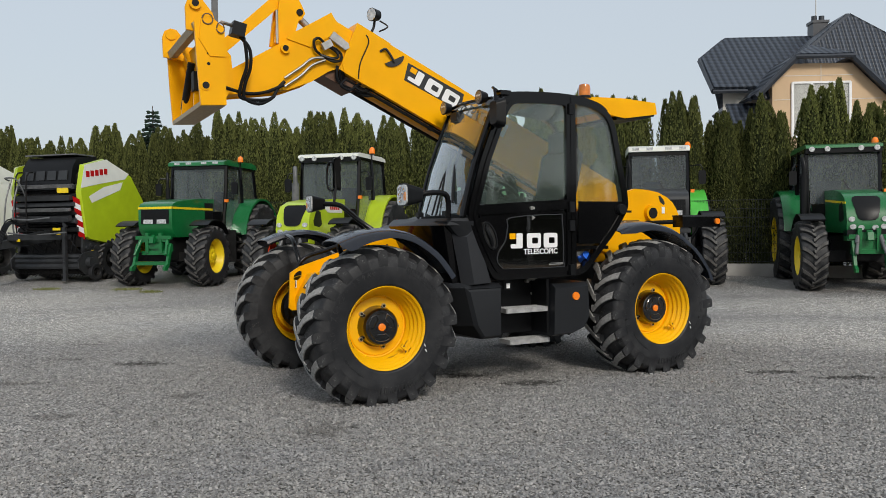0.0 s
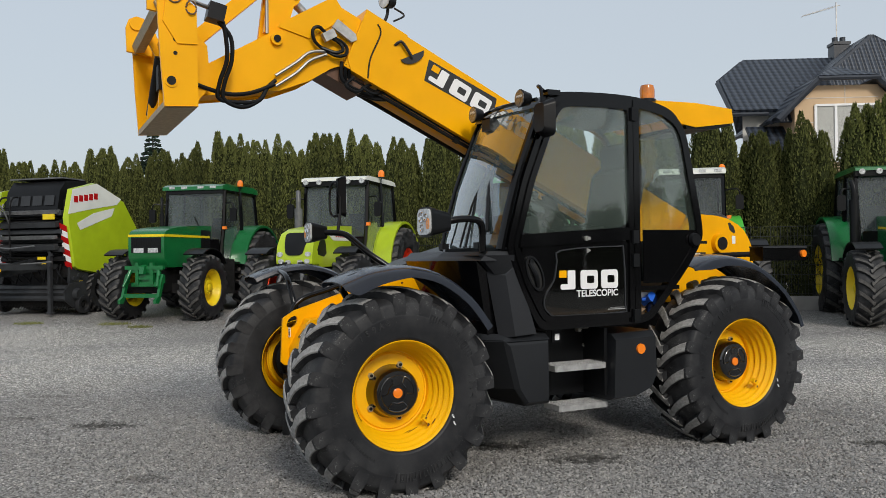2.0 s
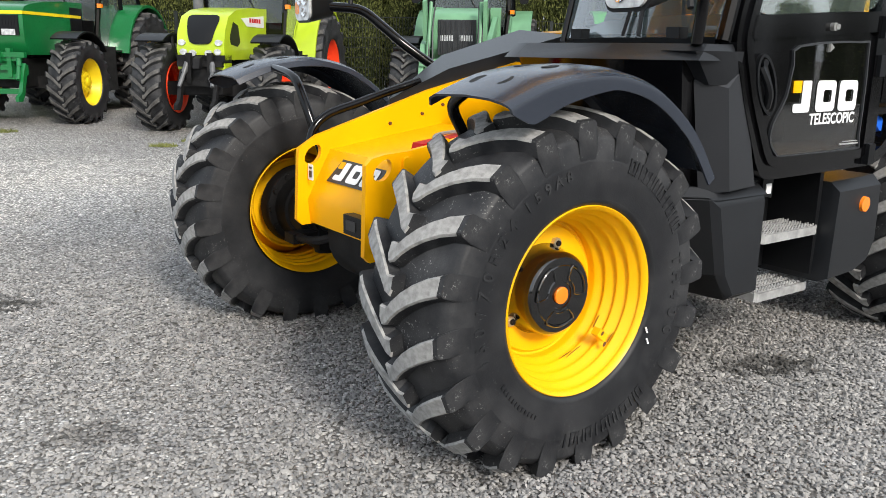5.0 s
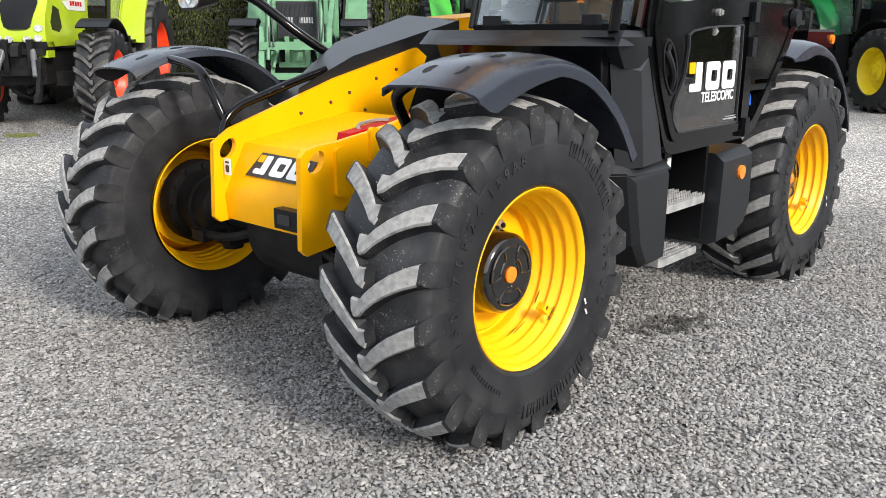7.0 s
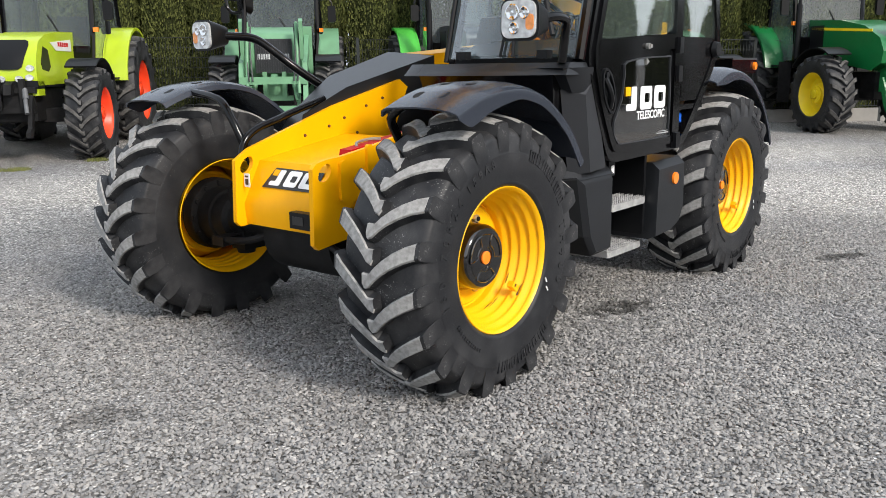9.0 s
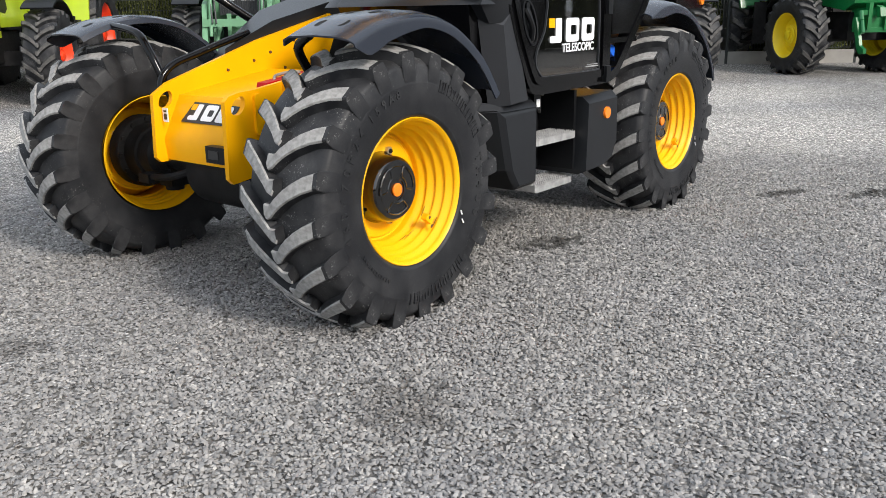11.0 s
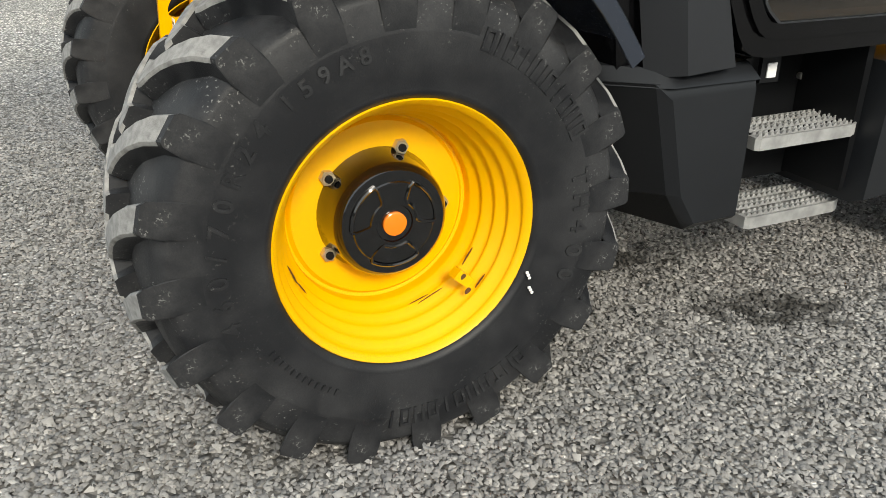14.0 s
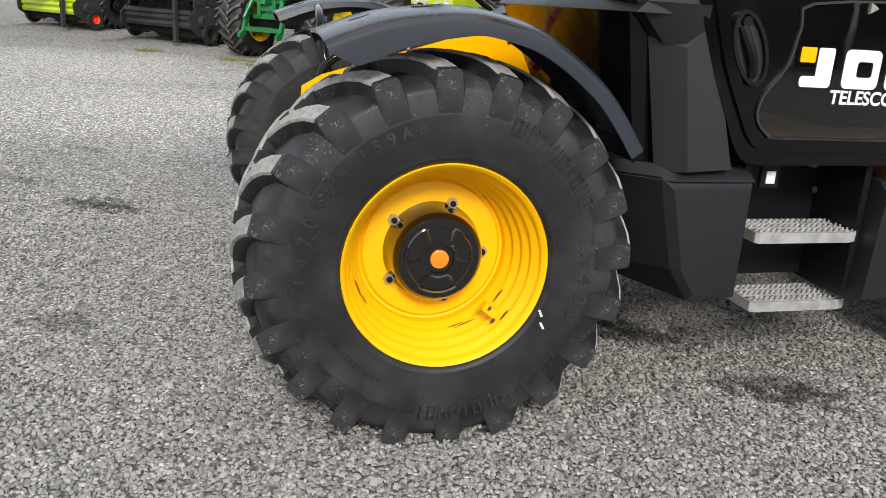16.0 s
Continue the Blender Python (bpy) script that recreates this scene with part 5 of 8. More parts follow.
            for e in (0.0, 0.024):
                for j in range(17):
                    xx = x0 + 0.014 + j * (x1 - x0 - 0.03) / 17
                    prism(bm, [(xx, z), (xx + 0.016, z), (xx + 0.012, z + 0.009), (xx + 0.004, z + 0.009)], yy + e, yy + e + 0.004)
        for k in range(3):
            xx = x0 + 0.08 + k * 0.125
            box(bm, xx, xx + 0.016, y0 + 0.008, y1 - 0.02, z - 0.02, z - 0.007)
        part("step", bm, GALV, root, "galvanised serrated step")
    bm = bmesh.new()
    box(bm, 1.588, 1.622, 1.0, 1.004, 0.84, 0.882)
    part("small_label", bm, WHITE, root)
    bm = bmesh.new()
    cyl(bm, (1.215, 0.76, 0.765), (1.215, 0.775, 0.765), 0.012, n=10)
    cyl(bm, (1.27, 0.8, 0.9), (1.2, 0.82, 0.9), 0.018, n=8)
    cyl(bm, (1.3, 0.8, 0.88), (1.3, 0.84, 0.88), 0.016, n=6)
    part("step_bolt", bm, STEEL, root, stuff=True)

    # rear tower and light box
    bm = bmesh.new()
    tower = [(0.25, 1.15), (0.0, 1.4), (-0.25, 1.7), (-0.365, 1.733), (-0.55, 1.722), (-0.678, 1.699), (-0.798, 1.648), (-0.87, 1.598), (-0.92, 1.535), (-0.955, 1.47), (-0.974, 1.4), (-0.98, 1.15), (-0.6, 0.95)]
    prism(bm, tower, 0.25, 0.3)
    prism(bm, tower, -0.4, -0.35)
    box(bm, -0.9, 0.1, -0.37, 0.27, 1.0, 1.2)
    bevel(bm, 0.01)
    tw = part("rear_tower", bm, YELLOW, root, "yellow rear boom support")
    bm = bmesh.new()
    cyl(bm, (-0.566, 0.29, 1.484), (-0.566, 0.345, 1.484), 0.085, 0.08, n=24)
    part("pivot_boss", bm, YELLOW, tw)
    bm = bmesh.new()
    cyl(bm, (-0.566, 0.34, 1.484), (-0.566, 0.352, 1.484), 0.055, n=20)
    part("pivot_pin", bm, DARKMETAL, tw)
    bm = bmesh.new()
    prism(bm, [(-0.68, 1.66), (-0.7, 1.665), (-0.745, 1.63), (-0.765, 1.585), (-0.75, 1.57), (-0.7, 1.6)], 0.299, 0.303)
    part("tower_slot", bm, DECALBLACK, tw)
    bm = bmesh.new()
    prism(bm, rounded(-0.765, -0.725, 1.48, 1.55, 0.006), 0.299, 0.302)
    part("small_label", bm, WHITE, tw)
    bm = bmesh.new()
    prism(bm, [(-0.08, 1.41), (-0.415, 1.41), (-0.415, 1.33), (-0.08, 1.33)], 0.299, 0.302)
    md = part("model_decal", bm, DECALBLACK, tw)
    part("decal_lettering", lettering("531-70", 0.085, facing_left(-0.245, 0.303, 1.342), 0.0008), WHITE, md)
    bm = bmesh.new()
    tube(bm, [(-0.5, 0.3, 1.38), (-0.58, 0.42, 1.385), (-0.74, 0.57, 1.391)], 0.022, 10)
    cyl(bm, (-0.73, 0.58, 1.391), (-0.79, 0.6, 1.391), 0.045, n=14)
    part("rear_pipe", bm, DARKMETAL, root)
    bm = bmesh.new()
    box(bm, -1.0, -0.5, 0.7, 0.835, 1.335, 1.445)
    bevel(bm, 0.008)
    lb = part("rear_light_box", bm, BLACK, root, "black rear light box")
    bm = bmesh.new()
    box(bm, -1.005, -0.5, 0.695, 0.84, 1.437, 1.452)
    bevel(bm, 0.004)
    part("box_lid", bm, GREYPLASTIC, lb)
    bm = bmesh.new()
    cyl(bm, (-0.955, 0.83, 1.39), (-0.955, 0.852, 1.39), 0.032, 0.029, 20)
    part("tail_reflector", bm, ORANGE, lb)

    # lamps and mirrors
    def head_lamp(c, s):
        x, y, z = c
        bm = bmesh.new()
        prism(bm, rounded(y - 0.05, y + 0.05, z - 0.055, z + 0.055, 0.03), x - 0.13, x + 0.02, "yz", shrink=rounded(y - 0.098, y + 0.098, z - 0.09, z + 0.09, 0.045))
        bevel(bm, 0.012)
        h = part("head_lamp", bm, PLASTIC, root, "black head lamp on a bent arm")
        bm = bmesh.new()
        prism(bm, rounded(y - 0.086, y + 0.086, z - 0.078, z + 0.078, 0.038), x + 0.02, x + 0.032, "yz")
        bevel(bm, 0.004)
        part("lens", bm, LENS, h, "clear head lamp lens")
        for dy, dz, r in ((-0.028, 0.03, 0.036), (0.032, 0.026, 0.026), (-0.02, -0.036, 0.026)):
            bm = bmesh.new()
            lathe(bm, [(r, 0.0), (r, 0.004), (r * 0.86, 0.006), (r * 0.6, 0.0015), (r * 0.25, -0.002), (r * 0.22, 0.004), (0, 0.005)], 20)
            bm.transform(Matrix.Translation((x + 0.032, y + s * dy, z + dz)) @ Matrix.Rotation(radians(-90), 4, "Z"))
            part("reflector", bm, MIRROR, h, "chrome lamp reflector")
        bm = bmesh.new()
        prism(bm, rounded(y + s * 0.06 - 0.02, y + s * 0.06 + 0.02, z - 0.045, z + 0.02, 0.015), x + 0.03, x + 0.035, "yz")
        part("indicator", bm, surface_once("lamp_amber", (0.8, 0.28, 0.06)), h, "orange indicator lens")
    head_lamp((2.57, 1.06, 1.61), 1)
    bm = bmesh.new()
    tube(bm, [(2.46, 1.06, 1.61), (2.35, 1.08, 1.63), (2.23, 1.07, 1.62), (2.185, 1.04, 1.56), (2.175, 1.02, 1.43)], 0.022, 10)
    part("lamp_arm", bm, BLACK, root)
    head_lamp((2.56, -1.25, 1.62), -1)
    bm = bmesh.new()
    tube(bm, [(2.5, -1.24, 1.62), (2.42, -1.19, 1.617), (2.31, -1.1, 1.6), (2.22, -1.01, 1.51), (2.13, -0.93, 1.415), (1.9, -0.8, 1.235)], 0.026, 10)
    tube(bm, [(2.36, -1.14, 1.6), (2.33, -1.16, 1.8), (2.32, -1.17, 2.05)], 0.015, 8)
    tube(bm, [(2.32, -1.17, 2.04), (2.36, -1.24, 2.05), (2.38, -1.27, 1.98), (2.38, -1.27, 1.82), (2.36, -1.24, 1.76), (2.32, -1.17, 1.77)], 0.011, 8)
    part("lamp_arm", bm, BLACK, root)

    def mirror(c, w, h, name="wing_mirror"):
        x, y, z = c
        bm = bmesh.new()
        prism(bm, rounded(y - w / 2, y + w / 2, z - h / 2, z + h / 2, 0.04), x - 0.02, x + 0.05, "yz", shrink=rounded(y - w / 2 + 0.03, y + w / 2 - 0.03, z - h / 2 + 0.03, z + h / 2 - 0.03, 0.03))
        bevel(bm, 0.01)
        mm = part(name, bm, PLASTIC, root, "black wing mirror")
        bm = bmesh.new()
        prism(bm, rounded(y - w / 2 + 0.012, y + w / 2 - 0.012, z - h / 2 + 0.012, z + h / 2 - 0.012, 0.03), x - 0.026, x - 0.021, "yz")
        part("mirror_glass", bm, MIRROR, mm)
    mirror((1.78, 1.16, 2.275), 0.17, 0.24)
    mirror((2.3, -1.17, 1.93), 0.075, 0.36)
    bm = bmesh.new()
    tube(bm, [(1.8, 1.16, 2.35), (1.8, 1.14, 2.46), (1.78, 1.08, 2.49), (1.7, 1.05, 2.46)], 0.012, 8)
    tube(bm, [(1.74, 0.2, 2.41), (1.8, 0.6, 2.425), (1.78, 1.06, 2.41)], 0.014, 8)
    box(bm, 1.62, 1.72, 1.02, 1.1, 2.44, 2.475)
    part("lamp_rail", bm, BLACK, root)
    for x, y, z in ((1.85, 1.0, 2.42), (1.83, 0.34, 2.42)):
        bm = bmesh.new()
        cyl(bm, (x - 0.05, y, z), (x + 0.02, y, z), 0.04, 0.06, 20)
        l = part("work_lamp", bm, PLASTIC, root, "round black work lamp")
        bm = bmesh.new()
        cyl(bm, (x + 0.02, y, z), (x + 0.026, y, z), 0.053, n=20)
        part("lens", bm, WORKLENS, l)
        for q in (-0.024, 0.0, 0.024):
            bm = bmesh.new()
            cyl(bm, (x + 0.026, y + q, z + 0.012), (x + 0.03, y + q, z + 0.012), 0.0105, 0.008, n=12)
            part("lamp_bulb", bm, LENS, l)
    bm = bmesh.new()
    box(bm, 1.76, 1.84, 0.45, 0.56, 2.28, 2.36)
    bevel(bm, 0.02)
    part("inner_mirror", bm, PLASTIC, root)
    boom(root)
    return root


ONCE = {}


def surface_once(name, color, rough=0.25):
    if name not in ONCE:
        ONCE[name] = surface(name, color, rough, var=0.15, scale=40, coat=0.5 if rough < 0.5 else 0.0)
    return ONCE[name]


def brand_blocks(m, w, h, parent, slant, square):
    """Plain white blocks where the maker's mark stands, with a small yellow square."""
    spans = ((0.0, 0.27), (0.34, 0.64), (0.70, 1.0))
    for k, (a, b) in enumerate(spans):
        bm = bmesh.new()
        if k == 0:
            prism(bm, rounded(w * 0.0, w * 0.25, 0, h * 0.28, h * 0.1), 0, 0.002, "xy")
            prism(bm, rounded(w * 0.12, w * 0.25, h * 0.1, h, h * 0.06), 0.0001, 0.0021, "xy")
        else:
            o = rounded(w * a, w * b, 0, h, h * 0.16)
            i = rounded(w * (a + 0.11), w * (b - 0.06), h * 0.3, h * 0.7, h * 0.08)
            ring(bm, o, i, 0, 0.002)
            bm.transform(Matrix(((1, 0, 0, 0), (0, 0, 1, 0), (0, 1, 0, 0), (0, 0, 0, 1))))
        for v in bm.verts:
            v.co.x += slant * v.co.y
        bm.transform(m)
        part("mark_block", bm, WHITE, parent)
    bm = bmesh.new()
    y0, y1 = (h * 0.62, h * 1.0)
    prism(bm, rounded(-w * 0.02, w * 0.1, y0, y1, h * 0.03), 0, 0.0025, "xy")
    for v in bm.verts:
        v.co.x += slant * v.co.y
    bm.transform(m)
    part("mark_square", bm, square, parent)


def boom(root):
    """Boom box, its inner section, gooseneck, crosslink, carriage and hoses."""
    ang = math.atan(0.478)
    ca, sa = math.cos(ang), math.sin(ang)

    def bp(s, h):
        """s metres back from the boom's mouth, h above its axis."""
        return (2.66 - s * ca - h * sa, 2.935 - s * sa + h * ca)

    def quad(s0, s1, h0, h1):
        return [bp(s0, h0), bp(s1, h0), bp(s1, h1), bp(s0, h1)]
    Y0, Y1 = CY - 0.18, CY + 0.18
    bm = bmesh.new()
    prism(bm, quad(0.0, 3.25, -0.22, 0.22), Y0, Y1)
    bevel(bm, 0.025, 2)
    part("boom_outer", bm, YELLOW, root, "yellow painted boom box section")
    bm = bmesh.new()
    prism(bm, [bp(0.0, -0.16), bp(0.06, -0.226), bp(0.33, -0.226), bp(0.33, 0.226), bp(-0.02, 0.226)], Y0 - 0.008, Y1 + 0.008)
    bevel(bm, 0.012, 2)
    part("boom_collar", bm, YELLOW, root)
    bm = bmesh.new()
    prism(bm, quad(-0.24, 0.3, -0.19, 0.15), CY - 0.15, CY + 0.15)
    bevel(bm, 0.015, 2)
    part("boom_inner", bm, YELLOW, root)
    bm = bmesh.new()
    prism(bm, quad(-0.1, 0.2, -0.325, -0.18), CY - 0.13, CY + 0.13)
    bevel(bm, 0.012, 1)
    part("boom_underside", bm, surface_once("brown_primer", (0.11, 0.05, 0.025), 0.55), root, "brown primer inner boom shoe")
    for y in (CY + 0.12, CY - 0.1):
        pipes("boom_pipe", [[(bp(v, h)[0], y, bp(v, h)[1]) for v, h in ((0.05, -0.26), (0.4, -0.25), (1.4, -0.248), (2.6, -0.245))]], 0.014, DARKMETAL, root)
    for v in (0.3, 1.0, 1.7):
        bm = bmesh.new()
        prism(bm, quad(v, v + 0.04, -0.265, -0.215), CY + 0.1, CY + 0.14)
        part("pipe_clamp", bm, DARKMETAL, root)
    for k in range(3):
        pipes("mouth_hose", [[(bp(-0.02 + 0.03 * k, -0.2)[0], CY + 0.17, bp(-0.02 + 0.03 * k, -0.2)[1]), (bp(0.04 + 0.05 * k, -0.31)[0], CY + 0.16 - 0.03 * k, bp(0.04 + 0.05 * k, -0.31)[1]), (bp(0.22 + 0.04 * k, -0.3)[0], CY + 0.12, bp(0.22 + 0.04 * k, -0.3)[1]), (bp(0.4, -0.25)[0], CY + 0.1, bp(0.4, -0.25)[1])]], 0.013, PLASTIC, root)
    # lift ram below the boom
    bm = bmesh.new()
    a, b = bp(2.0, -0.2), (0.75, 1.15)
    cyl(bm, (a[0], CY, a[1]), (b[0], CY, b[1]), 0.06, n=16)
    part("lift_ram", bm, DARKMETAL, root)
    # side decal
    bm = bmesh.new()
    prism(bm, [bp(0.58, 0.0), bp(1.2, 0.025), bp(1.17, 0.185), bp(0.55, 0.16)], Y1, Y1 + 0.003)
    dec = part("boom_decal", bm, DECALBLACK, root, "black decal with white blocks")
    p = bp(0.6, 0.02)
    brand_blocks(facing_left(p[0], Y1 + 0.005, p[1], -ang), 0.54, 0.125, dec, 0.05, YELLOW)
    for k in range(3):
        bm = bmesh.new()
        o = [bp(1.24 + 0.17 * k + x, z + 0.02) for x, z in rounded(0, 0.14, 0, 0.13, 0.02)]
        i = [bp(1.24 + 0.17 * k + x, z + 0.02) for x, z in rounded(0.04, 0.1, 0.04, 0.09, 0.015)]
        ring(bm, o, i, Y1 + 0.001, Y1 + 0.004)
        part("mark_block", bm, LIMEWHITE, dec)
    # boom angle pointer
    bm = bmesh.new()
    # half disc under its own hanging arm
    a0 = math.atan2(0.083, -0.178)
    c0, s0 = math.cos(a0), math.sin(a0)
    prism(bm, [(2.234 + 0.1 * u * c0 - 0.058 * v * s0, 2.858 + 0.1 * u * s0 + 0.058 * v * c0) for u, v in [(math.cos(k * math.pi / 10), math.sin(k * math.pi / 10)) for k in range(11)]], Y1 + 0.008, Y1 + 0.014)
    tube(bm, [(2.37, Y1 + 0.01, 2.915), (2.335, Y1 + 0.03, 2.94), (2.3, Y1 + 0.03, 2.915), (2.235, Y1 + 0.02, 2.83)], 0.011, 6)
    part("angle_pointer", bm, DECALBLACK, root)
    # gooseneck
    bm = bmesh.new()
    neck = [(2.8, 3.2), (2.72, 3.09), (2.62, 3.02), (2.66, 2.78), (2.84, 2.71), (3.0, 2.61), (3.2, 2.53), (3.74, 2.45), (3.77, 2.52), (3.7, 2.65), (3.4, 2.83), (3.15, 2.98), (2.95, 3.11)]
    for y in (CY - 0.16, CY + 0.135):
        prism(bm, neck, y, y + 0.025)
    prism(bm, [(2.8, 3.18), (3.12, 2.98), (3.68, 2.64), (3.74, 2.46), (3.2, 2.55), (2.84, 2.72), (2.68, 2.8), (2.66, 3.02)], CY - 0.135, CY + 0.135)
    bevel(bm, 0.008, 2)
    part("gooseneck", bm, YELLOW, root, "yellow boom head")
    bm = bmesh.new()
    prism(bm, [(2.81, 3.215), (3.2, 2.98), (3.21, 2.955), (3.0, 2.9), (2.75, 3.06)], CY + 0.16, CY + 0.172)
    bevel(bm, 0.004)
    part("head_gusset", bm, YELLOW, root)
    bm = bmesh.new()
    cyl(bm, (3.225, CY + 0.16, 2.87), (3.225, CY + 0.19, 2.87), 0.042, n=20)
    part("pin_boss", bm, YELLOW, root)
    for x, z, y, r in ((3.225, 2.87, CY + 0.19, 0.024), (3.163, 3.385, CY + 0.1, 0.032), (3.07, 3.205, CY + 0.1, 0.028)):
        bm = bmesh.new()
        cyl(bm, (x, y - 0.05, z), (x, y + 0.008, z), r, n=16)
        part("link_pin", bm, DARKMETAL, root)
    bm = bmesh.new()
    prism(bm, [(2.84, 2.99), (2.7, 2.9), (2.66, 2.92), (2.67, 2.96), (2.8, 3.05)], CY + 0.172, CY + 0.2)
    bevel(bm, 0.006)
    part("hose_bracket", bm, GALV, root, "pale worn hose bracket")
    # crosslink tower
    bm = bmesh.new()
    link = [(3.29, 2.93), (3.245, 3.27), (3.215, 3.41), (3.17, 3.44), (3.12, 3.41), (3.1, 3.36), (3.04, 3.25), (3.02, 3.2), (3.05, 3.15), (3.08, 3.13), (3.12, 3.0), (3.12, 2.9)]
    for y in (CY - 0.09, CY + 0.06):
        prism(bm, link, y, y + 0.035)
    bevel(bm, 0.006)
    part("crosslink", bm, YELLOW, root, "yellow crosslink plates")
    bm = bmesh.new()
    prism(bm, [(3.19, 3.42), (3.14, 3.33), (3.69, 2.82), (3.74, 2.9)], CY - 0.05, CY + 0.05)
    bevel(bm, 0.012)
    part("tie_bar", bm, YELLOW, root)
    bm = bmesh.new()
    cyl(bm, (3.07, CY, 3.2), (2.9, CY, 3.05), 0.032, n=14)
    part("ram_rod", bm, STEEL, root, "bright steel ram rod")
    bm = bmesh.new()
    cyl(bm, (3.27, CY + 0.1, 3.2), (3.27, CY + 0.1, 2.92), 0.012, n=8)
    part("guide_rod", bm, STEEL, root)
    # carriage
    car = empty_part("carriage", root, "yellow attachment carriage")
    low = [(4.05, 2.91), (4.01, 2.955), (3.93, 2.955), (3.83, 2.88), (3.822, 2.3), (4.012, 2.288), (4.035, 2.6)]
    lug = [(4.095, 2.86), (4.1, 3.03), (4.08, 3.085), (4.03, 3.11), (3.98, 3.1), (3.9, 3.0), (3.87, 2.9), (3.87, 2.83)]
    for s in (1, -1):
        cyy = CY + s * 0.61
        bm = bmesh.new()
        prism(bm, low, cyy - 0.016, cyy + 0.016)
        bevel(bm, 0.006)
        part("side_plate", bm, YELLOW, car)
        bm = bmesh.new()
        prism(bm, lug, cyy - s * 0.07 - 0.015, cyy - s * 0.07 + 0.015)
        cyl(bm, (4.03, cyy - s * 0.1, 3.055), (4.03, cyy - s * 0.03, 3.055), 0.045, n=20)
        bevel(bm, 0.005)
        part("hook_plate", bm, YELLOW, car)
        for bx, b0, b1, bz, br in ((4.03, -0.03, -0.026, 3.055, 0.026), (3.974, 0.01, 0.028, 2.437, 0.026), (3.95, 0.012, 0.02, 2.6, 0.012), (3.95, 0.012, 0.02, 2.68, 0.012)):
            bm = bmesh.new()
            cyl(bm, (bx, cyy + s * b0, bz), (bx, cyy + s * b1, bz), br, n=16)
            part("plate_bore", bm, DARKMETAL, car)
        bm = bmesh.new()
        cyl(bm, (3.974, cyy + s * 0.012, 2.437), (3.974, cyy + s * 0.024, 2.437), 0.038, n=20)
        part("bore_ring", bm, YELLOW, car)
        bm = bmesh.new()
        prism(bm, [(4.0, 2.94), (3.83, 2.87), (3.826, 2.66), (3.94, 2.655), (4.02, 2.78)], cyy + s * 0.016, cyy + s * 0.026)
        bevel(bm, 0.004)
        part("wear_plate", bm, YELLOW, car)
    bm = bmesh.new()
    prism(bm, [(4.06, 2.9), (4.02, 2.94), (3.97, 2.93), (3.98, 2.86), (4.04, 2.85)], CY - 0.6, CY + 0.6)
    part("top_beam", bm, surface_once("worn_lip_steel", (0.42, 0.33, 0.2), 0.6), car, "worn brownish steel top beam")
    bm = bmesh.new()
    prism(bm, [(4.014, 2.284), (3.824, 2.296), (3.824, 2.33), (4.014, 2.32)], CY - 0.59, CY + 0.59)
    part("bottom_lip", bm, surface_once("worn_lip_steel", (0.42, 0.33, 0.2), 0.6), car, "worn brownish steel bottom lip")
    bm = bmesh.new()
    prism(bm, [(3.9, 2.32), (3.83, 2.32), (3.83, 2.55), (3.87, 2.55)], CY - 0.6, CY + 0.6)
    for y in (CY - 0.28, CY + 0.24):
        prism(bm, [(3.83, 2.3), (4.0, 2.3), (3.99, 2.45), (3.9, 2.6), (3.93, 2.75), (4.0, 2.9), (3.83, 2.9), (3.7, 2.75), (3.68, 2.5)], y, y + 0.03)
    prism(bm, [(3.93, 2.86), (3.83, 2.86), (3.83, 2.6), (3.86, 2.6)], CY - 0.6, CY + 0.6)
    bevel(bm, 0.006)
    part("cross_frame", bm, YELLOW, car)
    bm = bmesh.new()
    cyl(bm, (3.93, CY - 0.15, 2.75), (3.97, CY - 0.3, 2.38), 0.03, n=12)
    part("lock_ram", bm, DARKMETAL, car)
    bm = bmesh.new()
    box(bm, 3.93, 4.0, CY + 0.2, CY + 0.3, 2.45, 2.6)
    bevel(bm, 0.01, 1)
    part("lock_block", bm, DARKMETAL, car)
    bm = bmesh.new()
    prism(bm, rounded(3.855, 3.9, 2.92, 3.17, 0.02), CY + 0.52, CY + 0.54)
    part("lock_lever", bm, surface_once("dull_grey_steel_bar", (0.11, 0.11, 0.115), 0.55), car, "dull grey steel locking lever")
    bm = bmesh.new()
    rg = [(3.955 + 0.04 * math.cos(k * 0.6), CY + 0.64, 2.93 + 0.04 * math.sin(k * 0.6)) for k in range(11)]
    tube(bm, rg, 0.005, 6, 1)
    rg = [(3.86 + 0.03 * math.cos(k * 0.6), CY + 0.64 + 0.01 * math.sin(k), 2.87 + 0.04 * math.sin(k * 0.6)) for k in range(11)]
    tube(bm, rg, 0.005, 6, 1)
    part("pin_chain", bm, surface_once("rusty_ring", (0.13, 0.075, 0.04), 0.6), car, stuff=True)
    # couplings and hoses
    bm = bmesh.new()
    box(bm, 3.61, 3.715, CY + 0.3, CY + 0.41, 2.885, 2.99)
    bevel(bm, 0.012)
    bm.transform(Matrix.Translation((3.66, 0, 2.94)) @ Matrix.Rotation(radians(-12), 4, "Y") @ Matrix.Translation((-3.66, 0, -2.94)))
    cp = part("coupling_block", bm, PLASTIC, root, "black hose coupling block")
    bm = bmesh.new()
    tube(bm, [(3.71, CY + 0.36, 2.97), (3.77, CY + 0.4, 2.97), (3.82, CY + 0.5, 2.95)], 0.014, 8)
    part("coupling_tip", bm, STEEL, cp)
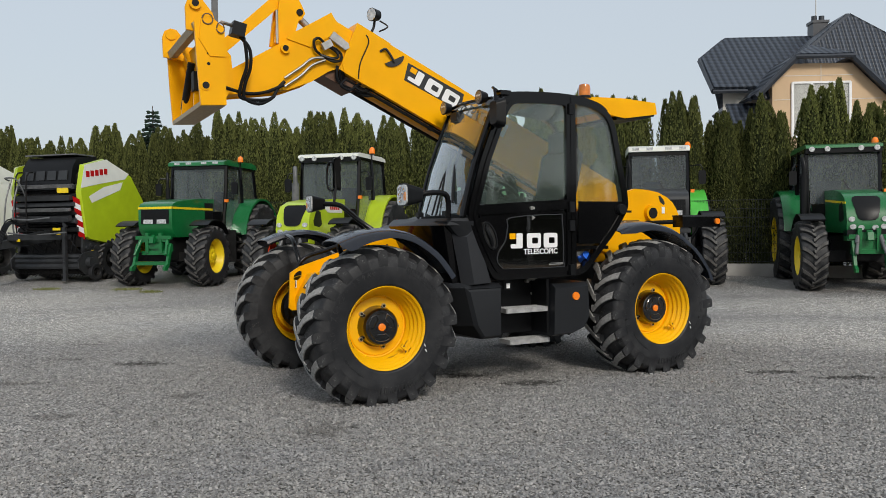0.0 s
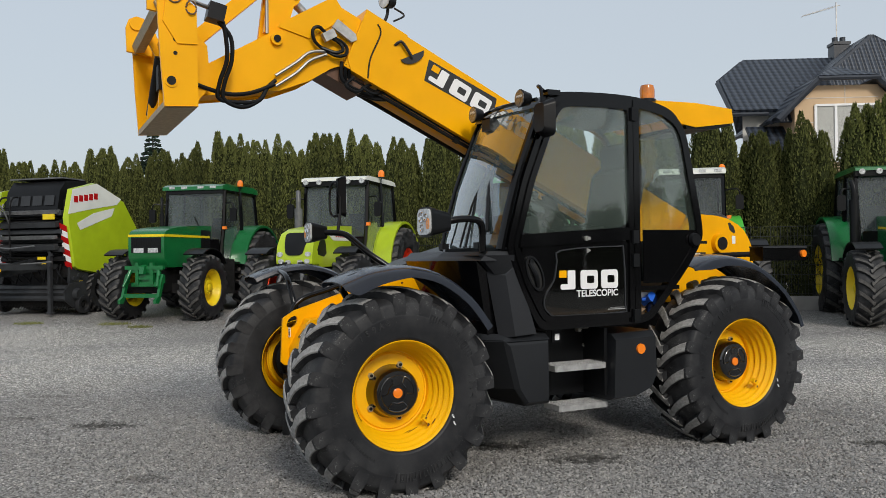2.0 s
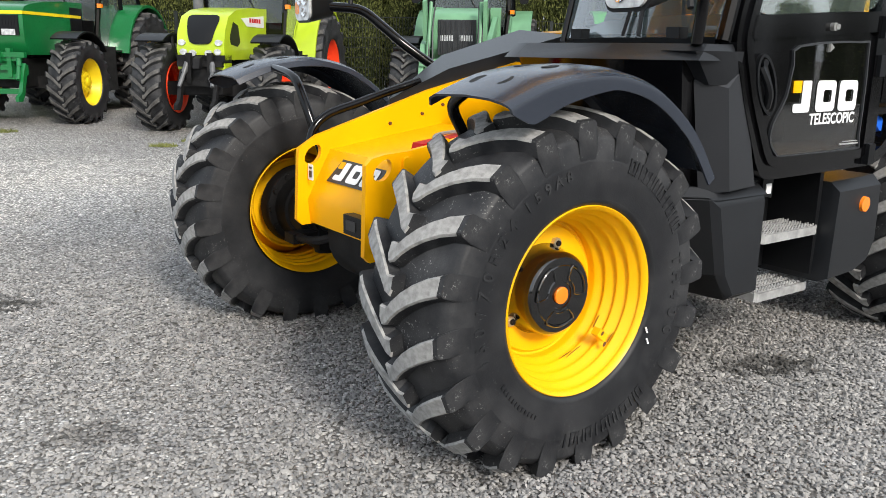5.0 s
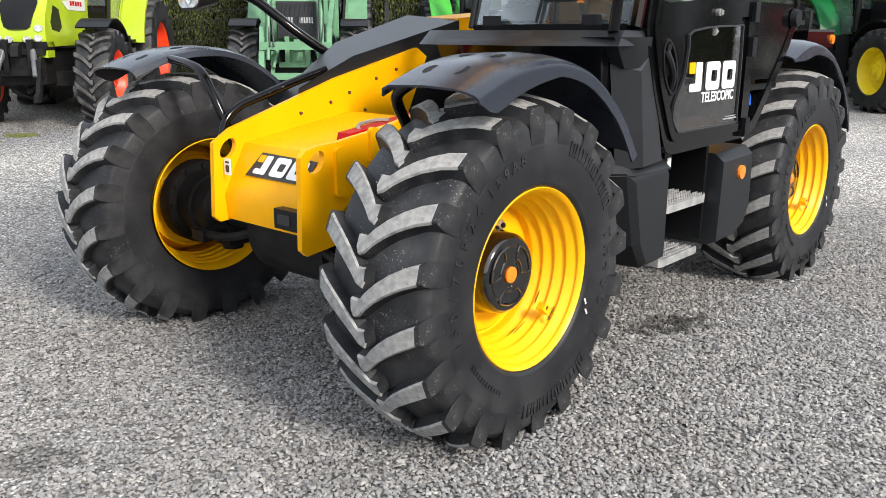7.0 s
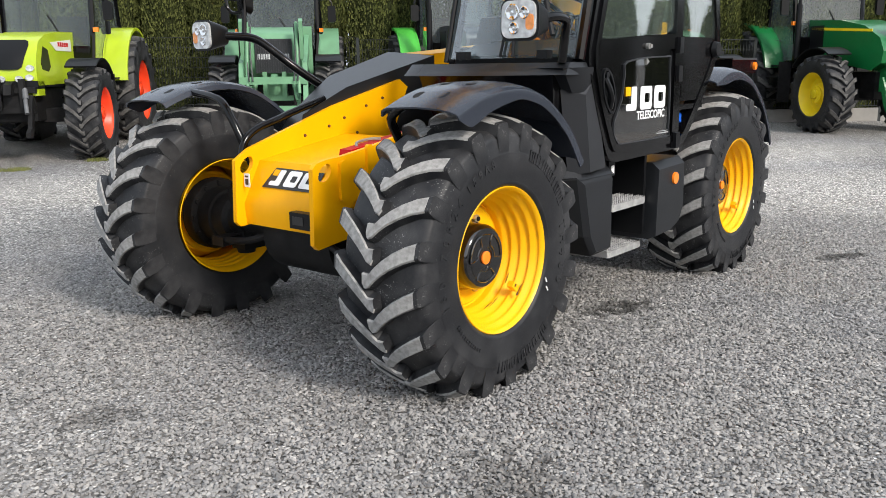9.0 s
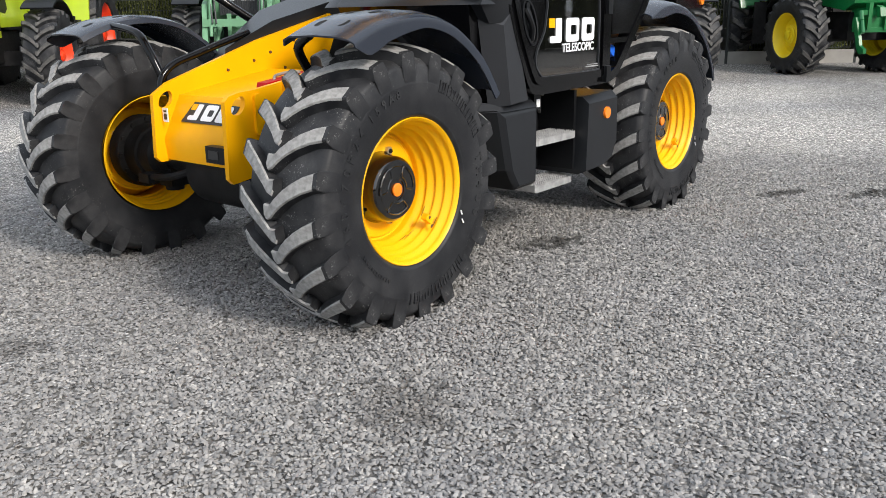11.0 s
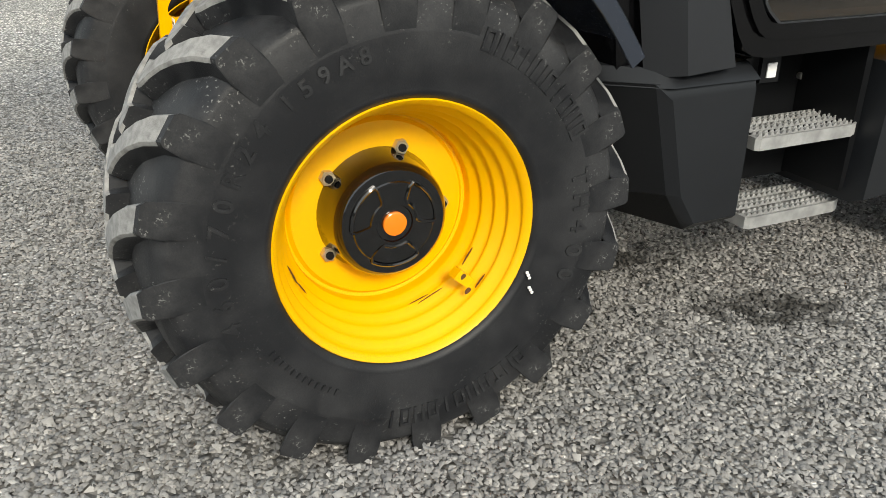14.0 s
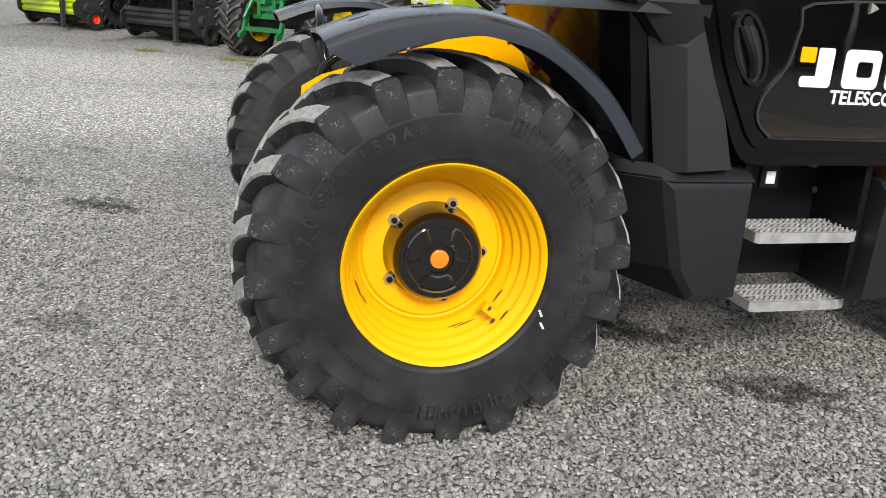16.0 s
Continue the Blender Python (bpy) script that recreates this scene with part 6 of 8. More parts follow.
    head = [[(3.65 - o, CY + 0.36, 2.89), (3.57 + o, CY + 0.35, 2.8), (3.56 + o, CY + 0.33, 2.66), (3.6 + o, CY + 0.3, 2.52), (3.6 + o, CY + 0.28, 2.42), (3.48, CY + 0.26, 2.38 + o), (3.36, CY + 0.23, 2.44), (3.3, CY + 0.2, 2.53), (3.24, CY + 0.19, 2.59)] for o in (0.0, 0.03)]
    pipes("hydraulic_hose", head + [[(3.84, CY + 0.3, 2.52), (3.7, CY + 0.27, 2.48), (3.55, CY + 0.25, 2.46), (3.4, CY + 0.22, 2.49), (3.25, CY + 0.2, 2.56)]], 0.014, PLASTIC, root, "black hydraulic hose", 10)
    bm = bmesh.new()
    box(bm, -0.045, 0.045, 0, 0.04, -0.03, 0.03)
    bevel(bm, 0.008)
    bm.transform(Matrix.Translation((2.87, CY + 0.19, 2.925)) @ Matrix.Rotation(radians(30), 4, "Y"))
    part("valve_block", bm, GALV, root, "bright zinc valve block")
    pipes("hydraulic_hose", [[(2.9, CY + 0.19, 2.83), (2.82, CY + 0.21, 2.79), (2.75, CY + 0.21, 2.805), (2.74, CY + 0.2, 2.86), (2.79, CY + 0.2, 2.9), (2.86, CY + 0.2, 2.92)],
                             [(2.92, CY + 0.19, 2.84), (2.83, CY + 0.22, 2.81), (2.775, CY + 0.22, 2.83), (2.78, CY + 0.2, 2.875), (2.84, CY + 0.2, 2.91)],
                             [(2.89, CY + 0.2, 2.94), (2.94, CY + 0.21, 2.975), (2.985, CY + 0.21, 2.95), (2.97, CY + 0.2, 2.88), (2.92, CY + 0.19, 2.84)],
                             [(2.68, CY + 0.17, 2.66), (2.74, CY + 0.18, 2.6), (2.66, CY + 0.18, 2.56), (2.56, CY + 0.15, 2.62), (2.48, CY + 0.1, 2.64)],
                             [(2.62, CY + 0.17, 2.6), (2.54, CY + 0.17, 2.56), (2.44, CY + 0.13, 2.58), (2.3, CY + 0.12, 2.52), (1.9, CY + 0.12, 2.33), (1.3, CY + 0.12, 2.04)]], 0.012, PLASTIC, root, "thin black hydraulic hose")
    pipes("steel_pipe", [[(3.24, CY + 0.19, 2.62 + z), (3.1, CY + 0.19, 2.72 + z), (3.0, CY + 0.19, 2.8 + z * 0.8), (2.88, CY + 0.19, 2.82 + z * 0.3)] for z in (0.0, -0.07)], 0.011, STEEL, root, "bright steel hydraulic pipe")
    bm = bmesh.new()
    tube(bm, [(2.5, Y1 + 0.01, 3.05), (2.48, Y1 + 0.012, 2.98), (2.56, Y1 + 0.012, 2.8), (2.58, Y1 + 0.012, 2.66)], 0.006, 6)
    part("cable", bm, PLASTIC, root)
    # lamp on the boom
    bm = bmesh.new()
    cyl(bm, (2.33, 0.0, 3.27), (2.4, 0.03, 3.265), 0.048, 0.06, 20)
    tube(bm, [(2.36, 0.0, 3.22), (2.37, 0.0, 3.16), (2.4, 0.0, 3.1)], 0.012, 8)
    tube(bm, [(2.32, 0.02, 3.22), (2.25, 0.04, 3.17), (2.33, 0.03, 3.12)], 0.008, 6)
    l = part("boom_lamp", bm, PLASTIC, root, "round work lamp on the boom")
    bm = bmesh.new()
    cyl(bm, (2.4, 0.03, 3.265), (2.406, 0.032, 3.265), 0.054, n=20)
    part("lens", bm, LENS, l)


def empty_part(name, parent, label=""):
    ob = new(name)
    ob.parent = parent
    if label:
        ob["label"] = label
    return ob


# ---- ground ----
def rise(y):
    """The yard climbs gently towards the hedge."""
    t = min(max(y - 10.5, 0), 12.5)
    return 0.0029 * t * t


def ground():
    xs = sorted({*(round(-9 + 0.75 * i, 3) for i in range(25)), *(s * v for s in (1, -1) for v in (10.5, 13, 16, 20, 26, 40, 80, 200, 600))})
    ys = sorted({*(round(-3 + 0.75 * i, 3) for i in range(37)), -600, -200, -80, -30, -12, -6, 26, 28, 32, 40, 60, 120, 300, 900})
    bm = bmesh.new()
    vs = [[bm.verts.new((x, y, rise(y) + 0.012 * noise.noise((x * 0.5, y * 0.5, 0)) * (1 if abs(x) < 12 else 0))) for x in xs] for y in ys]
    for a, b in zip(vs, vs[1:]):
        for i in range(len(xs) - 1):
            bm.faces.new((a[i], a[i + 1], b[i + 1], b[i]))
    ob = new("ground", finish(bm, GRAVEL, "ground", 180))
    tagged(ob, "grey crushed stone yard with dark damp patches", "ground", kind="structure")


def gravel():
    """Loose crushed stones lying on the sheet where the camera passes near."""
    rng = np.random.default_rng(7)
    n = int(14.5 * 11.5 * 6300)
    P = np.stack([rng.uniform(-7.3, 7.2, n), rng.uniform(2.8, 14.3, n)], 1)
    # thins out evenly away from the machine, so that the loose stones have no edge
    d = np.hypot((P[:, 0] + 0.1) / 6.3, (P[:, 1] - 6.0) / 7.0)
    P = P[rng.random(n) < np.clip(1.35 - d * 1.35, 0, 1) * np.clip((P[:, 1] - 2.8) / 1.9, 0, 1)]
    n = len(P)
    size = rng.uniform(0.0056, 0.0102, n) * np.where(rng.random(n) < 0.05, 1.4, 1.0)
    octa = np.array([[1, 0, 0], [-1, 0, 0], [0, 1, 0], [0, -1, 0], [0, 0, 1], [0, 0, -1]], float)
    V = octa[None] * rng.uniform(0.75, 1.25, (n, 6, 1)) + rng.normal(0, 0.22, (n, 6, 3))
    V *= (size[:, None] * rng.uniform(0.8, 1.3, (n, 3)))[:, None, :]
    q = rng.normal(size=(n, 4))
    q /= np.linalg.norm(q, axis=1, keepdims=True)
    w, x, y, z = q.T
    Rm = np.stack([np.stack([1 - 2 * (y * y + z * z), 2 * (x * y - z * w), 2 * (x * z + y * w)], -1),
                   np.stack([2 * (x * y + z * w), 1 - 2 * (x * x + z * z), 2 * (y * z - x * w)], -1),
                   np.stack([2 * (x * z - y * w), 2 * (y * z + x * w), 1 - 2 * (x * x + y * y)], -1)], 1)
    V = np.einsum("nij,nkj->nki", Rm, V)
    V[:, :, 2] *= 0.8
    V[:, :, 0] += P[:, 0:1]
    V[:, :, 1] += P[:, 1:2]
    V[:, :, 2] += np.array([rise(v) for v in P[:, 1]])[:, None] + (rng.uniform(-0.003, 0.010, n))[:, None]
    tris = np.array([(0, 2, 4), (2, 1, 4), (1, 3, 4), (3, 0, 4), (2, 0, 5), (1, 2, 5), (3, 1, 5), (0, 3, 5)])
    # the undersides lie in the bed
    A, B, C = (V[:, tris[:, k]] for k in range(3))
    up = np.cross(B - A, C - A)
    keep = (up[:, :, 2] > -0.12 * np.linalg.norm(up, axis=2)).reshape(-1)
    F = (tris[None] + 6 * np.arange(n)[:, None, None]).reshape(-1, 3)[keep].reshape(-1)
    count = int(keep.sum())
    me = bpy.data.meshes.new("loose_gravel")
    me.vertices.add(n * 6)
    me.vertices.foreach_set("co", V.reshape(-1))
    me.loops.add(len(F))
    me.loops.foreach_set("vertex_index", F)
    me.polygons.add(count)
    me.polygons.foreach_set("loop_start", np.arange(count) * 3)
    me.update(calc_edges=True)
    me.materials.append(STONES)
    tagged(new("loose_gravel", me), "loose angular grey crushed stones", "gravel", kind="stuff")


# ---- tractors ----
BALERGREY = surface("dull_grey_steel", (0.026, 0.028, 0.031), 0.5, var=0.3, scale=6, bump=0.3, spec=0.4)
BALERSTEEL = surface("worn_grey_tube", (0.11, 0.114, 0.118), 0.4, var=0.3, scale=8, bump=0.2)
SHARED = {}


def shared(key, make):
    if key not in SHARED:
        SHARED[key] = make()
    return SHARED[key]


def tractor_wheel(root, x, y, side, R, W, rim, rim_mat, rim_label, key):
    tm = shared(("tyre", R, W), lambda: tyre_mesh(R, W, rim, 19, 0.05, 48, "tyre", 0.24, DULLTREAD))
    spin = 11 + 40 * x + 13 * side
    rm = shared(("rim", R, key), lambda: rim_mesh(rim + 0.012, 0.17, "wheel", rim_mat, True))
    w = part("wheel", rm, None, root, rim_label, pose(x, y + side * W * 0.42, R - 0.02) @ Matrix.Diagonal((1, side, 1, 1)))
    fit_tyre(w, tm, -W * 0.42, spin, "black rubber tyre with chevron tread")

    def disc():
        bm = bmesh.new()
        lathe(bm, [(rim * 0.42, -0.02), (rim * 0.42, 0.012), (rim * 0.38, 0.022), (rim * 0.2, 0.024), (rim * 0.19, 0.05), (rim * 0.15, 0.06), (0, 0.06)], 24)
        for k in range(8):
            a = 0.785 * k
            cyl(bm, (rim * 0.31 * math.cos(a), 0.02, rim * 0.31 * math.sin(a)), (rim * 0.31 * math.cos(a), 0.036, rim * 0.31 * math.sin(a)), 0.014, n=6)
        return finish(bm, rim_mat, "hub_disc")
    part("hub_disc", shared(("disc", rim, key), disc), None, w, "", (0, -0.088, 0))
    return w


def tractor(at, yaw, label, paint, roof_mat, rim_mat, rim_label, style, scale=1.0, loader=None, trim=None, group="parked tractors", cw=0.7, zt=2.82, hood_h=1.0):
    """Farm tractor; +x ahead, origin on the ground below the front axle."""
    x, y = at
    root = thing("tractor", pose(x, y, rise(y), 0, 0, yaw) @ Matrix.Scale(scale, 4), label, "tractor", group)
    fr, fw, rr, rw, wb, tr = 0.69, 0.48, 0.97, 0.58, 2.65, 0.9
    for s in (1, -1):
        tractor_wheel(root, 0, s * tr, s, fr, fw, 0.38, rim_mat, rim_label, rim_label)
        tractor_wheel(root, -wb, s * tr, s, rr, rw, 0.52, rim_mat, rim_label, rim_label)
    bm = bmesh.new()
    box(bm, -0.16, 0.16, -0.8, 0.8, 0.56, 0.76)
    box(bm, -wb - 0.3, 0.55, -0.28, 0.28, 0.6, 1.05)
    box(bm, -wb - 0.25, -wb + 0.25, -0.85, 0.85, 0.7, 1.0)
    box(bm, -1.9, -1.0, -0.55, 0.55, 0.5, 0.95)
    bevel(bm, 0.03, 1)
    part("chassis", bm, DARKMETAL, root, "dark steel chassis")
    nose = {"boxy": [(-1.35, 1.1), (-1.35, 2.0), (-0.6, 1.985), (0.1, 1.93), (0.42, 1.89), (0.58, 1.845), (0.64, 1.79), (0.665, 1.7), (0.668, 1.5), (0.66, 1.3), (0.5, 1.1)],
            "round": [(-1.35, 1.12), (-1.35, 2.1), (-0.5, 2.07), (0.1, 1.99), (0.42, 1.86), (0.58, 1.6), (0.64, 1.3), (0.6, 1.1)],
            "long": [(-1.35, 1.25), (-1.35, 2.02), (-0.4, 1.97), (0.3, 1.84), (0.72, 1.62), (0.84, 1.4), (0.8, 1.2), (0.55, 1.08), (-0.3, 1.2)]}[style]
    hw = {"boxy": 0.4, "round": 0.36, "long": 0.39}[style]
    bm = bmesh.new()
    prism(bm, nose, -hw, hw)
    bevel(bm, 0.03 if style == "boxy" else 0.12, 3)
    hood = part("hood", bm, paint, root, "painted engine hood", Matrix.Translation((0, 0, 1.1 * (1 - hood_h))) @ Matrix.Diagonal((1, 1, hood_h, 1)))
    xg = max(p[0] for p in nose)
    bm = bmesh.new()
    if loader:
        box(bm, xg - 0.02, xg + 0.012, -0.31, 0.31, 1.18, 1.74)
        for i in range(16):
            box(bm, xg + 0.012, xg + 0.03, -0.3 + 0.04 * i, -0.288 + 0.04 * i, 1.2, 1.72)
    elif style == "boxy":
        box(bm, xg - 0.02, xg + 0.012, -0.33, 0.33, 1.4, 1.71)
        for i in range(14):
            box(bm, xg + 0.01, xg + 0.018, -0.31 + 0.0477 * i, -0.3 + 0.0477 * i, 1.5, 1.7)
    else:
        # shield that follows the sloping nose
        rows = []
        for z, w in ((1.38, 0.12), (1.42, 0.17), (1.55, 0.2), (1.68, 0.225), (1.8, 0.245), (1.86, 0.235), (1.89, 0.19)):
            xn = 0.64 - 0.2 * (z - 1.3) if z < 1.6 else 0.58 - 0.615 * (z - 1.6)
            xn = xn + (xg - 0.64) + 0.035
            rows.append([bm.verts.new((xn - (0.02 if abs(v) > 0.9 else 0), v * w, z)) for v in (-1, -0.5, 0, 0.5, 1)])
        for ra, rb in zip(rows, rows[1:]):
            for i in range(4):
                bm.faces.new((ra[i], ra[i + 1], rb[i + 1], rb[i]))
        bmesh.ops.solidify(bm, geom=bm.faces[:], thickness=0.03)
    part("grille", bm, BALERGREY if loader else PLASTIC, hood, "black mesh grille")
    for s in (1, -1):
        bm = bmesh.new()
        if style == "round":
            for yy, zz in ((0.28, 1.4), (0.26, 1.24), (0.12, 1.22)):
                cyl(bm, (xg - 0.1, s * yy, zz), (xg + 0.015, s * yy, zz), 0.055, n=14)
        else:
            box(bm, xg - 0.03, xg + 0.02, s * 0.16 - 0.11, s * 0.16 + 0.11, 1.405, 1.495)
        part("head_light", bm, LENS, hood, "clear head light")
        bm = bmesh.new()
        if style == "round":
            prism(bm, [(0.36, 1.38), (0.4, 1.5), (0.24, 1.78), (0.04, 1.72), (-0.02, 1.42), (0.1, 1.34)], s * (hw - 0.002), s * (hw + 0.006))
        else:
            box(bm, -1.3, -0.86, s * hw - 0.003, s * hw + 0.005, 1.15, 1.9)
        part("side_vent", bm, PLASTIC, hood)
        if paint is JDGREEN:
            bm = bmesh.new()
            if style == "boxy":
                box(bm, -1.25, xg - 0.02, s * hw - 0.003, s * hw + 0.006, 1.725, 1.775)
            else:
                prism(bm, [(-1.25, 1.83), (0.5, 1.73), (0.5, 1.775), (-1.25, 1.88)], s * hw - 0.003, s * hw + 0.006)
            part("side_stripe", bm, JDYELLOW, hood, "yellow side stripe")
            if s > 0 and style == "boxy":
                bm = bmesh.new()
                box(bm, xg - 0.05, xg + 0.006, -hw - 0.006, hw + 0.006, 1.725, 1.775)
                part("front_stripe", bm, JDYELLOW, hood, "yellow stripe over the grille")
        elif style == "round":
            bm = bmesh.new()
            prism(bm, [(-1.15, 1.72), (-0.35, 1.72), (-0.1, 1.86), (-1.15, 1.95)], s * (hw - 0.003), s * (hw + 0.006))
            part("side_flash", bm, LIMEWHITE, hood, "white side flash")
            bm = bmesh.new()
            for k in range(5):
                box(bm, -0.98 + 0.11 * k, -0.9 + 0.11 * k, s * (hw + 0.003), s * (hw + 0.009), 1.8, 1.88)
            part("mark_block", bm, RED, hood)
    lw = 0.27 if style == "round" else 0.39
    # front linkage and weight
    bm = bmesh.new()
    link_mat = DARKMETAL if style == "round" and paint is not JDGREEN else paint
    box(bm, xg - 0.35, xg + 0.02, -0.2, 0.2, 0.72, 1.12)
    box(bm, xg - 0.02, xg + 0.07, -0.34, 0.34, 1.0, 1.08)
    box(bm, xg - 0.02, xg + 0.06, -0.3, 0.3, 0.72, 0.8)
    if style == "boxy" and not loader:
        box(bm, xg + 0.02, xg + 0.1, -0.42, 0.42, 1.06, 1.14)
        box(bm, xg + 0.14, xg + 0.22, -0.38, 0.38, 0.5, 0.58)
        box(bm, xg + 0.0, xg + 0.08, -0.2, 0.2, 0.86, 0.94)
    bevel(bm, 0.015, 1)
    lk = part("front_linkage", bm, link_mat, root, "front three point linkage")
    for s in (1, -1):
        bm = bmesh.new()
        prism(bm, [(xg + 0.0, 0.94), (xg + 0.07, 0.97), (xg + 0.14, 0.84), (xg + 0.25, 0.52), (xg + 0.36, 0.46), (xg + 0.36, 0.39), (xg + 0.25, 0.38), (xg + 0.18, 0.46), (xg + 0.06, 0.78), (xg, 0.8)], s * lw - 0.028, s * lw + 0.028)
        bevel(bm, 0.01, 1)
        part("linkage_arm", bm, link_mat, lk)
        bm = bmesh.new()
        cyl(bm, (xg + 0.07, s * (lw - 0.08), 1.02), (xg + 0.24, s * (lw - 0.02), 0.72), 0.03, n=10)
        cyl(bm, (xg + 0.05, s * (lw - 0.08), 1.06), (xg + 0.12, s * (lw - 0.055), 0.92), 0.042, n=10)
        part("linkage_ram", bm, BALERSTEEL if style == "round" else link_mat, lk)
        bm = bmesh.new()
        box(bm, xg + 0.0, xg + 0.09, s * 0.16 - 0.035, s * 0.16 + 0.035, 0.76, 1.2)
        bevel(bm, 0.01, 1)
        part("linkage_post", bm, link_mat, lk)
    bm = bmesh.new()
    prism(bm, [(xg + 0.06, 1.16), (xg + 0.16, 1.12), (xg + 0.2, 0.98), (xg + 0.12, 0.96), (xg + 0.04, 1.05)], -0.05, 0.05)
    part("top_link_hook", bm, link_mat, lk)
    if style == "round":
        bm = bmesh.new()
        box(bm, xg - 0.3, xg + 0.005, -0.36, 0.36, 1.06, 1.17)
        bevel(bm, 0.03, 2)
        part("bumper_strip", bm, PLASTIC, root)
        bm = bmesh.new()
        box(bm, xg - 0.28, xg - 0.01, -0.36, 0.36, 0.96, 1.055)
        bevel(bm, 0.03, 2)
        part("chin_panel", bm, paint, root)
    # cab
    x0, x1, zb = -wb - 0.4, -1.3, 1.25
    bm = bmesh.new()
    for s in (1, -1):
        for pts in ([(x1 + 0.02, s * 0.62, zb - 0.1), (x1 - 0.03, s * cw, 1.9), (x1 - 0.12, s * cw, zt)], [(x1 - 0.85, s * (cw + 0.04), zb), (x1 - 0.87, s * (cw + 0.05), 2.0), (x1 - 0.88, s * cw, zt)], [(x0 - 0.02, s * (cw + 0.02), zb + 0.3), (x0, s * (cw + 0.03), 2.0), (x0 + 0.1, s * cw, zt)]):
            tube(bm, pts, 0.045, 6, 2)
        box(bm, x0, x1 - 0.1, s * cw - 0.03, s * cw + 0.03, zt - 0.06, zt)
        box(bm, x0, x1, s * (cw - 0.02) - 0.03, s * (cw - 0.02) + 0.03, zb - 0.12, zb)
    box(bm, x1 - 0.14, x1 - 0.08, -cw, cw, zt - 0.08, zt)
    box(bm, x1 - 0.06, x1 + 0.02, -0.62, 0.62, zb - 0.2, 1.7)
    box(bm, x0, x0 + 0.06, -cw, cw, zb, 1.6)
    part("cab_frame", bm, BLACK, root, "black cab frame")
    bm = bmesh.new()
    rk = 0.55 if style == "round" else 0.8
    prism(bm, [(x1 + 0.06, zt), (x1 + 0.05, zt + 0.1 * rk), (x1 - 0.12, zt + 0.17 * rk), (x0 + 0.2, zt + 0.19 * rk), (x0 - 0.05, zt + 0.13 * rk), (x0 - 0.08, zt)], -cw - 0.035, cw + 0.035)
    bevel(bm, 0.04, 3)
    roof = part("cab_roof", bm, roof_mat, root, "painted cab roof")
    for s in (1, -1):
        for o in (0.2, 0.5):
            bm = bmesh.new()
            if style == "round":
                cyl(bm, (x1 + 0.0, s * (o + 0.12), zt - 0.02), (x1 + 0.075, s * (o + 0.12), zt - 0.02), 0.055, n=14)
            else:
                box(bm, x1 + 0.02, x1 + 0.065, s * o - 0.07, s * o + 0.07, zt + 0.03, zt + 0.085)
            part("roof_lamp", bm, LENS, roof, "roof work lamp")
    if style == "round":
        bm = bmesh.new()
        box(bm, x1 - 0.1, x1 + 0.03, -cw - 0.03, cw + 0.03, zt - 0.1, zt + 0.02)
        bevel(bm, 0.02, 1)
        part("lamp_bar", bm, PLASTIC, roof)
    bm = bmesh.new()
    bs = 1
    ball(bm, (x1 - 0.75, bs * (cw + 0.08), zt + 0.2), 0.066, 14, 1.1)
    cyl(bm, (x1 - 0.75, bs * (cw + 0.08), zt + 0.12), (x1 - 0.75, bs * (cw + 0.08), zt + 0.2), 0.07, n=14)
    bc = part("beacon", bm, ORANGE, root, "orange warning beacon")
    bm = bmesh.new()
    cyl(bm, (x1 - 0.75, bs * (cw + 0.06), zt - 0.05), (x1 - 0.75, bs * (cw + 0.08), zt + 0.12), 0.012, n=8)
    cyl(bm, (x1 - 0.75, bs * (cw + 0.08), zt + 0.1), (x1 - 0.75, bs * (cw + 0.08), zt + 0.125), 0.06, n=12)
    part("beacon_stem", bm, PLASTIC, bc, "black beacon stem")
    bm = bmesh.new()
    v = [bm.verts.new(p) for p in ((x1 + 0.01, -0.64, 1.62), (x1 + 0.01, 0.64, 1.62), (x1 - 0.1, cw - 0.03, zt - 0.05), (x1 - 0.1, 0.03 - cw, zt - 0.05))]
    bm.faces.new(v)
    g = part("windscreen", bm, FARGLASS, root, "cab windscreen")
    g.visible_shadow = False
    for s in (1, -1):
        bm = bmesh.new()
        for a, b, z0 in ((x1 - 0.02, x1 - 0.83, zb + 0.02), (x1 - 0.9, x0 + 0.03, zb + 0.35)):
            v = [bm.verts.new(p) for p in ((a, s * (cw + 0.01), z0), (b, s * (cw + 0.03), z0), (b, s * cw, zt - 0.05), (a - (0.1 if a > x1 - 0.5 else 0), s * cw, zt - 0.05))]
            bm.faces.new(v)
        g = part("side_window", bm, FARGLASS, root, "cab side window")
        g.visible_shadow = False
    bm = bmesh.new()
    box(bm, x0 + 0.15, x1 - 0.15, -0.7, 0.7, zb - 0.1, zb)
    prism(bm, rounded(x0 + 0.3, x0 + 0.85, 1.35, 1.6, 0.06), -0.27, 0.27)
    prism(bm, [(x0 + 0.3, 1.55), (x0 + 0.45, 1.6), (x0 + 0.36, 2.25), (x0 + 0.24, 2.25)], -0.25, 0.25)
    cyl(bm, (x1 - 0.25, 0, 1.3), (x1 - 0.42, 0, 1.78), 0.04, n=8)
    tube(bm, [(x1 - 0.42 + 0.07 * math.cos(k * 0.5236), 0.2 * math.sin(k * 0.5236), 1.78 + 0.13 * math.cos(k * 0.5236)) for k in range(13)], 0.016, 6, 1)
    part("cab_interior", bm, SEATMAT, root, "dark seat and steering wheel")
    # fenders
    for s in (1, -1):
        bm = bmesh.new()
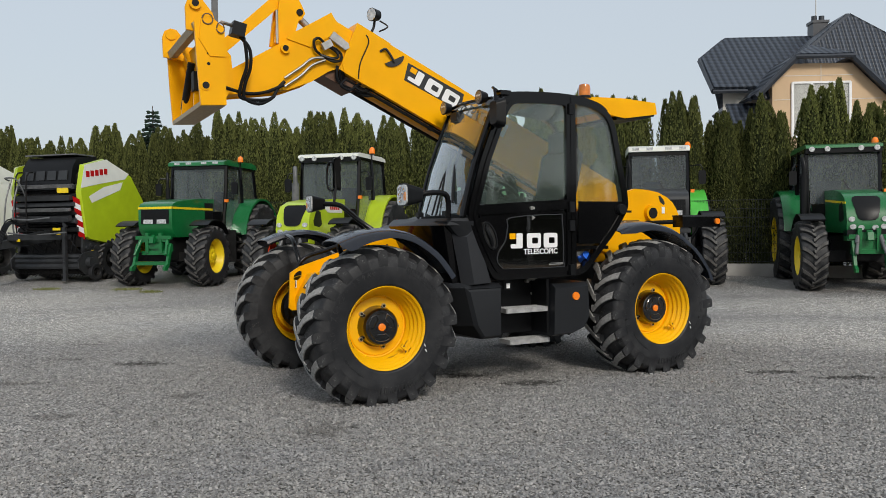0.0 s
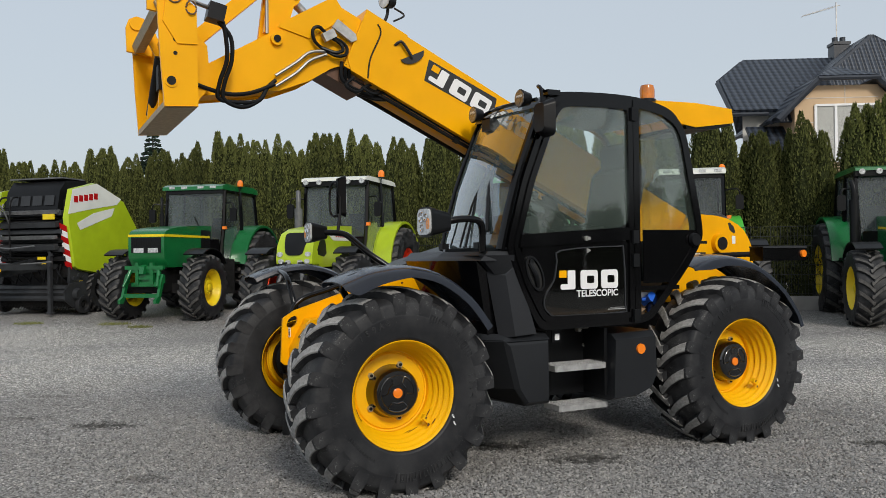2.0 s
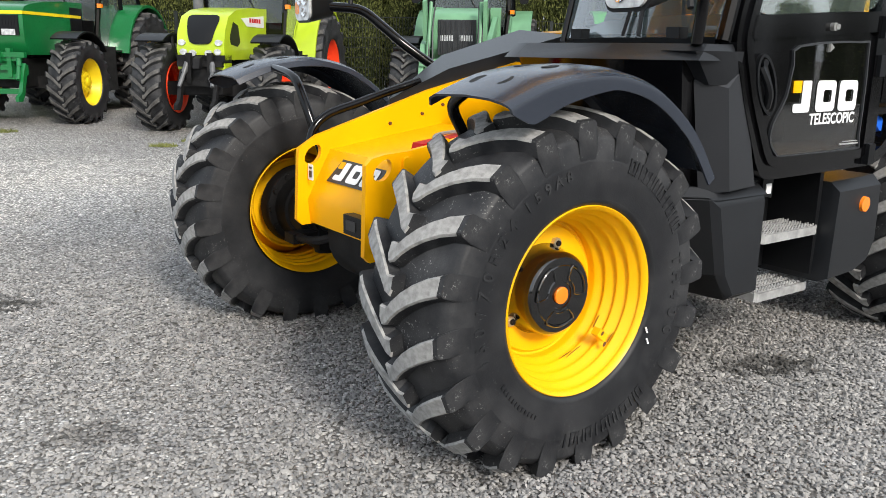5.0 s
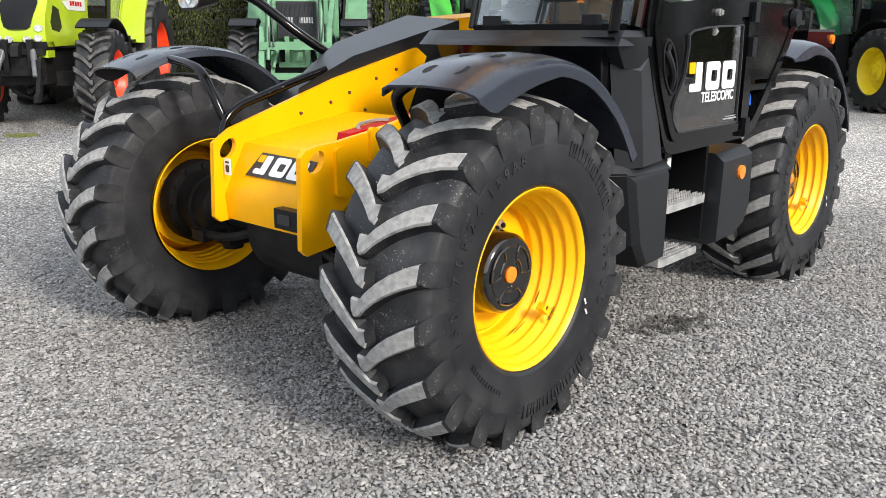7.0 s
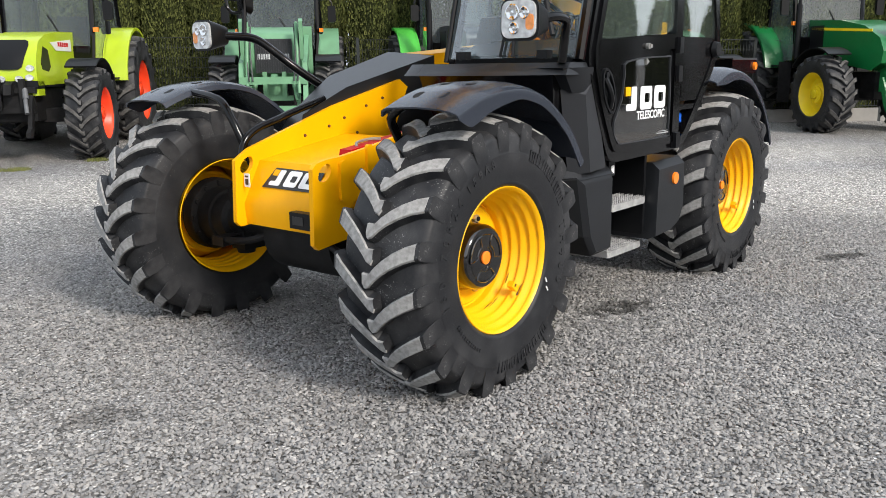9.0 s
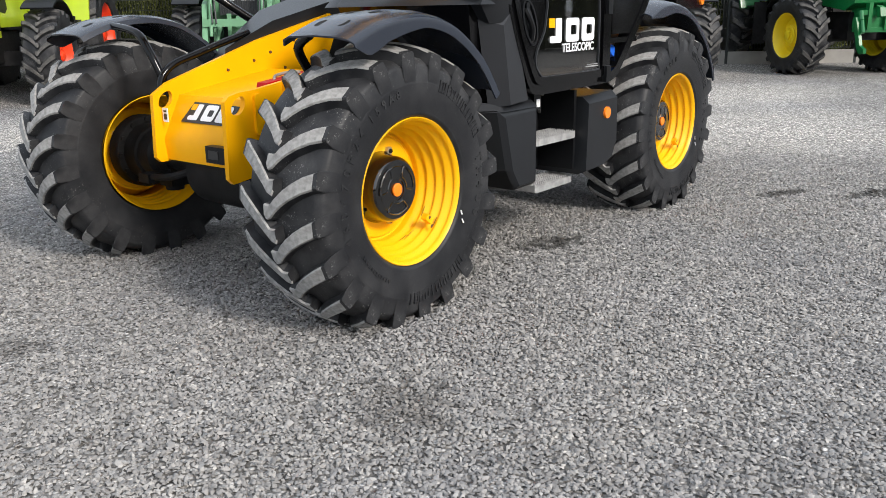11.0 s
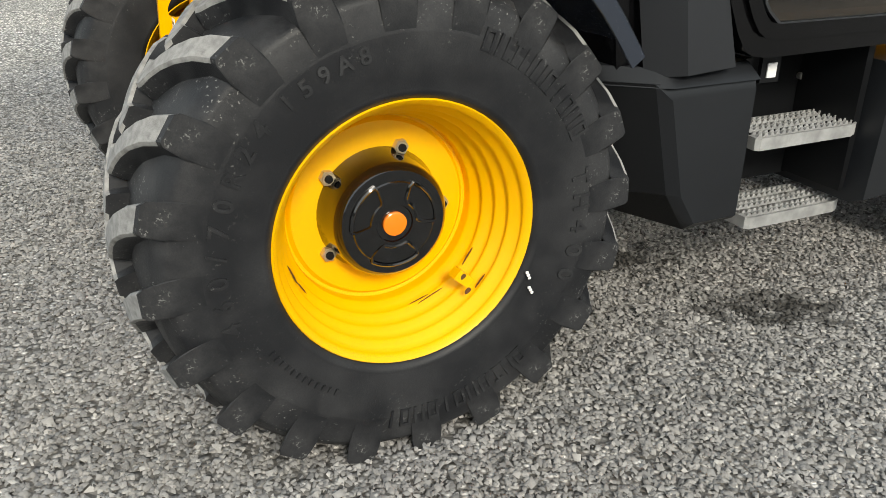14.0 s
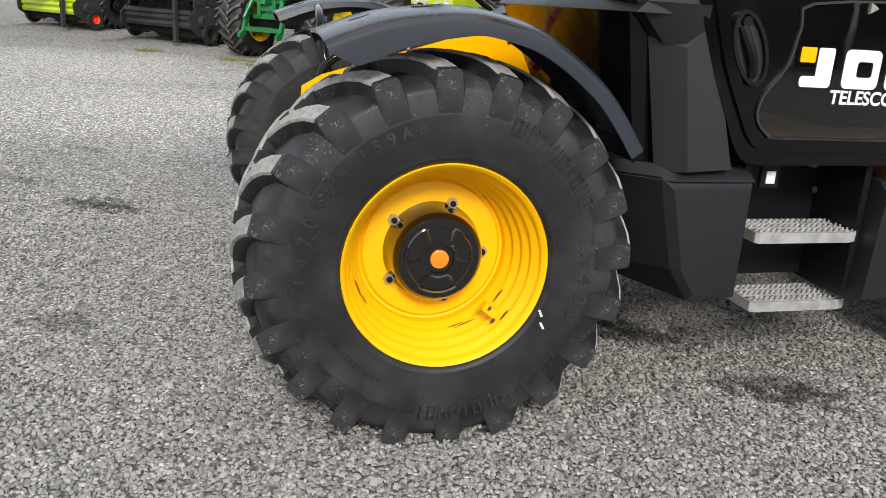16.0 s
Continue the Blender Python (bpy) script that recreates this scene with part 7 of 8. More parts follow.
        pts = [(-wb + 1.1 * math.cos(a), 0.95 + 1.1 * math.sin(a)) for a in [radians(10 + 13 * i) for i in range(12)]]
        o = pts
        i2 = [(-wb + 1.05 * math.cos(a), 0.95 + 1.05 * math.sin(a)) for a in [radians(10 + 13 * i) for i in range(12)]]
        prism(bm, o + i2[::-1], s * 0.72, s * (tr + rw * 0.36))
        prism(bm, o + [(-wb - 0.75, 1.1), (-wb + 0.95, 1.0)], s * 0.7, s * 0.74)
        bevel(bm, 0.02, 1)
        part("rear_fender", bm, trim or paint, root, "painted rear fender")
        bm = bmesh.new()
        o = [(0.8 * math.cos(a), fr + 0.8 * math.sin(a)) for a in [radians(58 + 8.5 * i) for i in range(11)]]
        i2 = [(0.775 * math.cos(a), fr + 0.775 * math.sin(a)) for a in [radians(58 + 8.5 * i) for i in range(11)]]
        prism(bm, o + i2[::-1], s * (tr - 0.22), s * (tr + 0.22))
        tube(bm, [(0, s * 0.5, 0.9), (0, s * 0.68, 1.2), (0, s * 0.72, 1.45)], 0.03, 6, 2)
        part("front_fender", bm, PLASTIC, root, "black front fender")
        bm = bmesh.new()
        tube(bm, [(x1 - 0.1, s * cw, 2.5), (x1 + 0.05, s * (cw + 0.25), 2.52), (x1 + 0.05, s * (cw + 0.3), 2.4)], 0.016, 6, 2)
        prism(bm, rounded(s * (cw + 0.29) - 0.075, s * (cw + 0.29) + 0.075, 2.1, 2.4, 0.04), x1 + 0.02, x1 + 0.08, "yz")
        part("mirror", bm, PLASTIC, root, "black cab mirror")
        bm = bmesh.new()
        for i in range(4):
            box(bm, x1 - 0.5, x1 - 0.05, s * 0.72, s * 0.98, 0.5 + 0.22 * i, 0.53 + 0.22 * i)
        for xx in (x1 - 0.5, x1 - 0.07):
            box(bm, xx, xx + 0.03, s * 0.7, s * 0.95, 0.48, 1.25)
        part("cab_steps", bm, DARKMETAL, root, "cab access steps", stuff=True)
        bm = bmesh.new()
        box(bm, x1 + 0.03, x1 + 0.1, s * (cw + 0.08) - 0.04, s * (cw + 0.08) + 0.04, 1.92, 1.99)
        part("indicator", bm, ORANGE, root)
    bm = bmesh.new()
    ey, er = (-cw - 0.08, 0.085) if style == "round" else (-cw - 0.02, 0.055)
    cyl(bm, (x1 + 0.12, ey, 1.3), (x1 + 0.12, ey, 2.3), er, n=14)
    tube(bm, [(x1 + 0.12, ey, 2.25), (x1 + 0.12, ey, 2.5), (x1 + 0.06, ey - 0.03, 2.66)], er * 0.6, 10, 3)
    part("exhaust", bm, BALERSTEEL if style == "round" and paint is not JDGREEN else PLASTIC, root, "upright exhaust pipe")
    bm = bmesh.new()
    tube(bm, [(x1 + 0.02, 0.3, 1.68), (x1 - 0.04, 0.0, 2.2)], 0.012, 6, 1)
    part("wiper", bm, PLASTIC, root)
    if loader:
        bm = bmesh.new()
        for s in (1, -1):
            prism(bm, [(-0.75, 1.75), (-0.6, 1.85), (0.9, 1.35), (1.25, 0.6), (1.12, 0.55), (0.75, 1.2), (-0.7, 1.6)], s * 0.52 - 0.04, s * 0.52 + 0.04)
            box(bm, -0.85, -0.65, s * 0.52 - 0.09, s * 0.52 + 0.09, 0.7, 2.0)
            cyl(bm, (-0.5, s * 0.52, 1.1), (0.6, s * 0.52, 1.3), 0.045, n=10)
            prism(bm, [(0.8, 1.5), (0.95, 2.05), (1.05, 2.0), (0.95, 1.4)], s * 0.48 - 0.03, s * 0.48 + 0.03)
        box(bm, 1.0, 1.1, -0.55, 0.55, 1.0, 1.12)
        box(bm, 1.12, 1.2, -0.6, 0.6, 0.55, 0.65)
        bevel(bm, 0.012, 1)
        part("front_loader", bm, loader, root, "green front loader frame")
        bm = bmesh.new()
        for s in (-0.34, -0.4, 0.36, 0.42):
            tube(bm, [(0.8, s, 1.95), (0.95, s * 1.05, 1.6), (1.05, s, 1.25), (1.14, s * 0.95, 1.05)], 0.013, 6)
        part("loader_hose", bm, BALERGREY, root, "grey loader hoses", stuff=True)
        for s in (1, -1):
            bm = bmesh.new()
            cyl(bm, (0.85, s * 0.4, 2.0), (1.12, s * 0.42, 0.85), 0.03, n=10)
            part("crowd_ram", bm, loader, root)
            bm = bmesh.new()
            cyl(bm, (0.7, s * 0.47, 1.25), (0.95, s * 0.47, 1.95), 0.022, n=8)
            part("level_rod", bm, loader, root)
    return root


# ---- balers ----

def baler(at, yaw, label, pickup_mat, panel=None, gauge=None):
    """Round baler; +x ahead, origin below the axle."""
    x, y = at
    root = thing("round_baler", pose(x, y, rise(y), 0, 0, yaw) @ Matrix.Diagonal((0.97, 0.88, 0.98, 1)), label, "baler", "parked balers")
    for s in (1, -1):
        tractor_wheel(root, 0, s * 0.95, s, 0.52, 0.42, 0.28, DARKMETAL, "dark wheel", "baler")
        shell = [(0.84, 0.95), (0.96, 1.02), (1.15, 2.1), (1.0, 2.75), (0.2, 2.95), (-0.75, 2.6), (-1.3, 1.9), (-1.35, 1.45), (-0.9, 0.95), (0.2, 0.85)]
        bm = bmesh.new()
        prism(bm, shell, s * 1.0, s * 1.13, shrink=inset(shell, 0.04))
        bevel(bm, 0.02, 2)
        pan = part("side_panel", bm, panel or LIME, root, "smooth moulded side panel")
        bm = bmesh.new()
        prism(bm, inset([(1.16, 2.15), (1.0, 2.77), (0.2, 2.96), (-0.7, 2.63), (-0.5, 2.45), (0.4, 2.3)], 0.03), s * 1.131, s * 1.137)
        part("white_field", bm, LIMEWHITE, pan)
        bm = bmesh.new()
        prism(bm, [(0.85, 2.0), (0.75, 1.85), (-0.3, 2.2), (-0.4, 2.4), (0.3, 2.25)], s * 1.131, s * 1.138)
        part("white_flash", bm, LIMEWHITE, pan)
        bm = bmesh.new()
        for k in range(5):
            box(bm, 0.82 - 0.16 * k, 0.94 - 0.16 * k, s * 1.138, s * 1.145, 2.46 + 0.025 * k, 2.6 + 0.025 * k)
        part("mark_block", bm, RED, pan, "red block lettering")
        bm = bmesh.new()
        for k in range(7):
            box(bm, -0.35 - 0.09 * k, -0.29 - 0.09 * k, s * 1.131, s * 1.138, 0.98 + 0.02 * k, 1.06 + 0.02 * k)
        part("mark_bar", bm, DECALBLACK, pan)
        for k in range(7):
            bm = bmesh.new()
            z = 1.06 + 0.135 * k
            prism(bm, [(s * 0.9, z), (s * 1.1, z - 0.08), (s * 1.1, z + 0.055), (s * 0.9, z + 0.135)], 1.165, 1.172, "yz")
            for v in bm.verts:
                v.co.x -= 0.175 * (2.1 - v.co.z)
            part("warning_stripe", bm, RED if k % 2 == 0 else WHITE, pan)
    bm = bmesh.new()
    prism(bm, [(0.95, 0.8), (0.95, 2.5), (0.6, 2.8), (-0.6, 2.55), (-1.2, 1.8), (-1.2, 1.3), (-0.8, 0.85)], -0.99, 0.99)
    bevel(bm, 0.02, 1)
    part("bale_chamber", bm, DARKMETAL, root, "black bale chamber")
    for i in range(6):
        bm = bmesh.new()
        prism(bm, [(0.955, 1.14 + 0.2 * i), (1.1 + 0.06 * (i % 2), 1.17 + 0.2 * i), (1.08 + 0.06 * (i % 2), 1.26 + 0.2 * i), (0.955, 1.3 + 0.2 * i)], -0.95, 0.95)
        bevel(bm, 0.015, 1)
        part("chamber_slat", bm, BALERGREY if i % 2 else DARKMETAL, root)
    pipes("guard_rail", [[(1.25, s * 0.98, 0.95), (1.45, s * 1.0, 1.2), (1.42, s * 0.98, 1.9), (1.25, s * 0.95, 2.45)] for s in (-1, -0.72)] + [[(1.3, -0.98, 2.4), (1.5, -0.9, 2.45), (1.52, -0.5, 2.4), (1.3, -0.45, 2.0)], [(1.35, -0.9, 1.5), (1.45, -0.3, 1.45), (1.4, 0.4, 1.5)], [(1.4, -0.95, 1.15), (1.5, 0.0, 1.1), (1.4, 0.9, 1.15)]], 0.02, BALERSTEEL, root, "grey tubular guard rail", 6)
    bm = bmesh.new()
    box(bm, 0.25, 0.95, -0.8, 0.8, 3.0, 3.03)
    bevel(bm, 0.01, 1)
    part("box_lid", bm, BALERSTEEL, root, "pale grey lid")
    bm = bmesh.new()
    prism(bm, [(1.12, 2.3), (1.04, 2.72), (0.86, 2.95), (0.2, 3.0), (0.3, 2.4)], -0.78, 0.82, shrink=[(1.12, 2.3), (1.04, 2.72), (0.86, 2.95), (0.2, 3.0), (0.3, 2.4)])
    bevel(bm, 0.04, 2)
    part("twine_box", bm, PLASTIC, root, "black top twine box")
    bm = bmesh.new()
    for i in range(4):
        prism(bm, [(1.115, 2.4), (1.125, 2.4), (1.085, 2.62), (1.075, 2.62)], -0.66 + 0.36 * i, -0.38 + 0.36 * i)
    part("box_window", bm, GREYPLASTIC, root)
    bm = bmesh.new()
    box(bm, 1.18, 1.2, 0.45, 0.8, 2.08, 2.22)
    part("yellow_label", bm, JDYELLOW, root)
    for x, y, z, w in ((1.2, 0.3, 1.2, 0.24), (1.2, 0.42, 1.08, 0.12), (2.2, 0.18, 0.95, 0.1)):
        bm = bmesh.new()
        box(bm, x, x + 0.012, y, y + w, z, z + 0.06)
        part("yellow_label", bm, JDYELLOW, root)
    for x, z, h, m in ((1.2, 2.22, 0.05, BALERSTEEL), (1.24, 1.92, 0.09, BALERGREY), (1.3, 1.66, 0.04, BALERSTEEL), (1.28, 1.42, 0.1, BALERGREY)):
        bm = bmesh.new()
        prism(bm, [(x - 0.12, z), (x, z - 0.02), (x + 0.02, z + h), (x - 0.1, z + h + 0.03)], -0.9, 0.88)
        bevel(bm, 0.01, 1)
        part("cross_bar", bm, m, root)
    # ladder, drawbar, stand, hoses
    bm = bmesh.new()
    for yy in (-0.75, -0.4):
        tube(bm, [(1.3, yy, 0.9), (1.35, yy, 1.8), (1.3, yy, 2.5), (1.1, yy, 2.6)], 0.02, 6, 3)
    for i in range(6):
        cyl(bm, (1.34, -0.75, 1.1 + 0.25 * i), (1.34, -0.4, 1.1 + 0.25 * i), 0.015, n=6)
    part("ladder", bm, DARKMETAL, root)
    bm = bmesh.new()
    prism(bm, [(0.9, 0.95), (2.9, 0.75), (2.95, 0.88), (0.9, 1.25)], -0.1, 0.1)
    for s in (1, -1):
        prism(bm, [(0.9, s * 0.55), (2.4, s * 0.08), (2.4, s * 0.16), (0.9, s * 0.67)], 0.98, 1.1, "xy")
    part("drawbar", bm, BALERGREY, root, "dull black steel drawbar")
    bm = bmesh.new()
    for i in range(5):
        tube(bm, [(2.6, -0.05 + 0.04 * i, 0.9), (2.3, -0.1 + 0.05 * i, 1.35), (1.9, -0.3 + 0.1 * i, 1.45 - 0.05 * i), (1.3, -0.5 + 0.15 * i, 1.2)], 0.016, 6)
    part("hydraulic_hose", bm, PLASTIC, root)
    # pick-up: dark stepped crop guard before the reel, tines below
    bm = bmesh.new()
    prism(bm, [(0.98, 0.28), (1.1, 0.28), (1.13, 0.34), (1.09, 0.4), (1.14, 0.46), (1.1, 0.52), (1.14, 0.56), (1.12, 0.62), (0.98, 0.64)], -1.05, 1.05)
    bevel(bm, 0.012, 2)
    part("crop_guard", bm, pickup_mat, root, "stepped steel crop guard")
    bm = bmesh.new()
    cyl(bm, (0.8, -1.04, 0.36), (0.8, 1.04, 0.36), 0.22, n=20)
    part("pickup_reel", bm, DARKMETAL, root, "dark pick-up reel")
    for s in (1, -1):
        bm = bmesh.new()
        prism(bm, [(0.45, 0.3), (0.6, 0.14), (0.95, 0.14), (1.2, 0.3), (1.22, 0.5), (1.05, 0.66), (0.6, 0.72)], s * 1.06, s * 1.1)
        cyl(bm, (0.85, s * 1.1, 0.42), (0.85, s * 1.22, 0.42), 0.14, 0.12, 18)
        bevel(bm, 0.01, 1)
        part("pickup_end_plate", bm, BALERGREY, root, "dark pick-up end plate")
    bm = bmesh.new()
    for k in range(44):
        yy = -1.02 + 0.0474 * k
        tube(bm, [(0.98, yy, 0.3), (1.04, yy, 0.2), (1.0, yy, 0.08)], 0.007, 4, 2)
    part("pickup_tine", bm, DARKMETAL, root, stuff=True)
    # lower frame and axle beam, side gearbox guards
    bm = bmesh.new()
    prism(bm, [(-0.7, 0.55), (0.95, 0.62), (0.98, 1.05), (-0.9, 1.05)], -0.78, 0.78)
    bevel(bm, 0.02, 1)
    part("lower_frame", bm, DARKMETAL, root, "black lower frame")
    for s in (1, -1):
        bm = bmesh.new()
        prism(bm, [(0.45, 0.55), (0.9, 0.5), (1.02, 0.7), (0.98, 1.08), (0.4, 1.05)], s * 0.99, s * 1.06)
        bevel(bm, 0.015, 1)
        for q in range(3):
            cyl(bm, (0.6 + 0.14 * q, s * 1.06, 0.78 + 0.06 * (q % 2)), (0.6 + 0.14 * q, s * 1.1, 0.78 + 0.06 * (q % 2)), 0.05, n=12)
        part("chain_guard", bm, BALERGREY, root)
        bm = bmesh.new()
        box(bm, 0.6, 0.72, s * 1.062, s * 1.07, 0.66, 0.72)
        part("yellow_label", bm, JDYELLOW, root)
    # parking stand
    bm = bmesh.new()
    box(bm, 1.18, 1.26, 0.64, 0.73, 0.05, 1.28)
    box(bm, 1.16, 1.28, 0.62, 0.75, 0.0, 0.05)
    prism(bm, [(0.66, 1.28), (0.62, 1.42), (0.68, 1.42), (0.76, 1.28)], 1.18, 1.24, "yz")
    cyl(bm, (1.27, 0.68, 0.5), (1.36, 0.78, 0.45), 0.012, n=6)
    bevel(bm, 0.006, 1)
    part("parking_stand", bm, BALERGREY, root, "dark square steel parking stand")
    # hose and lattice clutter under the chamber front
    bm = bmesh.new()
    for q in range(7):
        yq = -0.9 + 0.27 * q
        tube(bm, [(0.99, yq, 1.06), (1.16, yq + 0.1, 0.98 - 0.04 * (q % 3)), (1.2, yq + 0.24, 0.84), (1.06, yq + 0.3, 0.7)], 0.017, 6)
    for q in range(5):
        cyl(bm, (1.06, -0.95 + 0.42 * q, 0.66), (1.06, -0.75 + 0.4 * q, 1.1), 0.022, n=6)
    part("front_hose", bm, PLASTIC, root, stuff=True)
    for s in (1, -1):
        wm = shared(("gauge", gauge), lambda: rim_mesh(0.1, 0.05, "gauge_wheel", REDRIM if gauge else DARKMETAL, True))
        gw = part("gauge_wheel", wm, None, root, "small red gauge wheel" if gauge else "small dark gauge wheel", pose(0.75, s * 1.24, 0.2) @ Matrix.Diagonal((1, s, 1, 1)))
        bm = bmesh.new()
        lathe(bm, [(0.1, 0.0), (0.13, 0.02), (0.19, 0.015), (0.2, -0.04), (0.19, -0.1), (0.1, -0.1)], 24)
        part("tyre", bm, RUBBER, gw)
    return root


# ---- hedge ----
HEDGE = [(-17.5, 27.0), (5.3, 20.4), (22.0, 15.6)]


def thuja_crown(seed, amount=10500, core=0.84):
    """Pointed column of many small upright sprays round a few leaders."""
    rng = np.random.default_rng(seed)
    H = 4.25 + rng.uniform(-0.3, 0.3)
    lead = [(0.0, 0.0, H * 0.98, 0.42)]
    for k in range(7):
        a = 0.898 * k + rng.uniform(-0.4, 0.4)
        lead.append((0.24 * math.cos(a), 0.24 * math.sin(a), H * rng.uniform(0.9, 1.02), rng.uniform(0.2, 0.25)))
    vs, fs = [], []
    for tx, ty, h, r in lead:
        n = int(amount * r / 0.68)
        u = rng.random(n) ** 0.85
        a = rng.uniform(0, 2 * math.pi, n)
        rad = r * (1 - u ** (3.9 if r > 0.3 else 3.2)) * (0.8 + 0.2 * np.minimum(1, u * 6)) * rng.uniform(0.82, 1.08, n) * (1 + 0.1 * np.sin(a * 3 + u * 17)) + 0.012
        k = 0.35 + 0.75 * np.sin(np.minimum(u, 0.8) * 1.9)
        c = np.stack([tx * k + rad * np.cos(a), ty * k + rad * np.sin(a), 0.12 + u * (h - 0.12)], 1)
        out = np.stack([np.cos(a) * 0.55, np.sin(a) * 0.55, rng.uniform(1.2, 3.6, n)], 1)
        out /= np.linalg.norm(out, axis=1, keepdims=True)
        side = np.cross(out, rng.normal(size=(n, 3)))
        side /= np.linalg.norm(side, axis=1, keepdims=True)
        L, w = rng.uniform(0.035, 0.085, (n, 1)), rng.uniform(0.008, 0.016, (n, 1))
        b = len(vs)
        spray = np.stack([c - side * w, c + side * w, c + out * L], 1).reshape(-1, 3)
        vs += spray.tolist()
        fs += [(b + 3 * i, b + 3 * i + 1, b + 3 * i + 2) for i in range(n)]
    leaves = len(fs)
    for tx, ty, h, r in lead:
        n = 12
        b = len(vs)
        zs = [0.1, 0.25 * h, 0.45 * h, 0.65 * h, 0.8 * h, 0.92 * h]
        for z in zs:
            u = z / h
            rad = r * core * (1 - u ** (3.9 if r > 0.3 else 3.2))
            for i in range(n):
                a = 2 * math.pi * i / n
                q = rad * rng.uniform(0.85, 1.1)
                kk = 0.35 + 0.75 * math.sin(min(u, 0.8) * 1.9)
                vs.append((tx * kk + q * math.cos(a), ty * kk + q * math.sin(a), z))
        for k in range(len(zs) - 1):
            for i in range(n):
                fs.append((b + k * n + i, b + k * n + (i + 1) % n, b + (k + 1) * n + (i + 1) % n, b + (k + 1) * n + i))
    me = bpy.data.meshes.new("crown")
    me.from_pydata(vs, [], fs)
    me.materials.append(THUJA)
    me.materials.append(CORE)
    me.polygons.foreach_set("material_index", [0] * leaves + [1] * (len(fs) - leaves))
    return me


def hedge():
    crowns = [thuja_crown(20 + k) for k in range(5)]
    bm = bmesh.new()
    tube(bm, [(0, 0, -0.1), (0.02, 0, 0.6), (0, 0.01, 2.2), (0, 0, 3.6)], 0.05, 7, 2)
    trunk = finish(bm, BARK, "trunk")
    rnd = random.Random(5)
    dist = 0.0
    pts = [Vector(p) for p in HEDGE]
    lens = [(b - a).length for a, b in zip(pts, pts[1:])]
    k = 0
    while dist < sum(lens):
        d, i = dist, 0
        while d > lens[i]:
            d, i = d - lens[i], i + 1
        p = pts[i] + (pts[i + 1] - pts[i]) * (d / lens[i])
        jx, jy = rnd.uniform(-0.1, 0.1), rnd.uniform(-0.12, 0.12)
        loose = p.x > 4.6
        s = rnd.uniform(0.95, 1.05) * (0.97 if loose else (1.005 if p.x > -8 else 0.99))
        m = pose(p.x + jx, p.y + jy, rise(p.y), 0, 0, rnd.uniform(0, 360)) @ Matrix.Diagonal((s * (1.42 if loose else 1.38), s * (1.42 if loose else 1.38), s, 1))
        root = thing("thuja_tree", m, "narrow olive green thuja growing in a hedge row", "tree", "hedge trees")
        part("trunk", trunk, None, root, "thin brown trunk")
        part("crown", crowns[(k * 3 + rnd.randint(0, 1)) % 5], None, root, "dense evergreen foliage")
        dist += (1.08 if loose else 1.06) * rnd.uniform(0.9, 1.1)
        k += 1
    far_hedge(thuja_crown(40, 1500, 1.0), trunk)


def far_hedge(crown, trunk):
    """Trees across the yard, behind the camera, which the cab's glass mirrors."""
    rnd = random.Random(9)
    for k in range(16):
        x = -16 + 2.1 * k
        root = thing("thuja_tree", pose(x + rnd.uniform(-0.4, 0.4), -17 + rnd.uniform(-1, 1), 0, 0, 0, 77 * k) @ Matrix.Diagonal((1.9, 1.9, rnd.uniform(0.5, 0.72), 1)), "dark evergreen across the yard, mirrored in cab glass", "tree", "trees across the yard")
        part("trunk", trunk, None, root, "thin brown trunk")
        part("crown", crown, None, root, "dense evergreen foliage")
    for k in range(15):
        y = -13 + 1.75 * k
        root = thing("thuja_tree", pose(25.5 + rnd.uniform(-0.5, 0.5), y, rise(y), 0, 0, 61 * k) @ Matrix.Diagonal((1.8, 1.8, rnd.uniform(0.74, 0.95), 1)), "dark evergreen across the yard, mirrored in cab glass", "tree", "trees across the yard")
        part("trunk", trunk, None, root, "thin brown trunk")
        part("crown", crown, None, root, "dense evergreen foliage")


def spruce(x, y, h):
    rng = np.random.default_rng(3)
    root = thing("spruce_tree", pose(x, y, rise(y)), "dark spruce rising behind the hedge", "tree")
    bm = bmesh.new()
    cyl(bm, (0, 0, 0), (0, 0, h), 0.12, 0.012, 8)
    part("trunk", bm, BARK, root, "straight trunk")
    vs, fs = [], []
    for z in np.arange(1.2, h - 0.1, 0.16):
        R = 0.06 + 0.3 * (h - z)
        for a in rng.uniform(0, 6.28, 13):
            for r in np.arange(0.05, R, 0.05):
                c = Vector((math.cos(a) * r, math.sin(a) * r, z - 0.18 * r))
                for s in (-1, 1):
                    o = Vector((math.cos(a) * 0.6 - s * math.sin(a), math.sin(a) * 0.6 + s * math.cos(a), rng.uniform(-0.5, 0.3))) * 0.15
                    b = len(vs)
                    vs += [c, c + o * 0.6 + Vector((0, 0, 0.035)), c + o, c + o * 0.6 - Vector((0, 0, 0.035))]
                    fs.append((b, b + 1, b + 2, b + 3))
    me = bpy.data.meshes.new("crown")
    me.from_pydata([tuple(v) for v in vs], [], fs)
    me.materials.append(SPRUCE)
    part("crown", me, None, root, "dark needle branches")


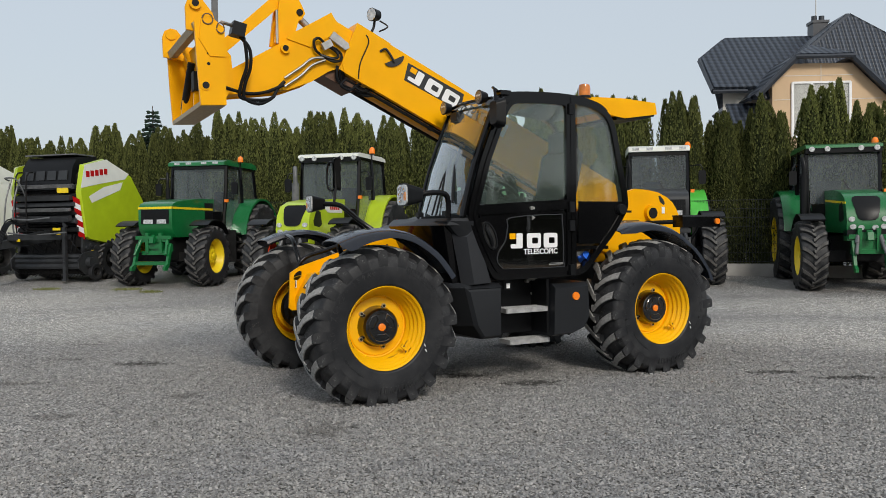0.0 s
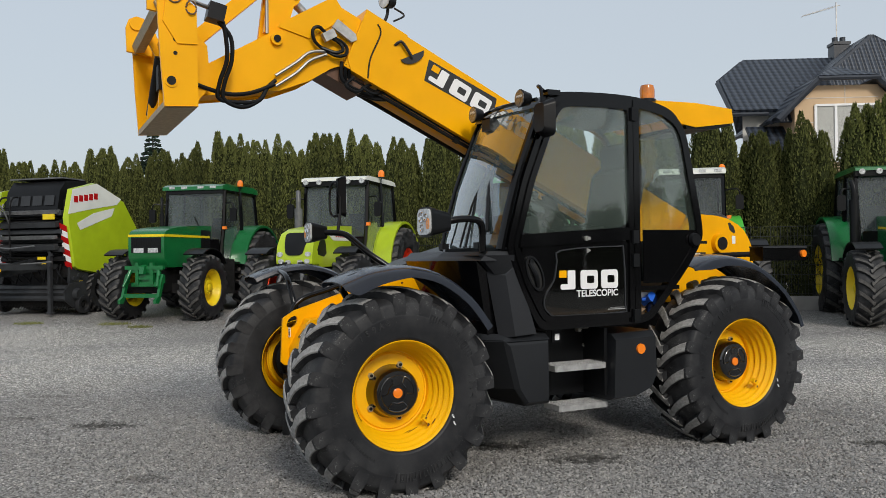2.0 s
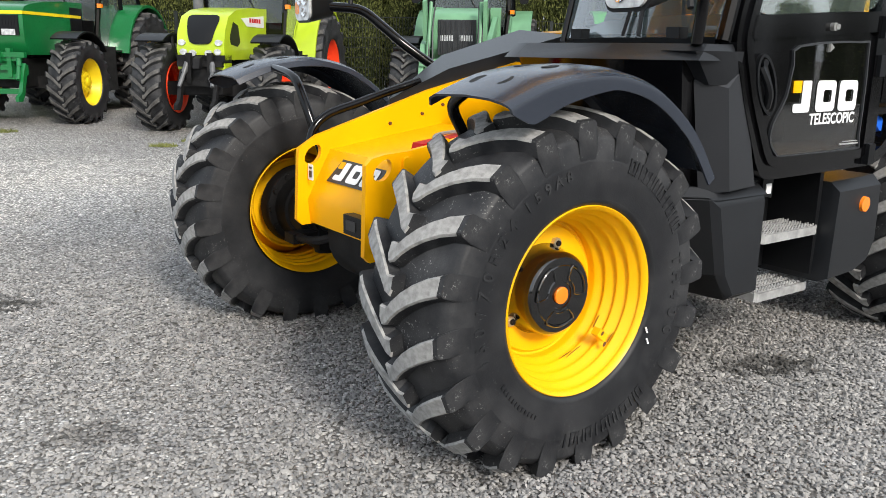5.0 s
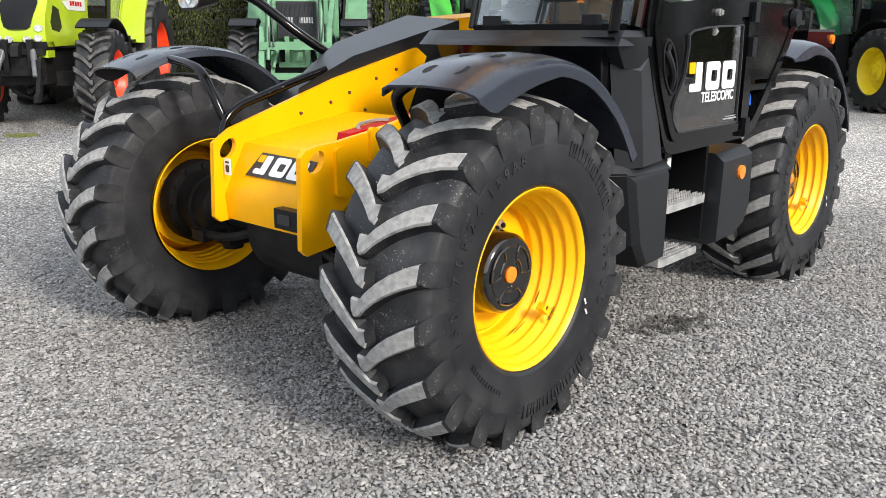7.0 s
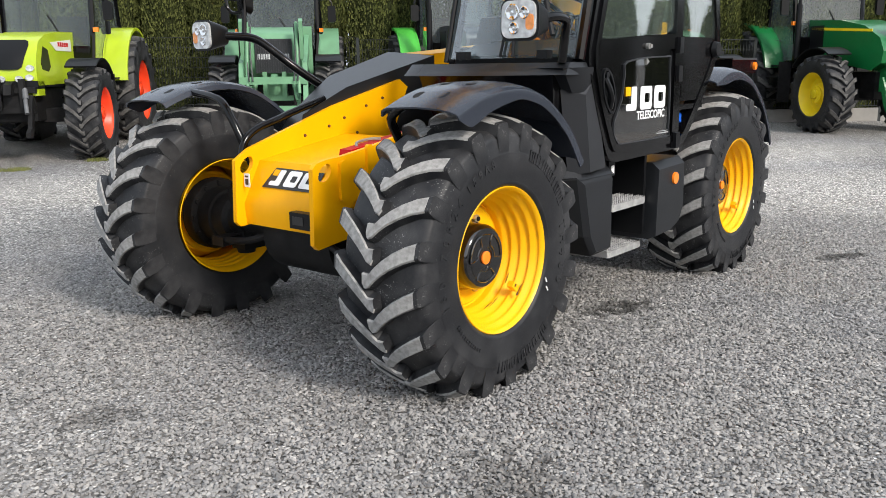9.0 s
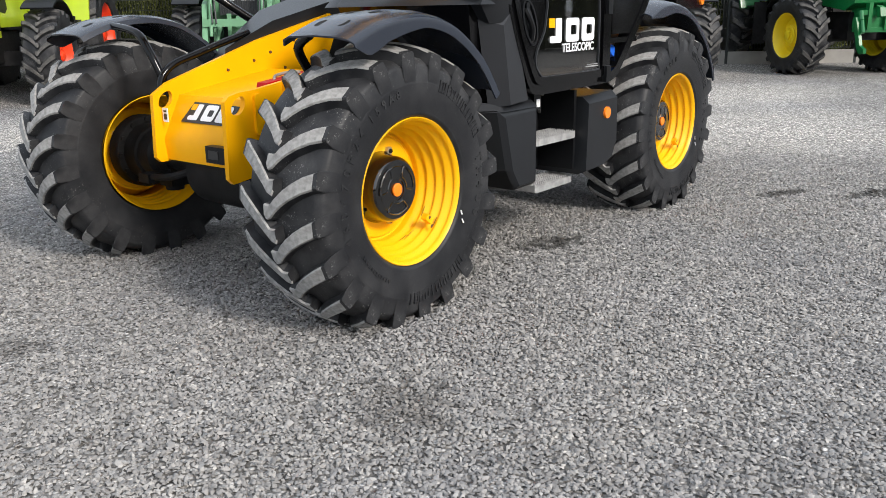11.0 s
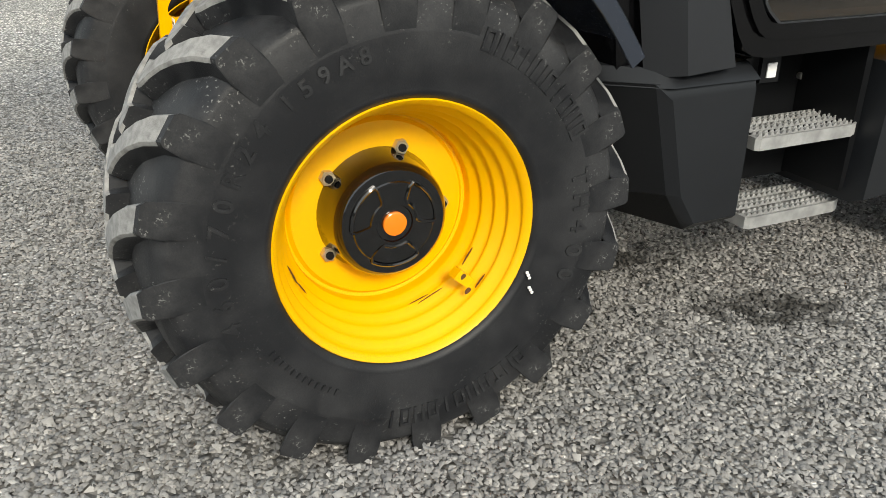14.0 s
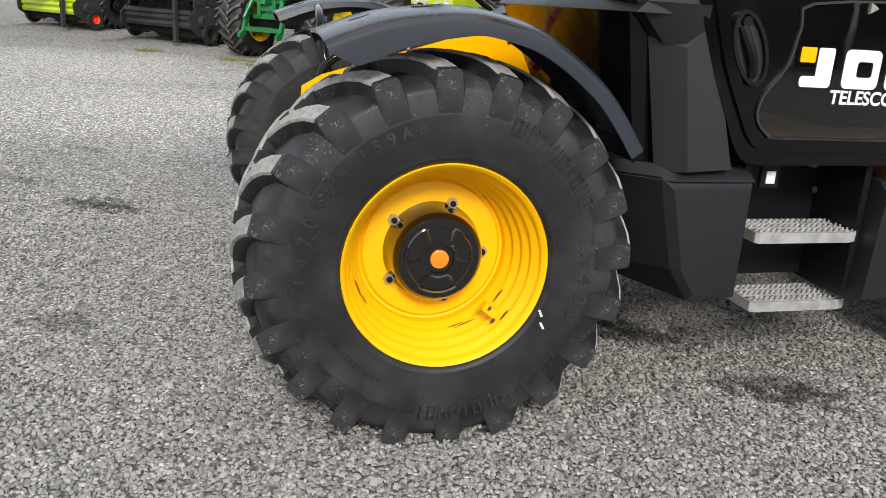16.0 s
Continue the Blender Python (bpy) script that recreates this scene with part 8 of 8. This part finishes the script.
def fence():
    root = thing("wire_fence", Matrix(), "dark welded wire mesh fence on a concrete base along the hedge", "fence")
    off = Vector((-0.28, -0.95))
    pts = [Vector(p) + off for p in HEDGE]
    rail = []
    for a, b in zip(pts, pts[1:]):
        n = int((b - a).length / 2.5)
        for i in range(n):
            rail.append((a + (b - a) * i / n, a + (b - a) * (i + 1) / n))
    bm = bmesh.new()
    box(bm, -0.03, 0.03, -0.02, 0.02, 0, 1.75)
    post = finish(bm, FENCE, "fence_post")
    for a, b in rail:
        if a.x < -14 or a.x > 16:
            continue
        z = rise(a.y)
        yaw = math.degrees(math.atan2(b.y - a.y, b.x - a.x))
        part("fence_post", post, None, root, "", pose(a.x, a.y, z, 0, 0, yaw))
        L = (b - a).length

        def panel():
            bm = bmesh.new()
            for k in range(44):
                xx = 0.03 + (2.42) * k / 43
                box(bm, xx - 0.003, xx + 0.003, -0.003, 0.003, 0.28, 1.72)
            for k in range(8):
                box(bm, 0.0, 2.5, -0.006, 0.006, 0.3 + 0.2 * k, 0.31 + 0.2 * k)
            return finish(bm, FENCE, "mesh_panel")

        def plinth():
            bm = bmesh.new()
            box(bm, 0.03, 2.47, -0.025, 0.025, -0.1, 0.26)
            bevel(bm, 0.01, 1)
            return finish(bm, CONCRETE, "base_slab")
        m = pose(a.x, a.y, z, 0, 0, yaw) @ Matrix.Diagonal((L / 2.5, 1, 1, 1))
        part("mesh_panel", shared("panel", panel), None, root, "", m)
        part("base_slab", shared("plinth", plinth), None, root, "grey concrete base slab", m)


# ---- house ----
def house():
    g = 0.45
    root = thing("house", Matrix.Translation((0, 0, g)), "beige house with a dark tiled roof behind the hedge", "house")

    def p3(bm, pts):
        return bm.faces.new([bm.verts.new(p) for p in pts])

    def slab(name, pts, t, mat, label=""):
        bm = bmesh.new()
        p3(bm, pts)
        bmesh.ops.recalc_face_normals(bm, faces=bm.faces)
        if bm.faces[:][0].normal.z < 0:
            bmesh.ops.reverse_faces(bm, faces=bm.faces)
        bmesh.ops.solidify(bm, geom=bm.faces[:], thickness=-t)
        return part(name, bm, mat, root, label)
    bm = bmesh.new()
    prism(bm, [(12.6, 43.0), (27, 43.0), (27, 51.0), (15.2, 51.0)], 0, 7.7, "xy")
    part("wall", bm, PALEWALL, root, "pale rendered wall")
    bm = bmesh.new()
    prism(bm, [(14.4, 0), (20.6, 0), (20.6, 6.35), (18.2, 8.75), (15.2, 8.75), (14.4, 7.75)], 41.0, 43.5)
    part("gable_wall", bm, BEIGEWALL, root, "beige gable wall")
    e, r, h = 7.75, 11.22, 9.8
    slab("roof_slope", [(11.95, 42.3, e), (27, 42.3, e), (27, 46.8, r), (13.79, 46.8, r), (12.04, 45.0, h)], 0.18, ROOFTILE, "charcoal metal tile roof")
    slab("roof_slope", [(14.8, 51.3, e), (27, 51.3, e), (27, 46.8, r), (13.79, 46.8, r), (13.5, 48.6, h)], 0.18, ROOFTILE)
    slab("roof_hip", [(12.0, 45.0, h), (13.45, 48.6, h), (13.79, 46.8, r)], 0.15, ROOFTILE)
    # taller wing whose tiled face looks at the yard
    ax, ah = 19.4, 11.8
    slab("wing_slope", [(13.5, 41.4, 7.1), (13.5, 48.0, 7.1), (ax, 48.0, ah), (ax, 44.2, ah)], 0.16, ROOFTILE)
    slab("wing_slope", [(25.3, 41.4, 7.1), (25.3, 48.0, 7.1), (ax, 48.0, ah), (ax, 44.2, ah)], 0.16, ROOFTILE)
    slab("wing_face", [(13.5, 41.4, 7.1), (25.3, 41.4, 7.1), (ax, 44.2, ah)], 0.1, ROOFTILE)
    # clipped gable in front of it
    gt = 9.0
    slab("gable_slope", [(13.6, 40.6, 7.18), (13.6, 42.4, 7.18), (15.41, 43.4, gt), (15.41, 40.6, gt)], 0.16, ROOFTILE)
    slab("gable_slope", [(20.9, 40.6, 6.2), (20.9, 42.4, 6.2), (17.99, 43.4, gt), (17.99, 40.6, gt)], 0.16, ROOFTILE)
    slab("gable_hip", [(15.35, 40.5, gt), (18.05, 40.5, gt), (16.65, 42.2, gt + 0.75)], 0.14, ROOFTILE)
    for p, q, w in (((13.5, 40.55, 7.1), (15.4, 40.55, 9.0), 0.16), ((20.9, 40.55, 6.15), (18.0, 40.55, 9.0), 0.16), ((15.3, 40.46, 8.98), (18.1, 40.46, 8.98), 0.11), ((11.9, 42.25, 7.68), (13.6, 42.25, 7.68), 0.1), ((11.97, 42.3, 7.7), (12.0, 45.0, 9.75), 0.17), ((13.45, 41.4, 7.12), (ax, 44.2, ah + 0.02), 0.12), ((13.79, 46.8, r), (18.5, 46.8, r), 0.1)):
        bm = bmesh.new()
        cyl(bm, p, q, w, n=6)
        part("roof_trim", bm, ROOFGREY, root, "dark roof edge trim")
    slab("porch_roof", [(12.6, 40.7, 5.2), (14.4, 40.7, 5.2), (14.4, 42.6, 7.0), (12.6, 42.6, 7.0)], 0.14, ROOFTILE)
    wx0, wx1, wz0, wz1 = 15.34, 18.08, 5.2, 7.82
    bm = bmesh.new()
    box(bm, wx0, wx1, 40.98, 41.02, wz0, wz1)
    part("curtain", bm, CURTAIN, root)
    win = None
    for x in (wx0, wx0 + 0.92, wx0 + 1.84, wx1):
        bm = bmesh.new()
        box(bm, x - 0.06, x + 0.06, 40.9, 40.975, wz0, wz1)
        if win is None:
            win = part("window", bm, WINFRAME, root, "white framed upstairs window")
        else:
            part("frame_post", bm, WINFRAME, win)
    for z in (wz0, wz1):
        bm = bmesh.new()
        box(bm, wx0, wx1, 40.905, 40.98, z - 0.05, z + 0.05)
        part("frame_rail", bm, WINFRAME, win)
    bm = bmesh.new()
    box(bm, wx0, wx1, 40.93, 40.94, wz0, wz1)
    part("pane", bm, HOUSEPANE, win).visible_shadow = False
    bm = bmesh.new()
    for z in (8.15, 7.0):
        box(bm, 14.5, 19.6 - (z - 7) * 1.2, 40.985, 41.0, z, z + 0.03)
    for x in (16.7,):
        box(bm, x, x + 0.03, 40.985, 41.0, 7.85, 8.7)
    part("wall_joint", bm, PALEWALL, root, stuff=True)
    bm = bmesh.new()
    box(bm, 18.4, 19.2, 46.2, 47.0, 10.8, 12.1)
    box(bm, 18.35, 19.25, 46.15, 47.05, 11.95, 12.1)
    for x in (18.6, 19.0):
        cyl(bm, (x, 46.6, 12.1), (x, 46.6, 12.4), 0.15, n=10)
    part("chimney", bm, ROOFGREY, root, "dark chimney stack")
    bm = bmesh.new()
    cyl(bm, (18.7, 46.6, 12.0), (18.7, 46.6, 14.3), 0.03, n=6)
    cyl(bm, (16.9, 46.6, 13.6), (18.9, 46.6, 14.15), 0.025, n=5)
    for k in range(9):
        x = 17.0 + 0.2 * k
        cyl(bm, (x, 46.3, 13.63 + 0.055 * k), (x, 46.9, 13.63 + 0.055 * k), 0.012, n=4)
    part("aerial", bm, STEEL, root, "rooftop aerial", stuff=True)


def roof_tile_material():
    m, nt, b, add, link = nodes_of("roof_tile")
    geo = add("ShaderNodeNewGeometry")
    wv = add("ShaderNodeTexWave")
    wv.bands_direction = "X"
    wv.inputs["Scale"].default_value = 0.95
    link(geo.outputs["Position"], wv.inputs["Vector"])
    wz = add("ShaderNodeTexWave")
    wz.bands_direction = "Z"
    wz.wave_profile = "SAW"
    wz.inputs["Scale"].default_value = 1.4
    link(geo.outputs["Position"], wz.inputs["Vector"])
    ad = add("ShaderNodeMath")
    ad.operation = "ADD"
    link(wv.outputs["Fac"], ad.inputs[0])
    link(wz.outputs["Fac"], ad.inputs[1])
    bn = add("ShaderNodeBump")
    bn.inputs["Strength"].default_value, bn.inputs["Distance"].default_value = 1.0, 0.06
    link(ad.outputs[0], bn.inputs["Height"])
    link(bn.outputs[0], b.inputs["Normal"])
    # relief height also drives the colour: shade of the tile grooves painted in
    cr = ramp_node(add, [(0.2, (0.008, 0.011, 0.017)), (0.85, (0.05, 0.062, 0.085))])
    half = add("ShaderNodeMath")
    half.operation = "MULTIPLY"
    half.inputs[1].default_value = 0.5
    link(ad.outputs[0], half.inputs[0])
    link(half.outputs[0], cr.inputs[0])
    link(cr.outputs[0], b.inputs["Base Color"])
    b.inputs["Roughness"].default_value = 0.42
    return m


ROOFTILE = roof_tile_material()


def grass_tuft(x, y, w, seed):
    """Low patch of pale grass grown through the stones."""
    rng = random.Random(seed)
    vs, fs = [], []
    for k in range(420):
        a, d = rng.uniform(0, 6.28), w * rng.random() ** 0.7
        px, py = x + d * math.cos(a), y + 0.55 * d * math.sin(a)
        h, b, t = rng.uniform(0.02, 0.06), rng.uniform(0.003, 0.007), rng.uniform(0, 6.28)
        z = rise(py)
        i = len(vs)
        vs += [(px - b * math.cos(t), py - b * math.sin(t), z), (px + b * math.cos(t), py + b * math.sin(t), z), (px + rng.uniform(-0.03, 0.03), py + rng.uniform(-0.03, 0.03), z + h)]
        fs.append((i, i + 1, i + 2))
    me = bpy.data.meshes.new("grass_patch")
    me.from_pydata(vs, [], fs)
    me.materials.append(GRASS)
    tagged(new("grass_patch", me), "thin pale grass growing through the gravel", "grass", kind="stuff")


# ---- the place ----
ground()
telehandler()
tractor((-6.66, 18.2), -98, "dark green tractor with yellow wheels and front linkage parked on gravel", JDGREEN, JDGREEN, JDYELLOW, "yellow wheel", "boxy", 0.98)
tractor((-3.4, 17.15), -102, "lime green tractor with white roof and red wheels parked on gravel", LIME, LIMEWHITE, REDRIM, "red orange wheel", "round", 1.0, cw=0.68, zt=2.86, hood_h=0.82)
tractor((0.5, 18.2), -103, "pale green tractor with front loader parked beside the hedge", SAGEGREEN, PALEGREEN, SAGEGREEN, "green wheel", "boxy", 1.0, SAGEGREEN)
tractor((4.1, 17.6), -97, "dark tractor with pale grey roof parked behind the telehandler", GREYPLASTIC, LIMEWHITE, DARKMETAL, "dark wheel", "boxy", 1.02, None, BRIGHTGREEN, cw=0.62, zt=2.84)
tractor((7.45, 16.2), -101, "green tractor with yellow wheels and green roof facing the yard", JDGREEN, JDGREEN, JDYELLOW, "yellow wheel", "round", 0.99, zt=2.86, hood_h=0.88)
tractor((11.47, 15.64), -101, "large green tractor with yellow wheels and long hood", JDGREEN, JDGREEN, JDYELLOW, "yellow wheel", "long", 1.08)
tractor((19.5, 12.5), 172, "red tractor with white roof parked across the yard", RED, LIMEWHITE, LIMEWHITE, "pale wheel", "boxy", 1.0)
baler((-9.67, 20.0), -103.5, "lime and white round baler with black front parked on gravel", BALERGREY)
baler((-13.0, 20.9), -104, "lime and white round baler with lime pick-up parked on gravel", LIME, LIMEWHITE, True)
house()
spruce(-12.25, 31.0, 5.75)
fence()
hedge()
gravel()
for gx, gy, gw in ((-3.55, 16.0, 0.22), (-3.9, 15.5, 0.2), (-7.35, 17.4, 0.35), (-6.6, 16.9, 0.25), (-9.2, 17.6, 0.3), (-2.5, 16.6, 0.18)):
    grass_tuft(gx, gy, gw, int(gx * 100))
